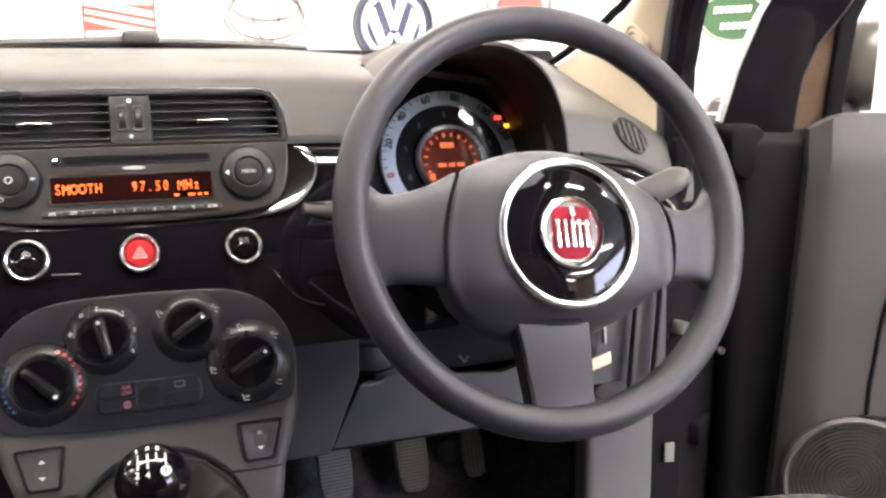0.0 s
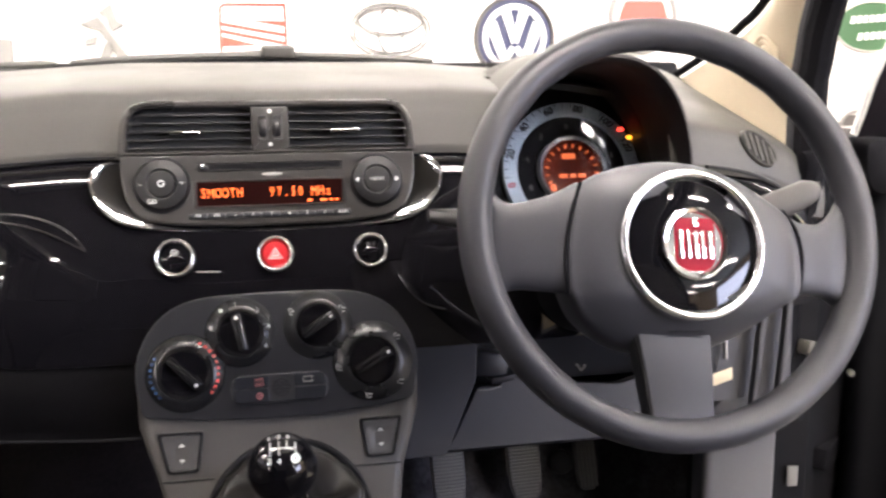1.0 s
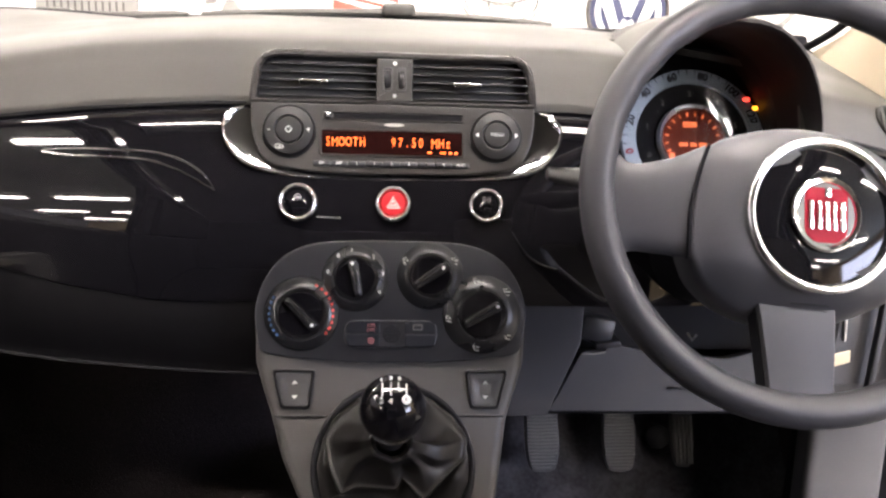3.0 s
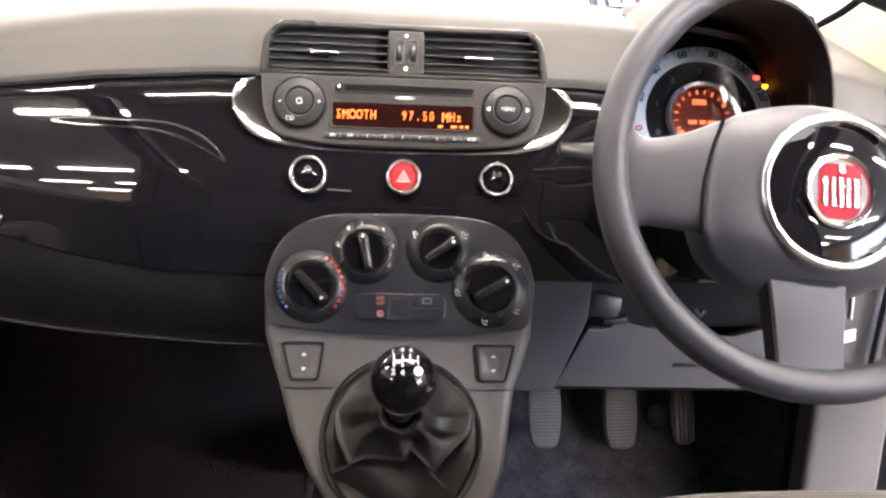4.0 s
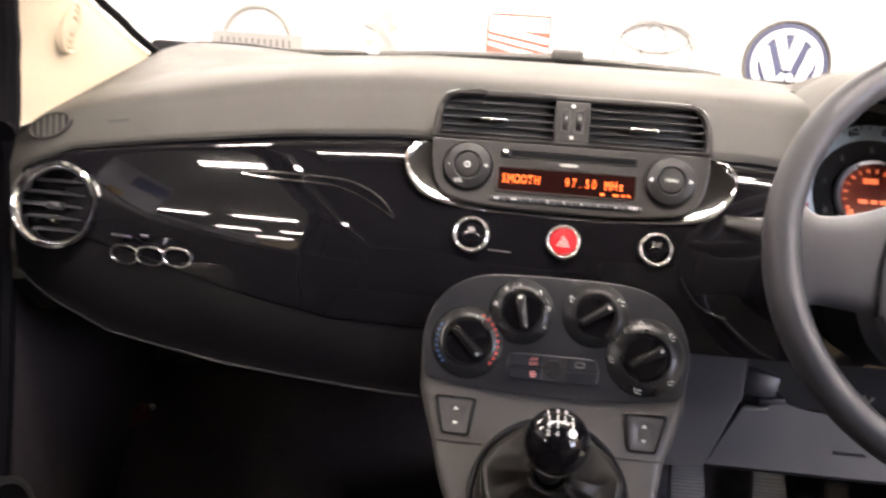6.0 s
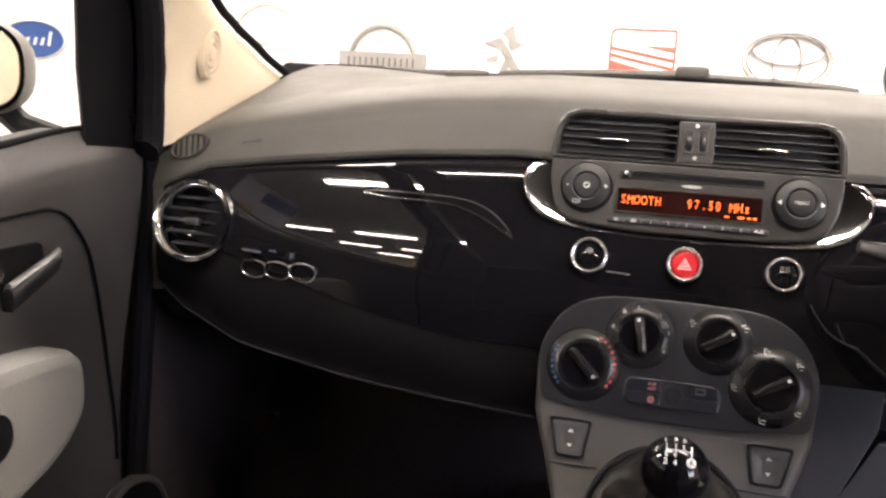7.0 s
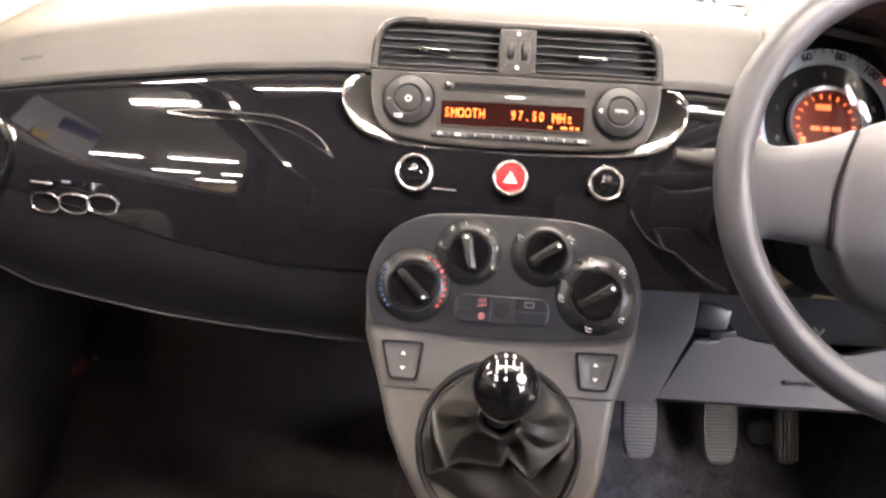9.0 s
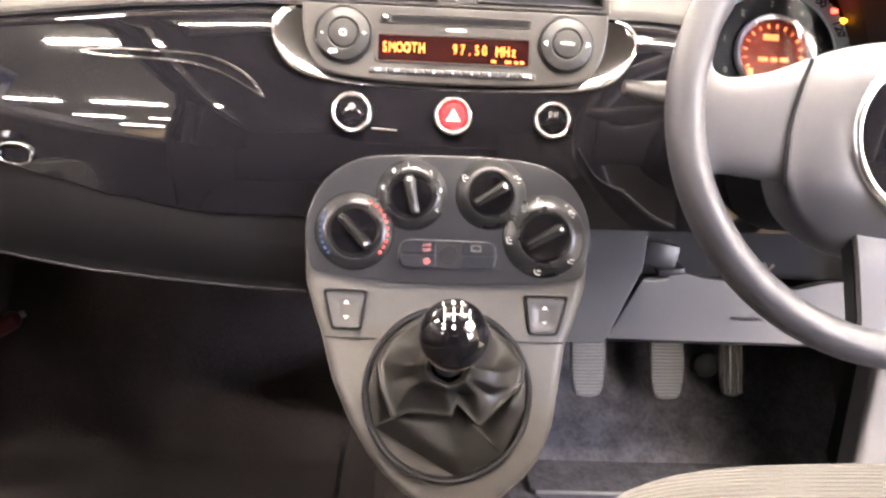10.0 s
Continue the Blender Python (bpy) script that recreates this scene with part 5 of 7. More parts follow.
# ---- climate controls ----
climate = thing("climate_panel", "charcoal heater panel with four rotary knobs", "heater controls", ST)
C_OUT = smooth_loop([Vector(p) for p in st([(-0.143, 0.508), (-0.1405, 0.488), (-0.136, 0.4705), (-0.118, 0.4655), (-0.06, 0.460), (0.0, 0.4585), (0.06, 0.460), (0.118, 0.4655), (0.136, 0.4705), (0.1405, 0.488), (0.143, 0.508), (0.138, 0.533), (0.124, 0.556), (0.104, 0.571), (0.078, 0.579), (0.04, 0.5815), (0.0, 0.582), (-0.04, 0.5815), (-0.078, 0.579), (-0.104, 0.571), (-0.124, 0.556), (-0.138, 0.533)])], 4)
bm = bmesh.new()
slab(bm, C_OUT, -0.03, 0.006, 0.0013)
part("panel", bm, CHARCOAL, climate)


def bezel_h(rb, rk, r):
    return lerp(0.0082, 0.0138, min(1.0, max(0.0, (rb - 0.002 - r) / (rb - rk - 0.0065))) ** 0.8)


def knob(x, z, r_bezel, r_knob, angle):
    m = Matrix.Translation((x, sz(z), 0.0))
    b = bmesh.new()
    lathe(b, [(r_bezel + 0.001, 0.003), (r_bezel, 0.0062), (r_bezel - 0.002, 0.0082), (lerp(r_bezel, r_knob, 0.5), bezel_h(r_bezel, r_knob, lerp(r_bezel, r_knob, 0.5))), (r_knob + 0.0045, 0.0138), (r_knob + 0.0025, 0.0138), (r_knob + 0.0015, 0.0125), (r_knob + 0.001, 0.006)], 56, m)
    bz = part("knob_bezel", b, BEZEL, climate, "raised charcoal bezel with a soft sheen")
    b = bmesh.new()
    lathe(b, [(r_knob + 0.0016, 0.007), (r_knob + 0.0016, 0.0140), (r_knob + 0.0006, 0.0148), (r_knob - 0.0002, 0.0140)], 56, m)
    part("knob_ring", b, GRIP, bz)
    b = bmesh.new()
    lathe(b, [(r_knob, 0.004), (r_knob, 0.0135), (r_knob - 0.0015, 0.015), (r_knob - 0.004, 0.0148), (0.0005, 0.0146)], 48, m, True, True)
    kb = part("knob", b, GLOSS, climate, "gloss black rotary knob")
    b = bmesh.new()
    L, w = r_knob * 0.92, 0.0056
    loop = rounded([(-L, -w * 0.82), (L, -w * 1.08), (L, w * 1.08), (-L, w * 0.82)], [0.0048, 0.0062, 0.0062, 0.0048], 6)
    slab(b, loop, 0.009, 0.0225, 0.0042, m @ pose(0, 0, 0, 0, 0, angle))
    part("grip", b, GRIP, kb)
    b = bmesh.new()
    slab(b, circle(0.0017, 14, L * 0.78, 0), 0.0215, 0.0232, 0.0002, m @ pose(0, 0, 0, 0, 0, angle))
    part("pointer_dot", b, WHITE, kb)
    return bz


def dots(bz, x, z, r, a0, a1, n, mat_, size=0.0021, h=0.0134):
    for i in range(n):
        a = radians(lerp(a0, a1, i / max(1, n - 1)))
        b = bmesh.new()
        slab(b, circle(size, 10, x + r * math.cos(a), sz(z) + r * math.sin(a)), h - 0.002, h, 0.0002)
        part("dot", b, mat_, bz)


def glyph(bz, x, z, r, a, w=0.005, h=0.0045, mat_=None, top=0.0134):
    """A small printed pictogram as two plain bars."""
    a = radians(a)
    cx, cy = x + r * math.cos(a), sz(z) + r * math.sin(a)
    b = bmesh.new()
    pipe(b, [(cx - w * 0.40, cy + h * 0.5, top), (cx - w * 0.22, cy - h * 0.35, top), (cx + w * 0.35, cy - h * 0.45, top)], 0.00045, 6)
    pipe(b, [(cx - w * 0.05, cy + h * 0.1, top), (cx + w * 0.45, cy + h * 0.1, top)], 0.00055, 6)
    box(b, (0.0013, 0.0013, 0.0006), (cx - w * 0.1, cy + h * 0.45, top))
    part("print", b, mat_ or WHITE, bz, smooth=False)


k1 = knob(-0.0945, 0.5075, 0.0395, 0.0237, -45)
dots(k1, -0.0945, 0.5075, 0.0328, 62, -38, 10, HALO, 0.0018, bezel_h(0.0395, 0.0237, 0.0328) + 0.0004)
dots(k1, -0.0945, 0.5075, 0.0328, 150, 222, 8, BLUE, 0.0016, bezel_h(0.0395, 0.0237, 0.0328) + 0.0004)
k2 = knob(-0.0388, 0.5435, 0.0355, 0.0212, 101)
for j, a in enumerate((168, 128, 98, 50, 10, 330)):
    bm = bmesh.new()
    words(bm, "01234"[j - 1] if j else "0", 0.0062, Matrix.Translation((-0.0388 + 0.0292 * math.cos(radians(a)), sz(0.5435) + 0.0292 * math.sin(radians(a)), bezel_h(0.0355, 0.0212, 0.0292) + 0.0005)), 0.0002)
    part("print", bm, WHITE, k2)
k3 = knob(0.0405, 0.5465, 0.0355, 0.0212, 33)
glyph(k3, 0.0405, 0.5465, 0.0300, 150, 0.0080, 0.0075, None, bezel_h(0.0355, 0.0212, 0.0300) + 0.0006)
glyph(k3, 0.0405, 0.5465, 0.0300, 32, 0.0080, 0.0075, None, bezel_h(0.0355, 0.0212, 0.0300) + 0.0006)
k4 = knob(0.0955, 0.508, 0.0418, 0.0240, 29)
for a in (100, 42, 188, 260, 320):
    glyph(k4, 0.0955, 0.508, 0.0355, a, 0.0078, 0.0070, None, bezel_h(0.0418, 0.0240, 0.0355) + 0.0006)
# strip of push buttons
strip = rounded([(-0.050, sz(0.474)), (0.0485, sz(0.474)), (0.0485, sz(0.5015)), (-0.050, sz(0.5015))], 0.0135, 6)
bm = bmesh.new()
slab(bm, strip, 0.004, 0.0075, 0.001)
part("button_strip", bm, CHARCOAL, climate)
for x0, x1, z0, z1, col in ((-0.047, -0.0125, 0.4885, 0.5005, HALO), (-0.047, -0.0125, 0.475, 0.487, HALO), (0.014, 0.046, 0.4885, 0.5005, HALO), (0.014, 0.046, 0.475, 0.487, None)):
    bm = bmesh.new()
    left = x0 < 0
    slab(bm, rounded([(x0, sz(z0)), (x1, sz(z0)), (x1, sz(z1)), (x0, sz(z1))], [0.0075 if left and z0 < 0.48 else 0.002, 0.0075 if not left and z0 < 0.48 else 0.002, 0.0075 if not left and z0 > 0.48 else 0.002, 0.0075 if left and z0 > 0.48 else 0.002], 5), 0.006, 0.0095, 0.0006)
    pb = part("push_button", bm, PUSH, climate)
    if col:
        bm = bmesh.new()
        xc = -0.0215 if left else 0.0275
        if z0 > 0.48 and left:
            words(bm, "ASR", 0.0052, Matrix.Translation((xc, sz(0.4965), 0.0096)), 0.0002)
            words(bm, "OFF", 0.0052, Matrix.Translation((xc, sz(0.4915), 0.0096)), 0.0002)
        elif left:
            frame_slab(bm, circle(0.0034, 18, xc, sz((z0 + z1) / 2)), circle(0.0022, 18, xc, sz((z0 + z1) / 2)), 0.009, 0.0098, 0.0001)
            slab(bm, circle(0.0011, 12, xc, sz((z0 + z1) / 2)), 0.009, 0.0098, 0.0001)
        else:
            frame_slab(bm, rounded([(xc - 0.005, sz(z0 + 0.003)), (xc + 0.005, sz(z0 + 0.003)), (xc + 0.005, sz(z1 - 0.003)), (xc - 0.005, sz(z1 - 0.003))], 0.0012, 3),
                       rounded([(xc - 0.004, sz(z0 + 0.004)), (xc + 0.004, sz(z0 + 0.004)), (xc + 0.004, sz(z1 - 0.004)), (xc - 0.004, sz(z1 - 0.004))], 0.001, 3), 0.009, 0.0098, 0.0001)
        part("print", bm, PINK if left else SIGN_SILVER, pb)
bm = bmesh.new()
slab(bm, circle(0.0095, 28, 0.0005, sz(0.488)), 0.005, 0.0078, 0.0004)
grille = part("sensor_grille", bm, BLACK, climate)
for i in range(-2, 3):
    for j in range(-2, 3):
        if i * i + j * j < 7:
            bm = bmesh.new()
            slab(bm, circle(0.0008, 6, 0.0005 + i * 0.0034, sz(0.488) + j * 0.0034), 0.007, 0.0084, 0.0001)
            part("stud", bm, CHARCOAL, grille)

# ---- centre console with the gear plate ----
console = thing("centre_console", "grey plastic centre console tapering down to the gear plate", "console")
ROWS_C = [(0.138, -0.030, 0.516), (0.1445, -0.0375, 0.500), (0.1425, -0.0505, 0.458), (0.134, -0.0595, 0.430), (0.1255, -0.067, 0.4065), (0.1245, -0.0685, 0.4025),
          (0.115, -0.088, 0.365), (0.103, -0.1065, 0.331), (0.088, -0.121, 0.304), (0.071, -0.1305, 0.285), (0.05, -0.139, 0.269), (0.025, -0.144, 0.258), (0.004, -0.146, 0.255)]
bm = bmesh.new()
rings = []
for h, y, z in ROWS_C:
    row = []
    e = min(0.012, h * 0.5)
    for i in range(0, 13):
        row.append((lerp(-(h - e), h - e, i / 12) + 0.013 * ramp(-y, 0.07, 0.13), y, z))
    right = [(h - e + e * math.sin(a), y + e * (1 - math.cos(a)) * 0.9, z - e * (1 - math.cos(a)) * 0.25) for a in (0.4, 0.8, 1.2, math.pi / 2)]
    right.append((h + 0.004, y + 0.06, z - 0.02))
    right.append((h + 0.006, y + 0.24, z - 0.03))
    left = [(-x, yy, zz) for x, yy, zz in right[::-1]]
    off = 0.013 * ramp(-y, 0.07, 0.13)
    rings.append([(x + off, yy, zz) for x, yy, zz in left] + row + [(x + off, yy, zz) for x, yy, zz in right])
skin(bm, rings, False)
part("console_body", bm, CONSOLE, console, sharp=40)
# seam between the upper console and the gear plate
for s in (-1, 1):
    bm = bmesh.new()
    pipe(bm, [(s * 0.070, -0.0685, 0.406), (s * 0.10, -0.0685, 0.4055), (s * 0.120, -0.0665, 0.405), (s * 0.1265, -0.05, 0.403)], 0.0011, 6)
    part("seam", bm, BLACK, console)


def window_switch(sgn):
    t = thing("window_switch", "dark electric window switch in a tapered black frame", "switch", ST, group="window switches")
    o = [(sgn * 0.1245, sz(0.4515)), (sgn * 0.1145, sz(0.4125)), (sgn * 0.0845, sz(0.4125)), (sgn * 0.0785, sz(0.4515))]
    i_ = [(sgn * 0.1215, sz(0.4490)), (sgn * 0.1125, sz(0.4150)), (sgn * 0.0868, sz(0.4150)), (sgn * 0.0815, sz(0.4490))]
    if sgn > 0:
        o, i_ = o[::-1], i_[::-1]
    b = bmesh.new()
    frame_slab(b, rounded(o, 0.005, 5), rounded(i_, 0.004, 5), -0.006, 0.005, 0.001)
    part("switch_frame", b, BLACK, t)
    b = bmesh.new()
    mid_ = Vector((sgn * 0.1005, sz(0.4315)))
    rim_ = rounded(i_, 0.004, 8)
    rings_ = []
    for k in (1.0, 0.97, 0.9, 0.8, 0.7, 0.6, 0.5, 0.4, 0.3, 0.2, 0.1, 0.02):
        ring_ = []
        for p in rim_:
            q = mid_ + (p - mid_) * k
            d = (q - mid_).length
            ring_.append((q.x, q.y, (0.0025 if k < 1 else -0.004) - (0.0028 * max(0.0, 1 - (d / 0.0175) ** 2) ** 1.5 if k < 1 else 0.0)))
        rings_.append(ring_)
    skin(b, rings_, True, True, True)
    part("rocker", b, SWITCH, t, sharp=60)
    for s in (-1, 1):
        b = bmesh.new()
        c = Vector((sgn * 0.1005, sz(0.4315) + s * 0.0075))
        slab(b, [c + Vector((-0.0029, -0.0013 * s)), c + Vector((0.0029, -0.0013 * s)), c + Vector((0, 0.0022 * s))][::s], -0.002, 0.0022, 0.0001)
        part("arrow", b, WHITE, t)
    return t


window_switch(-1)
window_switch(1)

# ---- gear lever ----
gear = thing("gear_lever", "gloss black ball gear lever in a creased leather boot", "gear lever", GP)
A, B = 0.081, 0.084
bm = bmesh.new()
rows = []
for i in range(64):
    a = 2 * math.pi * i / 64
    rows.append([(math.cos(a) * (A + d), math.sin(a) * (B + d), h) for d, h in ((0.0045, -0.004), (0.0040, 0.006), (0.0020, 0.0080), (-0.001, 0.007), (-0.003, 0.003), (-0.004, -0.012))])
rows.append(rows[0])
skin(bm, rows, False)
bmesh.ops.remove_doubles(bm, verts=bm.verts[:], dist=1e-6)
part("boot_ring", bm, BLACK, gear, "dark oval boot ring")
KN = GP.inverted() @ Vector((0.0, -0.192, 0.4695))
axis = Vector((0, 0.32, 0.95)).normalized()
# folds of the sagging leather: hem (x, y) and crest (x, y, height), going round the ring
FOLDS = [(0.062, 0.053, 0.041, 0.025, 0.024), (0.077, 0.030, 0.052, 0.022, 0.040), (0.0750, 0.011, 0.046, 0.006, 0.040), (0.0530, -0.0085, 0.036, 0.001, 0.034),
         (0.0310, -0.0320, 0.0265, 0.000, 0.044), (0.0085, -0.0095, 0.0090, 0.001, 0.026), (0.0030, -0.0215, -0.003, -0.003, 0.046), (-0.0390, -0.0185, -0.029, 0.002, 0.036),
         (-0.0540, -0.0255, -0.040, 0.003, 0.042), (-0.0665, 0.002, -0.046, 0.014, 0.032), (-0.0720, 0.030, -0.045, 0.027, 0.046), (-0.063, 0.051, -0.034, 0.043, 0.028),
         (-0.038, 0.070, -0.022, 0.055, 0.040), (0.002, 0.079, 0.0, 0.057, 0.038), (0.040, 0.069, 0.024, 0.053, 0.040)]
COLLAR = Vector((-0.003, 0.027, 0.062))
columns = []
for i, (hx, hy, cx, cy, ch) in enumerate(FOLDS):
    a = math.atan2(hy / B, hx / A)
    edge = Vector((math.cos(a) * (A - 0.002), math.sin(a) * (B - 0.002)))
    hem, crest = Vector((hx, hy)), Vector((cx, cy))
    room = min(1.0, max(0.0, (edge - hem).length / 0.02))
    hh = lerp(0.010, 0.030, room)
    d = (crest - COLLAR.to_2d()).normalized()
    dip = 0.003 * math.sin(2.0 * i)
    knots = [(edge, 0.006), (edge.lerp(hem, 0.3), lerp(0.006, 0.009 + 0.004 * ((i // 2) % 2), room)), (edge.lerp(hem, 0.65), lerp(0.007, 0.007 + 0.011 * (i % 2), room)), (hem * 0.94, lerp(0.008, 0.007, room)),
             (hem * 0.985, hh - 0.005), (hem, hh), (hem * 0.975, hh + 0.003), (hem.lerp(crest, 0.22), hh + 0.0015), (crest, ch), (crest.lerp(COLLAR.to_2d() + d * 0.022, 0.55), lerp(ch, COLLAR.z, 0.5) - 0.003),
             (COLLAR.to_2d() + d * 0.0230, COLLAR.z + dip), (COLLAR.to_2d() + d * 0.0200, COLLAR.z + 0.002 + dip), (COLLAR.to_2d() + d * 0.0160, COLLAR.z - 0.008)]
    columns.append([Vector((p.x, p.y, h)) for p, h in knots])
# straight cloth between the folds, then softened a little
STEP_A, STEP_R = 10, 4
grid = []
for i in range(len(columns)):
    for q in range(STEP_A):
        line = [p.lerp(r, q / STEP_A) for p, r in zip(columns[i], columns[(i + 1) % len(columns)])]
        strand = [line[k].lerp(line[k + 1], r / STEP_R) for k in range(len(line) - 1) for r in range(STEP_R)] + [line[-1]]
        grid.append(strand)
for _ in range(3):
    n_ = len(grid)
    grid = [[grid[i][k] if k in (0, len(grid[i]) - 1) else (grid[i][k] * 2 + grid[i - 1][k] + grid[(i + 1) % n_][k] + grid[i][k - 1] + grid[i][k + 1]) / 6 for k in range(len(grid[i]))] for i in range(n_)]
bm = bmesh.new()
skin(bm, grid + grid[:1], False)
bmesh.ops.remove_doubles(bm, verts=bm.verts[:], dist=1e-6)
part("boot", bm, LEATHER, gear, "creased black leather boot", sharp=80)
bm = bmesh.new()
pipe(bm, [KN - axis * 0.075, KN - axis * 0.025], 0.0125, 20)
part("lever", bm, BLACK, gear)
KM = axes(KN, Vector((1, 0, 0)), axis.cross(Vector((1, 0, 0))), axis)
bm = bmesh.new()
lathe(bm, [(0.0150, -0.031), (0.0215, -0.0305), (0.0246, -0.0268), (0.0250, -0.0240), (0.0225, -0.0200)], 36, KM, True)
part("collar", bm, CHROME, gear, "chrome collar under the knob")
bm = bmesh.new()
prof = [(0.0172, -0.0235), (0.0205, -0.0205)] + [(0.0302 * math.cos(a), 0.0302 * math.sin(a)) for a in [radians(-42 + 8.5 * i) for i in range(16)]] + [(0.0006, 0.0300)]
lathe(bm, prof, 44, KM, True, True)
ball = part("knob", bm, GLOSS, gear, "gloss black ball knob")
# shift pattern printed on the knob's face
PM = axes(KN, (1, 0, 0), Vector((0, 0.80, 0.60)), Vector((0, -0.60, 0.80)))
back = GP.inverted().to_3x3()
PM = axes(KN, back @ Vector((1, 0, 0)), back @ Vector((0, 0.62, 0.785)), back @ Vector((0, -0.785, 0.62)))
def on_ball(x, y, r=0.0303):
    y += 0.009
    return PM @ Vector((x, y, math.sqrt(max(1e-6, r * r - x * x - y * y))))
def stroke(x0, y0, x1, y1):
    b = bmesh.new()
    pipe(b, [on_ball(lerp(x0, x1, i / 6), lerp(y0, y1, i / 6)) for i in range(7)], 0.0006, 6)
    part("stroke", b, WHITE, ball)
for x in (-0.0095, -0.002, 0.0045):
    stroke(x, 0.0075, x, -0.0055 if x < 0 else 0.001)
stroke(0.0115, 0.0065, 0.0115, -0.004)
stroke(-0.0095, 0.001, 0.0115, 0.001)
for body, x, y in (("1", -0.0105, 0.0115), ("3", -0.002, 0.0125), ("5", 0.0055, 0.0120), ("2", -0.0102, -0.0098), ("4", -0.0022, -0.0108), ("R", 0.0115, -0.0085)):
    p = on_ball(x, y, 0.0305)
    nrm = (p - KN).normalized()
    xx = (PM.to_3x3() @ Vector((1, 0, 0)))
    xx = (xx - nrm * nrm.dot(xx)).normalized()
    bm = bmesh.new()
    if body == "R":
        disc = bmesh.new()
        slab(disc, circle(0.0042, 20), -0.0006, 0.0002, 0.0001, axes(p, xx, nrm.cross(xx), nrm))
        part("figure_disc", disc, WHITE, ball, "white disc")
    words(bm, body, 0.0065 if body == "R" else 0.0075, axes(p, xx, nrm.cross(xx), nrm), 0.0004)
    part("figure", bm, BLACK if body == "R" else WHITE, ball)

# ---- steering wheel ----
wheel = thing("steering_wheel", "dark grey three-spoke steering wheel with a chrome-ringed round centre", "steering wheel", WH)
bm = bmesh.new()
RM, RA, RB = 0.187, 0.0152, 0.0175
rows = []
for i in range(120):
    a = 2 * math.pi * i / 120
    d = Vector((math.cos(a), math.sin(a), 0))
    row = []
    for k in range(20):
        b_ = 2 * math.pi * k / 20
        inner_side = 1 + (0.04 * math.sin(26 * a) if math.cos(b_) < -0.4 and math.sin(a) > 0.1 else 0)
        row.append(d * (RM + RA * math.cos(b_) * inner_side) + Vector((0, 0, RB * math.sin(b_) - 0.002)))
    rows.append(row)
rows.append(rows[0])
skin(bm, rows, True)
bmesh.ops.remove_doubles(bm, verts=bm.verts[:], dist=1e-6)
part("rim", bm, WHEEL, wheel, sharp=80)


def side_spoke(stations):
    """A moulded spoke through (x, low edge, high edge, front height) stations, from the hub seam into the rim."""
    b = bmesh.new()
    rr = []
    for x, lo, hi, h in [tuple(p) for p in smooth_rows(stations, 4)]:
        ring = []
        for k in range(24):
            a = 2 * math.pi * k / 24
            ca, sa = math.cos(a), math.sin(a)
            y = (lo + hi) / 2 + (hi - lo) / 2 * math.copysign(abs(ca) ** 0.45, ca)
            q = Vector((x, y)) * min(1.0, (RM + 0.002) / math.hypot(x, y))
            ring.append((q.x, q.y, h - 0.013 + 0.013 * math.copysign(abs(sa) ** 0.75, sa)))
        rr.append(ring)
    skin(b, rr, True, True, True)
    return part("spoke", b, WHEEL_HUB, wheel, "", True, 60)


def smooth_rows(rows_, steps):
    """Catmull-Rom through rows of four numbers."""
    a = smooth_loop([r[:3] for r in rows_], steps, False)
    b = smooth_loop([(r[0], r[3], 0) for r in rows_], steps, False)
    return [(p.x, p.y, p.z, q.y) for p, q in zip(a, b)]


side_spoke([(-0.096, -0.066, 0.036, 0.0185), (-0.1095, -0.0645, 0.0290, 0.0175), (-0.123, -0.0625, 0.0235, 0.0145), (-0.138, -0.0612, 0.0195, 0.0105),
            (-0.150, -0.0602, 0.0175, 0.0070), (-0.159, -0.0625, 0.0190, 0.0045), (-0.168, -0.0720, 0.0270, 0.0025), (-0.178, -0.0740, 0.0430, 0.0)])
side_spoke([(0.098, -0.064, 0.016, 0.0185), (0.112, -0.0620, 0.0085, 0.0175), (0.125, -0.0615, 0.0058, 0.0145), (0.138, -0.0615, 0.0058, 0.0105),
            (0.148, -0.0632, 0.0082, 0.0070), (0.158, -0.0690, 0.0135, 0.0045), (0.168, -0.0760, 0.0240, 0.0025), (0.178, -0.0740, 0.0380, 0.0)])
# lower spoke: a flat plate with deep slanting flanks
bm = bmesh.new()
rings, flanks = [], []
for i in range(15):
    t = i / 14
    y = lerp(-0.092, -0.184, t)
    h = lerp(0.0085, -0.001, ramp(t, 0.1, 1.0))
    fl = 0.010 * max(0.0, t - 0.8) * 5 * max(0.0, t - 0.8) * 5
    xl, xr = lerp(-0.0475, -0.0270, t) - fl, lerp(0.0240, 0.0295, t) + fl
    rings.append([(xl, y, h - 0.006), (xl - 0.0002, y, h - 0.0025), (xl + 0.0018, y, h), (lerp(xl, xr, 0.33), y, h + 0.0006), (lerp(xl, xr, 0.67), y, h + 0.0006),
                  (xr - 0.0018, y, h), (xr + 0.0002, y, h - 0.0025), (xr, y, h - 0.006)])
    flanks.append([(xl - 0.0030, y, h - 0.017), (xl - 0.0012, y, h - 0.0045), (xr + 0.0012, y, h - 0.0045), (xr + 0.0030, y, h - 0.017)])
skin(bm, rings, True, True, True)
low_spoke = part("lower_spoke", bm, SPOKE, wheel, "satin grey lower spoke", sharp=40)
# flanks in black: the shade on the turned-away sides is put into the colour
bm = bmesh.new()
skin(bm, flanks, True, True, True)
part("flank", bm, BLACK, low_spoke, "slanting spoke flank with its shade painted black")
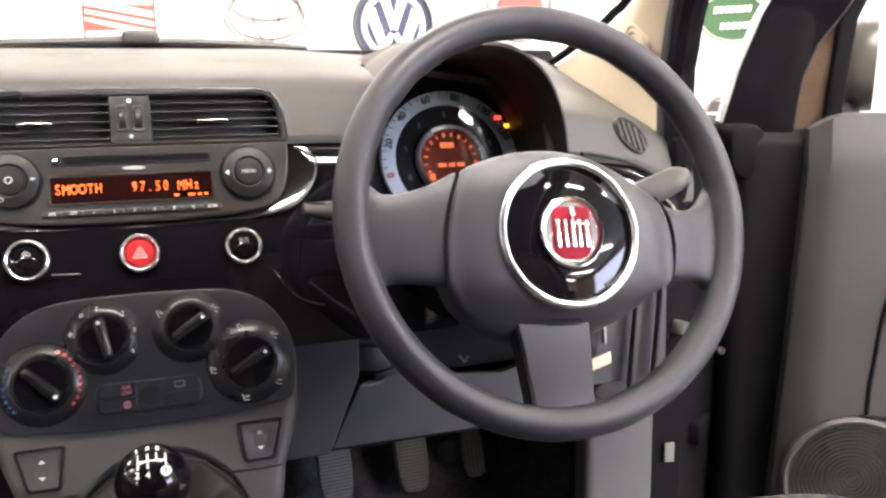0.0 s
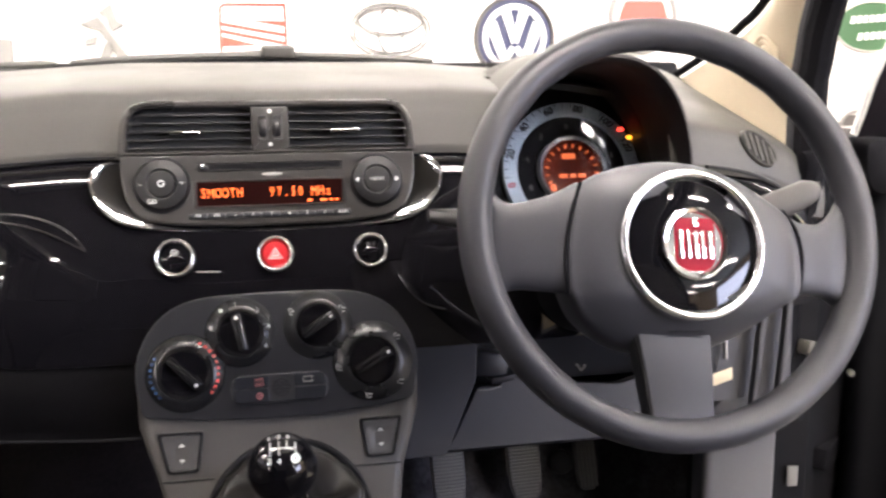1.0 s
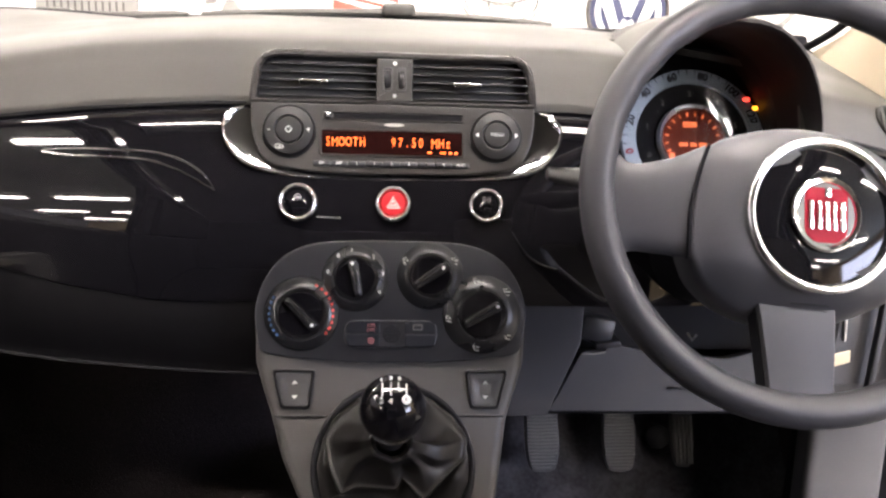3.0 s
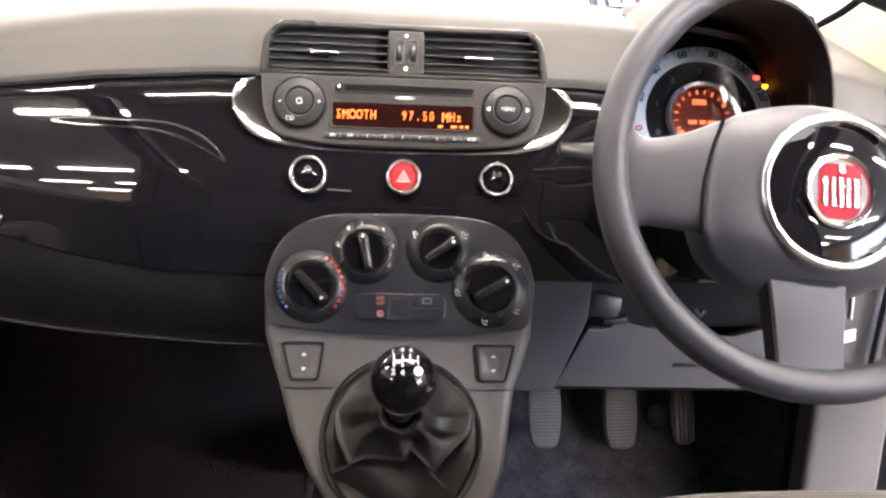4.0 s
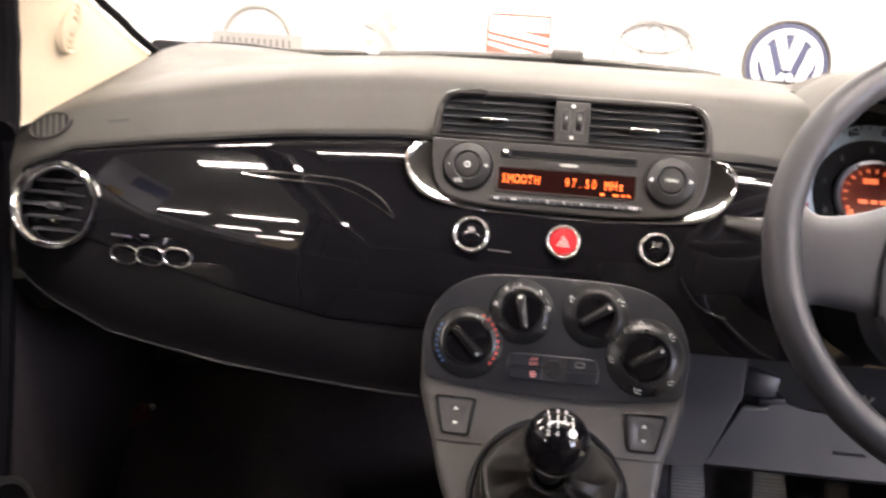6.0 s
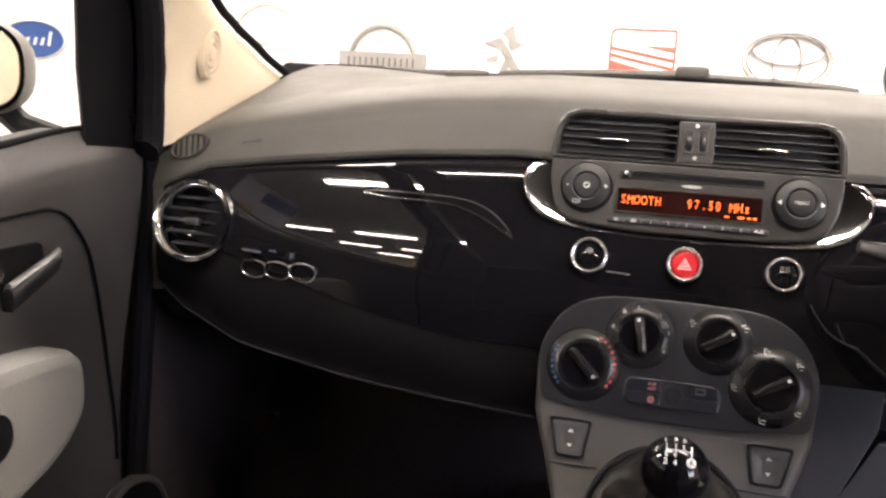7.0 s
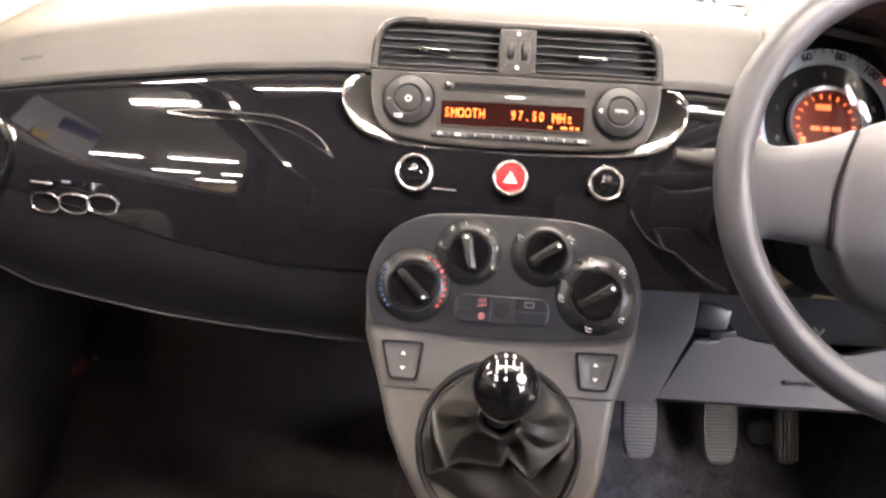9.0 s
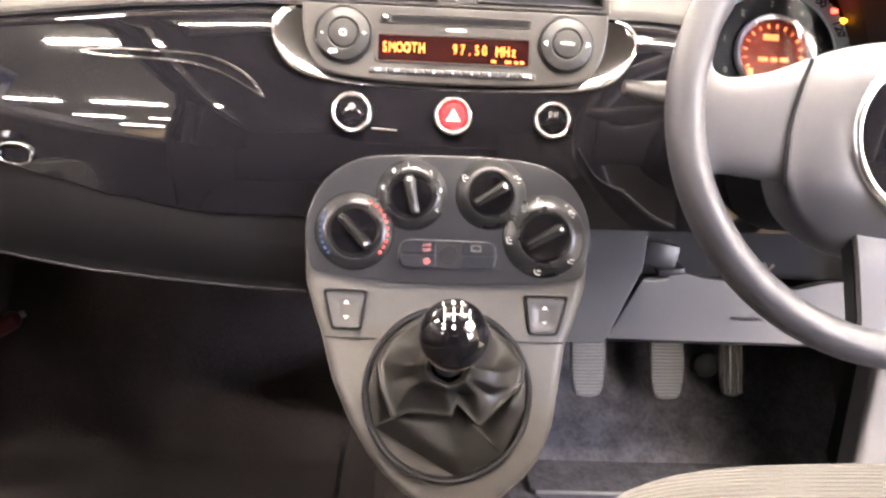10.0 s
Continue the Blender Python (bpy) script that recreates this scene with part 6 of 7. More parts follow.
# hub cover
HUB = smooth_loop([Vector(p) for p in ((-0.1085, -0.022), (-0.1095, -0.050), (-0.1075, -0.066), (-0.094, -0.087), (-0.062, -0.107), (-0.020, -0.1165), (0.020, -0.114), (0.0625, -0.096), (0.092, -0.075), (0.1085, -0.062),
                                       (0.1118, -0.031), (0.1075, -0.004), (0.096, 0.0155), (0.063, 0.0385), (0.030, 0.0525), (-0.003, 0.0575), (-0.036, 0.0555), (-0.069, 0.0470), (-0.092, 0.0345), (-0.1025, 0.0085))], 5)
def hub_drop(q):
    """How far the hub cover falls away below its chrome ring."""
    return 0.028 * max(0.0, min(1.0, (-q.y - 0.066) / 0.050)) ** 1.4


bm = bmesh.new()
rows = []
c0 = Vector((0, -0.022))
for sc, h in ((0.93, -0.045), (0.985, -0.018), (1.0, 0.002), (0.998, 0.0085), (0.985, 0.0135), (0.96, 0.0172), (0.92, 0.0205), (0.86, 0.0240), (0.79, 0.0268), (0.72, 0.0288), (0.65, 0.0300), (0.575, 0.0305)):
    row = []
    for p in HUB:
        q = c0 + (p - c0) * sc
        lift = 0.0055 * ramp(abs(q.x), 0.075, 0.108) * ramp(sc, 0.94, 0.985)
        row.append((q.x, q.y, h + lift - hub_drop(q)))
    rows.append(row)
skin(bm, rows, True, True, False)
part("hub_cover", bm, WHEEL_HUB, wheel, "soft dark grey hub cover", sharp=70)
bm = bmesh.new()
HC = Matrix.Translation((0, -0.022, 0))
lathe(bm, [(0.0672, 0.024)] + [(0.0634 + 0.0038 * math.cos(a), 0.0322 + 0.0040 * math.sin(a)) for a in [math.pi * k / 8 for k in range(9)]] + [(0.0596, 0.026)], 96, HC)
part("chrome_ring", bm, SOFT_CHROME, wheel, "broad satin chrome ring", sharp=80)
bm = bmesh.new()
lathe(bm, [(0.0598, 0.029), (0.045, 0.0318), (0.031, 0.0328), (0.0005, 0.0332)], 60, HC, False, True)
part("centre_disc", bm, GLOSS, wheel, "gloss black centre disc")
bm = bmesh.new()
lathe(bm, [(0.0305, 0.031), (0.0305, 0.0365), (0.0288, 0.0378), (0.026, 0.037), (0.0250, 0.035)], 48, HC, squash=(1, 1.06))
emblem = part("emblem_ring", bm, CHROME, wheel, "chrome emblem ring")
bm = bmesh.new()
slab(bm, [Vector((p.x, p.y * 1.06 - 0.022)) for p in circle(0.0262, 40)], 0.031, 0.0352, 0.0005)
part("emblem_back", bm, DARK_CHROME, emblem)
bm = bmesh.new()
slab(bm, rounded([(-0.0185, -0.0385), (-0.0105, -0.0465), (0.0105, -0.0465), (0.0185, -0.0385), (0.0185, -0.004), (0.0135, 0.0005), (-0.0135, 0.0005), (-0.0185, -0.004)], 0.005, 4), 0.0335, 0.0366, 0.0008)
part("emblem_shield", bm, SHIELD, emblem, "dark red shield")
for x0, x1, y0, y1 in ((-0.0160, -0.0120, -0.0355, -0.011), (-0.0085, -0.0050, -0.0355, -0.011), (-0.0020, 0.0020, -0.0355, -0.011), (0.0045, 0.0080, -0.0355, -0.011), (0.0110, 0.0155, -0.0355, -0.011), (-0.0025, 0.0025, -0.0075, 0.0)):
    bm = bmesh.new()
    box(bm, (x1 - x0, y1 - y0, 0.0016), ((x0 + x1) / 2, (y0 + y1) / 2, 0.0372), bevel=0.0004)
    part("emblem_bar", bm, SOFT_CHROME, emblem)
# airbag script on the hub, unreadable
bm = bmesh.new()
for k, h in ((0, 0.0129), (1, 0.0088)):
    box(bm, (0.034, 0.0016, 0.0008), (-0.002, -0.0965 - 0.0045 * k, h), pose(0, 0, 0, 41, 0, 0))
part("pressed_mark", bm, CHARCOAL, wheel)
# dark seams between hub and side spokes
for s in (-1, 1):
    bm = bmesh.new()
    shape = [(-0.0945, 0.0335), (-0.1035, 0.0085), (-0.1095, -0.022), (-0.1105, -0.050), (-0.1090, -0.066)] if s < 0 else [(0.0985, 0.0150), (0.1085, -0.004), (0.1128, -0.031), (0.1098, -0.062)]
    pipe(bm, smooth_loop([(x, y, 0.0180 - 0.004 * (i in (0, len(shape) - 1))) for i, (x, y) in enumerate(shape)], 5, False), 0.0019, 8)
    part("seam", bm, SEAL, wheel, "dark joint")

# ---- steering column, stalks and key ----
column = thing("steering_column", "black plastic steering column shroud behind the wheel", "steering column")
bm = bmesh.new()
rows = []
for t, a, b_, c in ((0, 0.064, 0.05, 0.058), (0.15, 0.072, 0.055, 0.07), (0.5, 0.08, 0.06, 0.09), (1.0, 0.085, 0.06, 0.1)):
    cc = Vector((0.361, -0.165 + 0.26 * t, 0.64 - 0.055 * t))
    rows.append([cc + Vector((a * math.copysign(abs(math.cos(q)) ** 0.7, math.cos(q)), 0, (b_ if math.sin(q) > 0 else c) * math.copysign(abs(math.sin(q)) ** 0.7, math.sin(q)))) for q in [2 * math.pi * i / 28 for i in range(28)]])
skin(bm, rows, True, True, True)
part("shroud", bm, DARK, column, sharp=50)
bm = bmesh.new()
pipe(bm, [(0.307, -0.08, 0.504), (0.311, -0.085, 0.498), (0.316, -0.082, 0.503)], 0.0014, 8)
part("clip", bm, SIGN_SILVER, column, "small bright clip")
bm = bmesh.new()
pipe(bm, [(0.415, -0.015, 0.565), (0.455, -0.025, 0.545), (0.487, -0.030, 0.524)], [0.020, 0.017, 0.014], 16)
part("ignition_barrel", bm, DARK, column, "black ignition barrel")
def stalk(path, radii, label, mat_=None):
    t = thing("column_stalk", label, "control stalk", group="column stalks")
    b = bmesh.new()
    pipe(b, smooth_loop(path, 5, False), [table(i, [(k * 5, r) for k, r in enumerate(radii)]) for i in range(5 * (len(path) - 1) + 1)], 14, flat=0.75)
    part("arm", b, mat_ or STALK, t)
    p, q = Vector(path[-1]), Vector(path[-2])
    for k in range(-2, 3):
        b = bmesh.new()
        up = Vector((0, -0.55, 0.0)) * radii[-1] * 1.4 + Vector((0, -0.4 * abs(k) * -0.004, 0.0034 * k))
        pipe(b, [q.lerp(p, 0.25) + up, q.lerp(p, 0.6) + up, p + up * 0.9], 0.0009, 6)
        part("grip_ridge", b, mat_ or STALK, t)
    return t
stalk([(0.30, -0.05, 0.655), (0.24, -0.055, 0.664), (0.19, -0.062, 0.661), (0.152, -0.068, 0.666)], [0.009, 0.011, 0.0125, 0.006], "dark grey indicator stalk beside the wheel")
# lighter plastic than the other stalk stands in for light from the right
stalk([(0.42, -0.05, 0.645), (0.50, -0.055, 0.653), (0.545, -0.06, 0.664), (0.572, -0.064, 0.676), (0.585, -0.065, 0.681)], [0.009, 0.013, 0.0165, 0.015, 0.007], "wiper stalk beside the wheel, side light put into its lighter grey", CONSOLE)
key = thing("ignition_key", "silver ignition key with a small card tag hanging by the column", "key")
bm = bmesh.new()
box(bm, (0.004, 0.006, 0.036), (0.5, -0.04, 0.50), pose(0, 0, 0, 4, -6, 0), bevel=0.001)
part("blade", bm, SATIN, key)
bm = bmesh.new()
box(bm, (0.024, 0.012, 0.056), (0.4865, -0.030, 0.494), pose(0, 0, 0, 0, 5, 0), bevel=0.004)
part("head", bm, CHARCOAL, key)
bm = bmesh.new()
box(bm, (0.028, 0.002, 0.016), (0.497, -0.043, 0.462), pose(0, 0, 0, 10, -12, 8), bevel=0.0008)
part("card", bm, TAG, key, "cream card tag")


# ---- pedals ----
def pedal(x, z0, z1, w, y, label, ribs_vertical=False, tilt=0.0):
    m = axes((x, y, (z0 + z1) / 2), (1, 0, 0.04), (-0.04, 0.34, 1), (0, -1, 0.34))
    t = thing("pedal", label, "pedal", m, group="foot pedals")
    L = (z1 - z0) / 2 * 1.06
    loop = smooth_loop([(-w * 0.50, -L), (w * 0.50, -L), (w * 0.86, -L * 0.74), (w * 1.0, -L * 0.1), (w * 0.96, L * 0.6), (w * 0.74, L * 0.97), (-w * 0.74, L * 0.97), (-w * 0.96, L * 0.6), (-w * 1.0, -L * 0.1), (-w * 0.86, -L * 0.74)], 4)
    b = bmesh.new()
    slab(b, loop, -0.012, 0.0, 0.003)
    part("pad", b, PEDAL, t)
    n = 19 if not ribs_vertical else 5
    for k in range(n):
        b = bmesh.new()
        if ribs_vertical:
            box(b, (w * 0.18, L * 1.7, 0.005), (lerp(-w * 0.72, w * 0.72, k / (n - 1)), -0.002, 0.0015), bevel=0.001)
        else:
            yy = lerp(-L * 0.9, L * 0.9, k / (n - 1))
            ww = w * (0.9 if abs(yy) < L * 0.6 else 0.72 if abs(yy) < L * 0.8 else 0.5)
            box(b, (2 * ww, L * 0.052, 0.004), (0, yy, 0.0012), bevel=0.0008)
        part("rib", b, RUBBER, t)
    b = bmesh.new()
    pipe(b, [(0, L * 0.3, -0.012), (0, L * 0.9, -0.03), (0, L * 1.5, -0.03), (0, L * 3.5, 0.02)], 0.007, 8)
    part("arm", b, BLACK, t)
    return t
pedal(0.2555, 0.122, 0.226, 0.0275, 0.36, "grey ribbed rubber clutch pedal")
pedal(0.384, 0.121, 0.223, 0.0275, 0.36, "grey ribbed rubber brake pedal")
pedal(0.4915, 0.127, 0.212, 0.0188, 0.36, "narrow grey ribbed accelerator pedal", True)
bm = bmesh.new()
lathe(bm, [(0.021, 0.0), (0.020, 0.012), (0.015, 0.016), (0.0005, 0.017)], 24, axes((0.447, 0.37, 0.17), (1, 0, 0), (0, 0.34, 1), (0, -1, 0.34)), True, True)
solo("footwell_stop", bm, DARK, "round dark rubber stop between the pedals", "pedal stop")
# mat edge on the footwell carpet
bm = bmesh.new()
slab(bm, rounded([(0.16, 0.245), (0.60, 0.245), (0.60, 0.52), (0.16, 0.52)], 0.02, 4), 0.0, 0.009, 0.004)
solo("floor_mat", bm, CARPET, "dark grey carpet mat lying in the driver's footwell", "floor mat")
bm = bmesh.new()
pipe(bm, [(lerp(0.17, 0.59, i / 10), 0.245, 0.008) for i in range(11)], 0.003, 6)
solo("mat_hem", bm, RUBBER, "pale stitched hem of the floor mat", "floor mat")

# ---- driver's seat cushion ----
seat = thing("driver_seat", "beige-grey ribbed fabric driver's seat cushion", "car seat")
bm = bmesh.new()
def cushion(u, v):
    x = lerp(-0.28, 0.28, u)
    e = abs(x) / 0.28
    y = -0.262 - 0.045 * e ** 4 - 0.55 * v
    z = 0.420 + 0.012 * (1 - e ** 2) - 0.075 * (1 - min(1, v * 8)) ** 2 - 0.045 * e ** 8 - 0.02 * v
    return (0.362 + x * 1.05, y, z + 0.006)
sheet(bm, cushion, 30, 30, 0.12, (0, 0, -1))
part("cushion", bm, FABRIC, seat)
bm = bmesh.new()
box(bm, (0.46, 0.5, 0.2), (0.368, -0.62, 0.14), bevel=0.02)
part("seat_base", bm, DARK, seat)
bm = bmesh.new()
box(bm, (0.47, 0.11, 0.56), (0.385, -0.90, 0.67), pose(0, 0, 0, 16, 0, 0), bevel=0.045, segments=4)
part("backrest", bm, FABRIC, seat)

# added dark sheet: the shade on the passenger's footwell carpet, put into its colour
bm = bmesh.new()
sheet(bm, lambda u, v: (lerp(-0.70, -0.135, u), lerp(-0.35, 0.52, v), 0.008 + (0.30 * max(0.0, (lerp(-0.35, 0.52, v) - 0.32) / 0.24) ** 1.2)), 6, 40, 0.006, (0, 0, -1))
solo("footwell_shade", bm, SHADE_CARPET, "dark carpet sheet standing in for the shade in the passenger's footwell", "floor mat")

# ---- passenger's door, closed ----
pdoor = thing("passenger_door", "closed grey passenger door with a pale fabric armrest pad", "car door")
bm = bmesh.new()
SHOULDER = [(-1.05, 0.645), (-0.20, 0.656), (-0.08, 0.6705), (0.03, 0.679), (0.075, 0.681), (0.09, 0.670)]
BELT = [(-1.05, 0.69), (-0.168, 0.6957), (-0.126, 0.7018), (-0.08, 0.7091), (-0.03, 0.7155), (0.03, 0.7130), (0.074, 0.7050), (0.10, 0.695)]
def panel_pt(u, v):
    edge = lerp(0.036, 0.086, ramp(v, 0.35, 0.8))
    y = lerp(edge, -1.05, u)
    zs, zb = table(y, SHOULDER), table(y, BELT)
    front = ramp(y, edge - 0.016, edge + 0.002)
    if v < 0.8:
        z = lerp(0.06, zs, v / 0.8)
        x = -0.699 - 0.004 * math.sin(math.pi * v / 0.8)
    else:
        k = (v - 0.8) / 0.2
        z = lerp(zs, zb, k ** 0.8) - 0.012 * front * k
        x = -0.699 - 0.028 * k ** 1.3
    return (x - 0.022 * front ** 2, y, z)
sheet(bm, lambda u, v: panel_pt(u ** 2.2, v), 60, 36, 0.05, (-1, 0, 0))
part("door_panel", bm, DOOR, pdoor)
bm = bmesh.new()
pipe(bm, [(-0.731, y, table(y, BELT) + 0.002) for y in [lerp(-0.01, -1.05, i / 20) for i in range(21)]], 0.005, 8)
part("belt_rubber", bm, SEAL, pdoor, "black window rubber")
# moulded line round the pull
PX = axes((-0.692, 0.0, 0), (0, -1, 0), (0, 0, 1), (1, 0, 0))
bm = bmesh.new()
pipe(bm, smooth_loop([(-0.698, y, z) for y, z in ((-0.32, 0.622), (-0.206, 0.6274), (-0.148, 0.6305), (-0.112, 0.6305), (-0.083, 0.6213), (-0.063, 0.6018), (-0.042, 0.571), (-0.0265, 0.5177), (-0.0136, 0.4554), (0.0067, 0.34), (0.012, 0.28))], 6, False), 0.0020, 8)
part("moulded_line", bm, SEAL, pdoor)
bm = bmesh.new()
slab(bm, rounded([(0.128, 0.562), (0.30, 0.555), (0.30, 0.60), (0.132, 0.598)], 0.008, 5), -0.004, 0.001, 0.001, PX)
part("handle_recess", bm, SEAL, pdoor)
bm = bmesh.new()
rows = []
for t in range(9):
    k = t / 8
    y, z = lerp(-0.214, -0.124, k), lerp(0.552, 0.5765, k)
    x = -0.668 - 0.012 * k
    hh = lerp(0.0125, 0.0095, k)
    rows.append([(x + dx, y, z + dz) for dx, dz in ((0, hh), (0.006, hh * 0.8), (0.008, 0), (0.005, -hh), (-0.006, -hh), (-0.008, 0), (-0.005, hh * 0.9))])
skin(bm, rows, True, True, True)
part("pull_handle", bm, BLACK, pdoor, "black pull handle", sharp=60)
bm = bmesh.new()
pipe(bm, [(lerp(-0.666, -0.678, k / 8), lerp(-0.214, -0.1225, k / 8), lerp(0.5655, 0.5865, k / 8)) for k in range(9)], 0.0046, 8)
part("handle_chrome", bm, SOFT_CHROME, pdoor, "chrome upper edge of the pull")
bm = bmesh.new()
lathe(bm, [(0.030, -0.006), (0.030, 0.012), (0.026, 0.018), (0.012, 0.021), (0.0005, 0.0215)], 32, PX @ Matrix.Translation((0.236, 0.578, 0)), True, True)
part("lock_dial", bm, CHROME, pdoor, "round chrome lock dial")
bm = bmesh.new()
slab(bm, smooth_loop([(0.097, 0.40), (0.099, 0.4485), (0.112, 0.468), (0.1337, 0.4757), (0.188, 0.482), (0.2525, 0.4834), (0.45, 0.48), (0.45, 0.27), (0.30, 0.30), (0.20, 0.3315), (0.156, 0.3456), (0.12, 0.368)][::-1], 6), -0.012, 0.032, 0.016, PX)
part("armrest_pad", bm, PAD, pdoor, "pale grey fabric pad")
bm = bmesh.new()
slab(bm, smooth_loop([(0.222, 0.41), (0.228, 0.432), (0.25, 0.44), (0.33, 0.44), (0.33, 0.385), (0.25, 0.388), (0.23, 0.395)][::-1], 5), 0.02, 0.034, 0.001, PX)
part("grip_hollow", bm, BLACK, pdoor, "dark grip hollow in the pad")
bm = bmesh.new()
frame_slab(bm, circle(0.092, 48, -0.03, 0.15), circle(0.082, 48, -0.03, 0.15), -0.01, 0.006, 0.003, PX)
part("speaker_ring", bm, DOOR, pdoor)
bm = bmesh.new()
slab(bm, circle(0.083, 40, -0.03, 0.15), -0.01, 0.003, 0.001, PX)
part("speaker_grille", bm, SEAL, pdoor)
# window frame of that door
bm = bmesh.new()
rows = []
for (y0, y1, z) in ((0.13, -0.045, 0.685), (0.13, -0.05, 0.72), (0.13, -0.06, 0.79), (0.12, -0.067, 0.84), (0.09, -0.077, 0.9), (0.03, -0.107, 1.0), (-0.06, -0.167, 1.12), (-0.10, -0.2, 1.17)):
    x = -(lean_in(z) + 0.047)
    rows.append([(x + 0.01, y0, z), (x + 0.014, lerp(y0, y1, 0.4), z), (x + 0.008, y1 + 0.02, z), (x - 0.004, y1 + 0.03, z), (x - 0.05, y1 + 0.10, z), (x - 0.05, y0 + 0.03, z)])
skin(bm, rows, True, True, True)
part("window_frame", bm, SEAL, pdoor, "black window frame")
bm = bmesh.new()
pipe(bm, [(-0.655, -0.18, 1.165), (-0.65, -0.5, 1.19), (-0.655, -0.9, 1.17), (-0.69, -1.05, 1.05), (-0.71, -1.07, 0.72)], 0.022, 8)
part("window_frame", bm, SEAL, pdoor, "black window frame")


def door_mirror(m, label, arm):
    t = thing("door_mirror", label, "door mirror", m, group="door mirrors")
    b = bmesh.new()
    rr = []
    for h, k in ((0.0, 1.0), (0.03, 1.02), (0.06, 0.92), (0.085, 0.72), (0.10, 0.4), (0.104, 0.1)):
        rr.append([(0.085 * k * math.copysign(abs(math.cos(q)) ** 0.75, math.cos(q)), -h, 0.062 * k * math.copysign(abs(math.sin(q)) ** 0.75, math.sin(q))) for q in [2 * math.pi * i / 32 for i in range(32)]])
    rr = [[(x, -y, z) for x, y, z in r] for r in rr]
    skin(b, rr, True, False, True)
    part("housing", b, HOUSING, t, "grey satin housing")
    b = bmesh.new()
    slab(b, [Vector((0.079 * math.copysign(abs(math.cos(q)) ** 0.75, math.cos(q)), 0.057 * math.copysign(abs(math.sin(q)) ** 0.75, math.sin(q)))) for q in [2 * math.pi * i / 32 for i in range(32)]], -0.006, -0.002, 0.001, axes((0, 0, 0), (1, 0, 0), (0, 0, 1), (0, -1, 0)))
    part("mirror_glass", b, MIRROR, t, "silvered mirror glass")
    b = bmesh.new()
    pipe(b, arm, 0.018, 10)
    part("arm", b, BLACK, t)
    return t
door_mirror(pose(-0.912, -0.010, 0.785, 0, 0, 19), "grey door mirror outside the passenger's window", [(0.03, 0.05, -0.045), (0.06, 0.055, -0.075), (0.12, 0.06, -0.095)])

# ---- driver's door, standing open ----
OPEN = radians(62)
DD, DN = Vector((math.sin(OPEN), -math.cos(OPEN), 0)), Vector((-math.cos(OPEN), -math.sin(OPEN), 0))
DR = axes((0.80, 0.17, 0), DD, -DN, (0, 0, 1))
ddoor = thing("driver_door", "wide open black driver's door with a grey inner panel", "car door", DR)
bm = bmesh.new()
box(bm, (1.08, 0.10, 0.62), (0.56, 0.0, 0.40), bevel=0.025, segments=3)
part("door_shell", bm, DARK, ddoor, "black door shell")
bm = bmesh.new()
def dpanel(u, v):
    s = lerp(0.108, 1.06, u)
    z = lerp(0.10, 0.737 - 0.030 * (1 - ramp(s, 0.088, 0.15)), v)
    s2 = s - 0.02 * (1 - v) * (1 - u)
    y = -0.075 - 0.03 * ramp(v, 0.0, 0.08) * (1 - 0.6 * ramp(v, 0.9, 1.0)) - 0.006 * math.sin(math.pi * v) + 0.02 * (1 - ramp(u, 0, 0.03))
    return (s2, y, z)
sheet(bm, dpanel, 40, 24, 0.03, (0, 1, 0))
part("door_panel", bm, DOOR, ddoor, "grey moulded inner panel")
DM = axes((0, -0.1105, 0), (1, 0, 0), (0, 0, 1), (0, -1, 0))
bm = bmesh.new()
frame_slab(bm, circle(0.096, 56, 0.192, 0.226), circle(0.086, 56, 0.192, 0.226), -0.004, 0.010, 0.004, DM)
part("speaker_ring", bm, DOOR, ddoor, "raised speaker ring")
bm = bmesh.new()
slab(bm, circle(0.087, 48, 0.192, 0.226), -0.004, 0.001, 0.0005, DM)
spk = part("speaker_grille", bm, CHARCOAL, ddoor, "dark speaker grille")
for k in range(1, 15):
    bm = bmesh.new()
    lathe(bm, [(k * 0.0059 - 0.0012, 0.0), (k * 0.0059 - 0.0006, 0.0028), (k * 0.0059 + 0.0006, 0.0028), (k * 0.0059 + 0.0012, 0.0)], 40, DM @ Matrix.Translation((0.192, 0.226, 0)))
    part("grille_ring", bm, RADIO, spk)
bm = bmesh.new()
pipe(bm, smooth_loop([(0.5, -0.112, 0.322), (0.22, -0.112, 0.322), (0.205, -0.112, 0.330), (0.206, -0.112, 0.40), (0.218, -0.113, 0.50), (0.26, -0.113, 0.56), (0.4, -0.113, 0.58)], 6, False), 0.0028, 8)
part("moulded_line", bm, DARK, ddoor)
# front sail, quarter glass, channel and window frame
DP = axes((0, 0.0, 0), (1, 0, 0), (0, 0, 1), (0, -1, 0))
bm = bmesh.new()
slab(bm, [(-0.008, 0.69), (0.094, 0.69), (0.098, 0.735), (0.104, 0.783), (0.119, 0.826), (0.146, 0.862), (0.190, 0.935), (0.245, 1.04), (0.28, 1.11), (0.24, 1.15), (0.16, 1.06), (0.090, 0.96), (0.042, 0.868), (0.016, 0.794)], -0.03, 0.034, 0.0025, DP)
part("window_frame", bm, BODY, ddoor, "gloss black door window frame")
# pane carries the brown reflection as its own colour
bm = bmesh.new()
slab(bm, [(0.090, 0.70), (0.140, 0.70), (0.141, 0.76), (0.146, 0.87), (0.119, 0.826), (0.102, 0.783), (0.094, 0.735)], -0.004, 0.012, 0.002, DP)
part("quarter_pane", bm, BROWN_REFLECTION, ddoor, "glossy quarter pane with a brownish reflection put into its colour")
bm = bmesh.new()
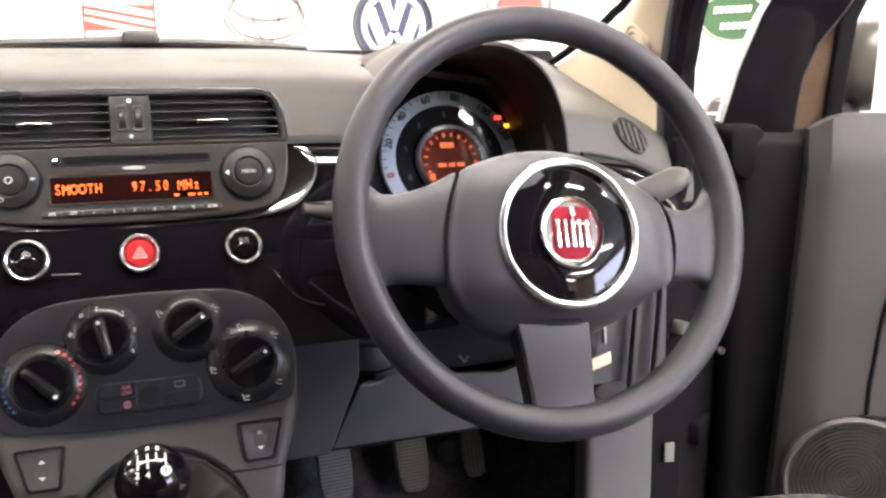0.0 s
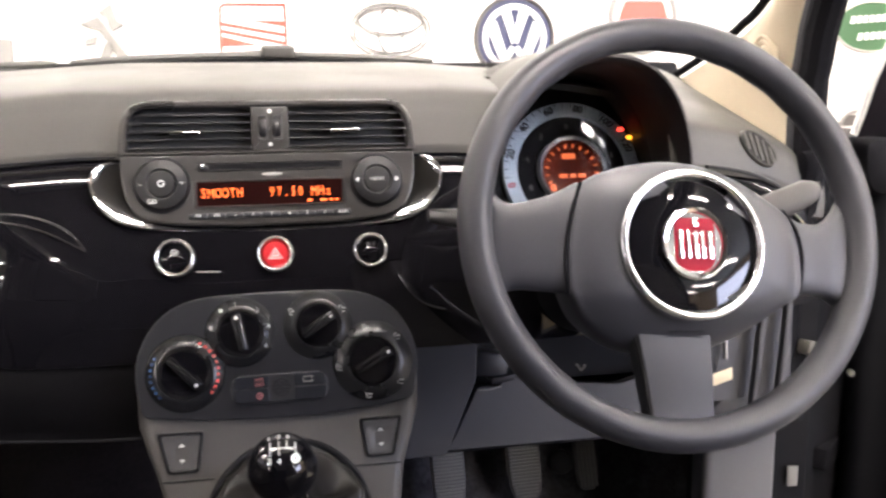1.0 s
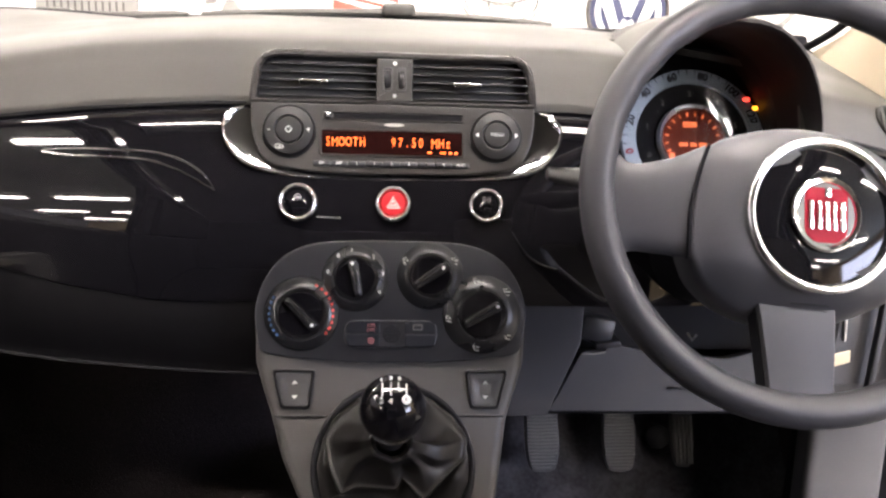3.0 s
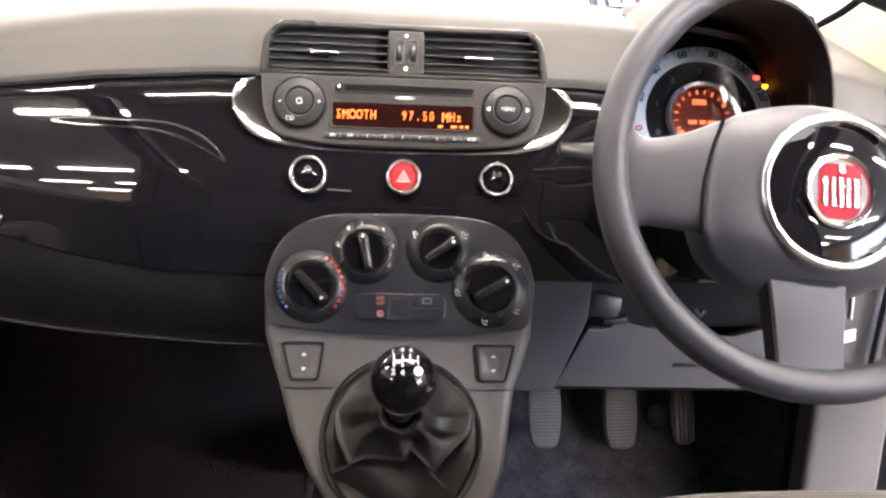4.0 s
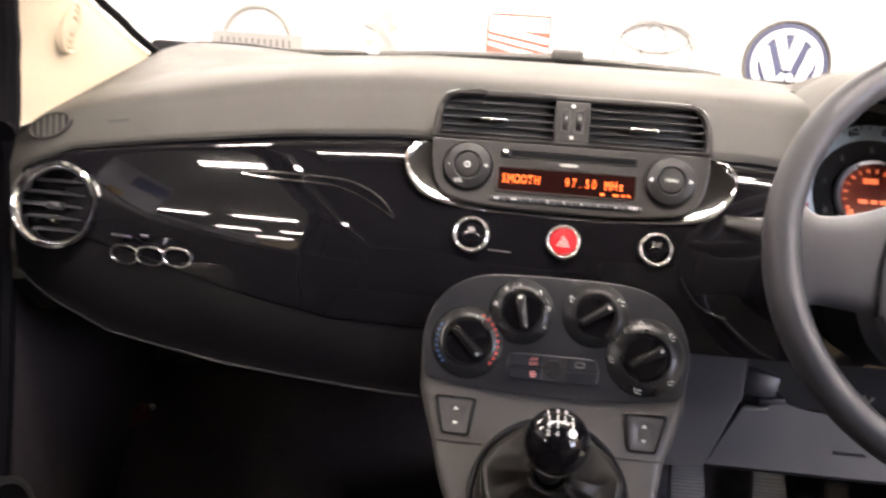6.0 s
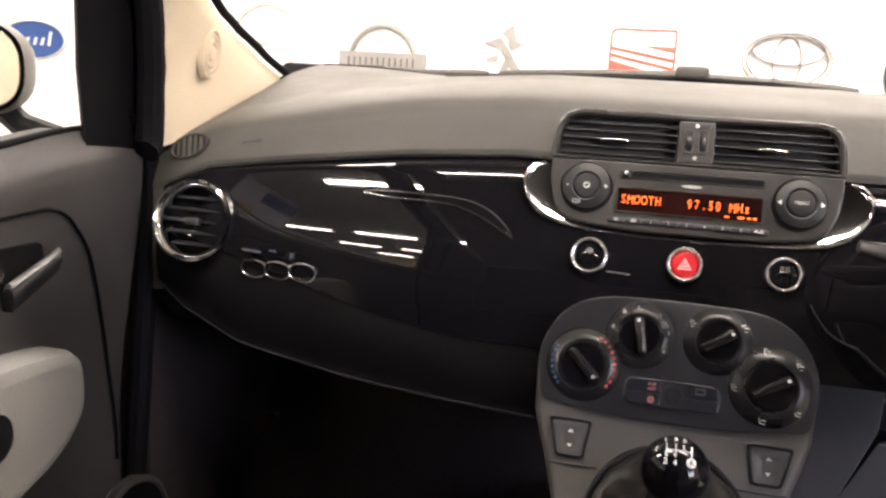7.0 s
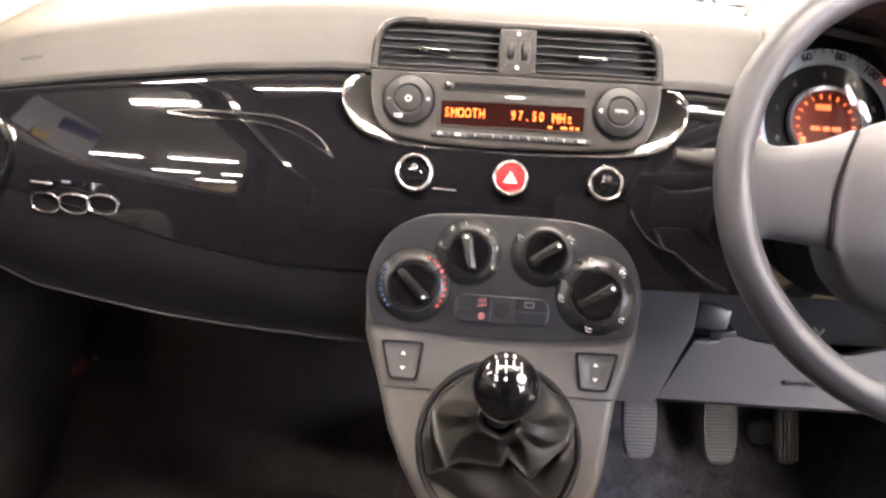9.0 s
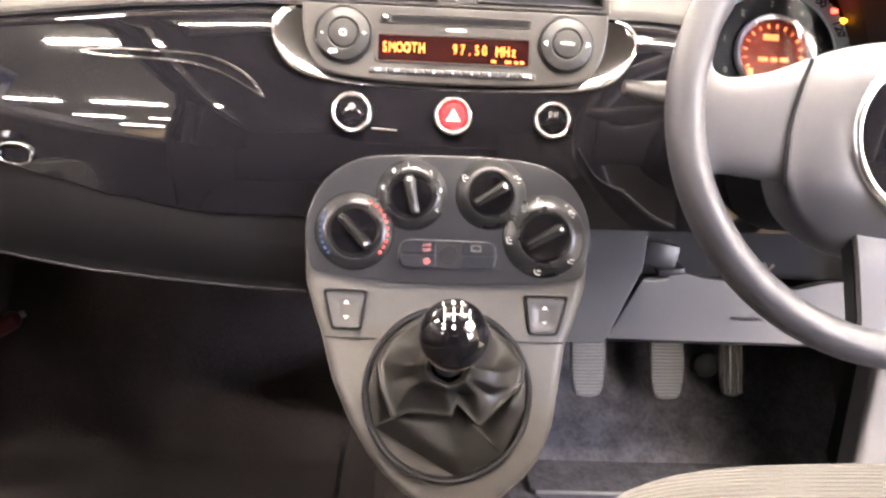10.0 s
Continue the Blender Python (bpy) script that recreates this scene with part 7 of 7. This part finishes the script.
slab(bm, [(0.137, 0.70), (0.160, 0.70), (0.162, 0.76), (0.170, 0.86), (0.205, 0.95), (0.27, 1.06), (0.255, 1.075), (0.185, 0.96), (0.146, 0.86), (0.139, 0.76)], -0.01, 0.026, 0.006, DP)
part("window_channel", bm, SEAL, ddoor, "black rubber window channel")
bm = bmesh.new()
pipe(bm, [(0.25, 0, 1.14), (0.5, 0, 1.19), (0.8, 0, 1.17), (1.0, 0, 1.05), (1.06, 0, 0.72)], 0.022, 8)
part("window_frame", bm, BODY, ddoor, "black door window frame")
# mirror outside the driver's door
m2 = DR @ Matrix.Translation((0.240, 0.115, 0.80)) @ pose(0, 0, 0, 0, 0, 74) @ Matrix.Diagonal((1.0, 0.7, 1.12, 1))
door_mirror(m2, "grey door mirror outside the open driver's door", [(-0.03, 0.05, -0.045), (-0.06, 0.035, -0.075), (-0.115, 0.02, -0.09)])
# body post and hinges
bm = bmesh.new()
rows = [[(x, 0.132, z), (x, 0.35, z), (0.90, 0.35, z), (0.90, 0.24, z), (0.80, 0.15, z), (0.73, 0.118, z)] for z, x in ((0.0, 0.670), (0.2, 0.670), (0.42, 0.670), (0.5, 0.692), (0.69, 0.692), (0.72, 0.692))]
skin(bm, rows, True, True, True)
post = solo("door_post", bm, DARK, "black painted door post with seal and hinges", "door post", kind="structure")
for z in (0.26, 0.53):
    bm = bmesh.new()
    box(bm, (0.07, 0.03, 0.035), (0.775, 0.145, z), pose(0, 0, 0, 0, 0, 40), bevel=0.005)
    part("hinge", bm, SEAL, post)
bm = bmesh.new()
lathe(bm, [(0.006, -0.004), (0.006, 0.002), (0.004, 0.004), (0.0005, 0.0042)], 12, axes((0.797, 0.128, 0.384), (1, 0, 0), (0, 0, 1), (0, -1, 0)), True, True)
part("bolt", bm, HOUSING, post, "bright hinge bolt")
bm = bmesh.new()
skin(bm, [[(0.810 + (0.034 + dx) * math.copysign(abs(math.cos(q)) ** 0.6, math.cos(q)) - 0.010 * math.sin(q), y, 0.680 + (0.040 + dx) * math.copysign(abs(math.sin(q)) ** 0.6, math.sin(q))) for q in [2 * math.pi * i / 28 for i in range(28)]] for y, dx in ((0.16, 0.0), (0.118, 0.0), (0.110, -0.004), (0.106, -0.012))], True, True, True)
part("hinge_cover", bm, SEAL, post, "rounded dark plastic cover")
bm = bmesh.new()
box(bm, (0.03, 0.02, 0.02), (0.7125, 0.110, 0.434), pose(0, 0, 0, 0, 20, 30), bevel=0.004)
solo("door_switch", bm, HOUSING, "small pale courtesy-light switch on the door post", "switch")
bm = bmesh.new()
box(bm, (0.015, 0.004, 0.03), (0.7100, 0.119, 0.239), pose(0, 0, 0, 0, 0, -8), bevel=0.001)
solo("label_sticker", bm, SIGN_SILVER, "small pale paper sticker on the door post", "sticker")

# small red container lying in the passenger's footwell
can = thing("red_container", "small dark red container with a pale cap on the footwell carpet", "container", pose(-0.70, 0.45, 0.165, 0, 65, 30))
bm = bmesh.new()
lathe(bm, [(0.014, -0.03), (0.016, -0.027), (0.016, 0.02), (0.007, 0.03)], 20, None, True, True)
part("body", bm, MAROON, can)
bm = bmesh.new()
lathe(bm, [(0.006, 0.030), (0.006, 0.037), (0.004, 0.038)], 16, None, True, True)
part("cap", bm, SIGN_SILVER, can)
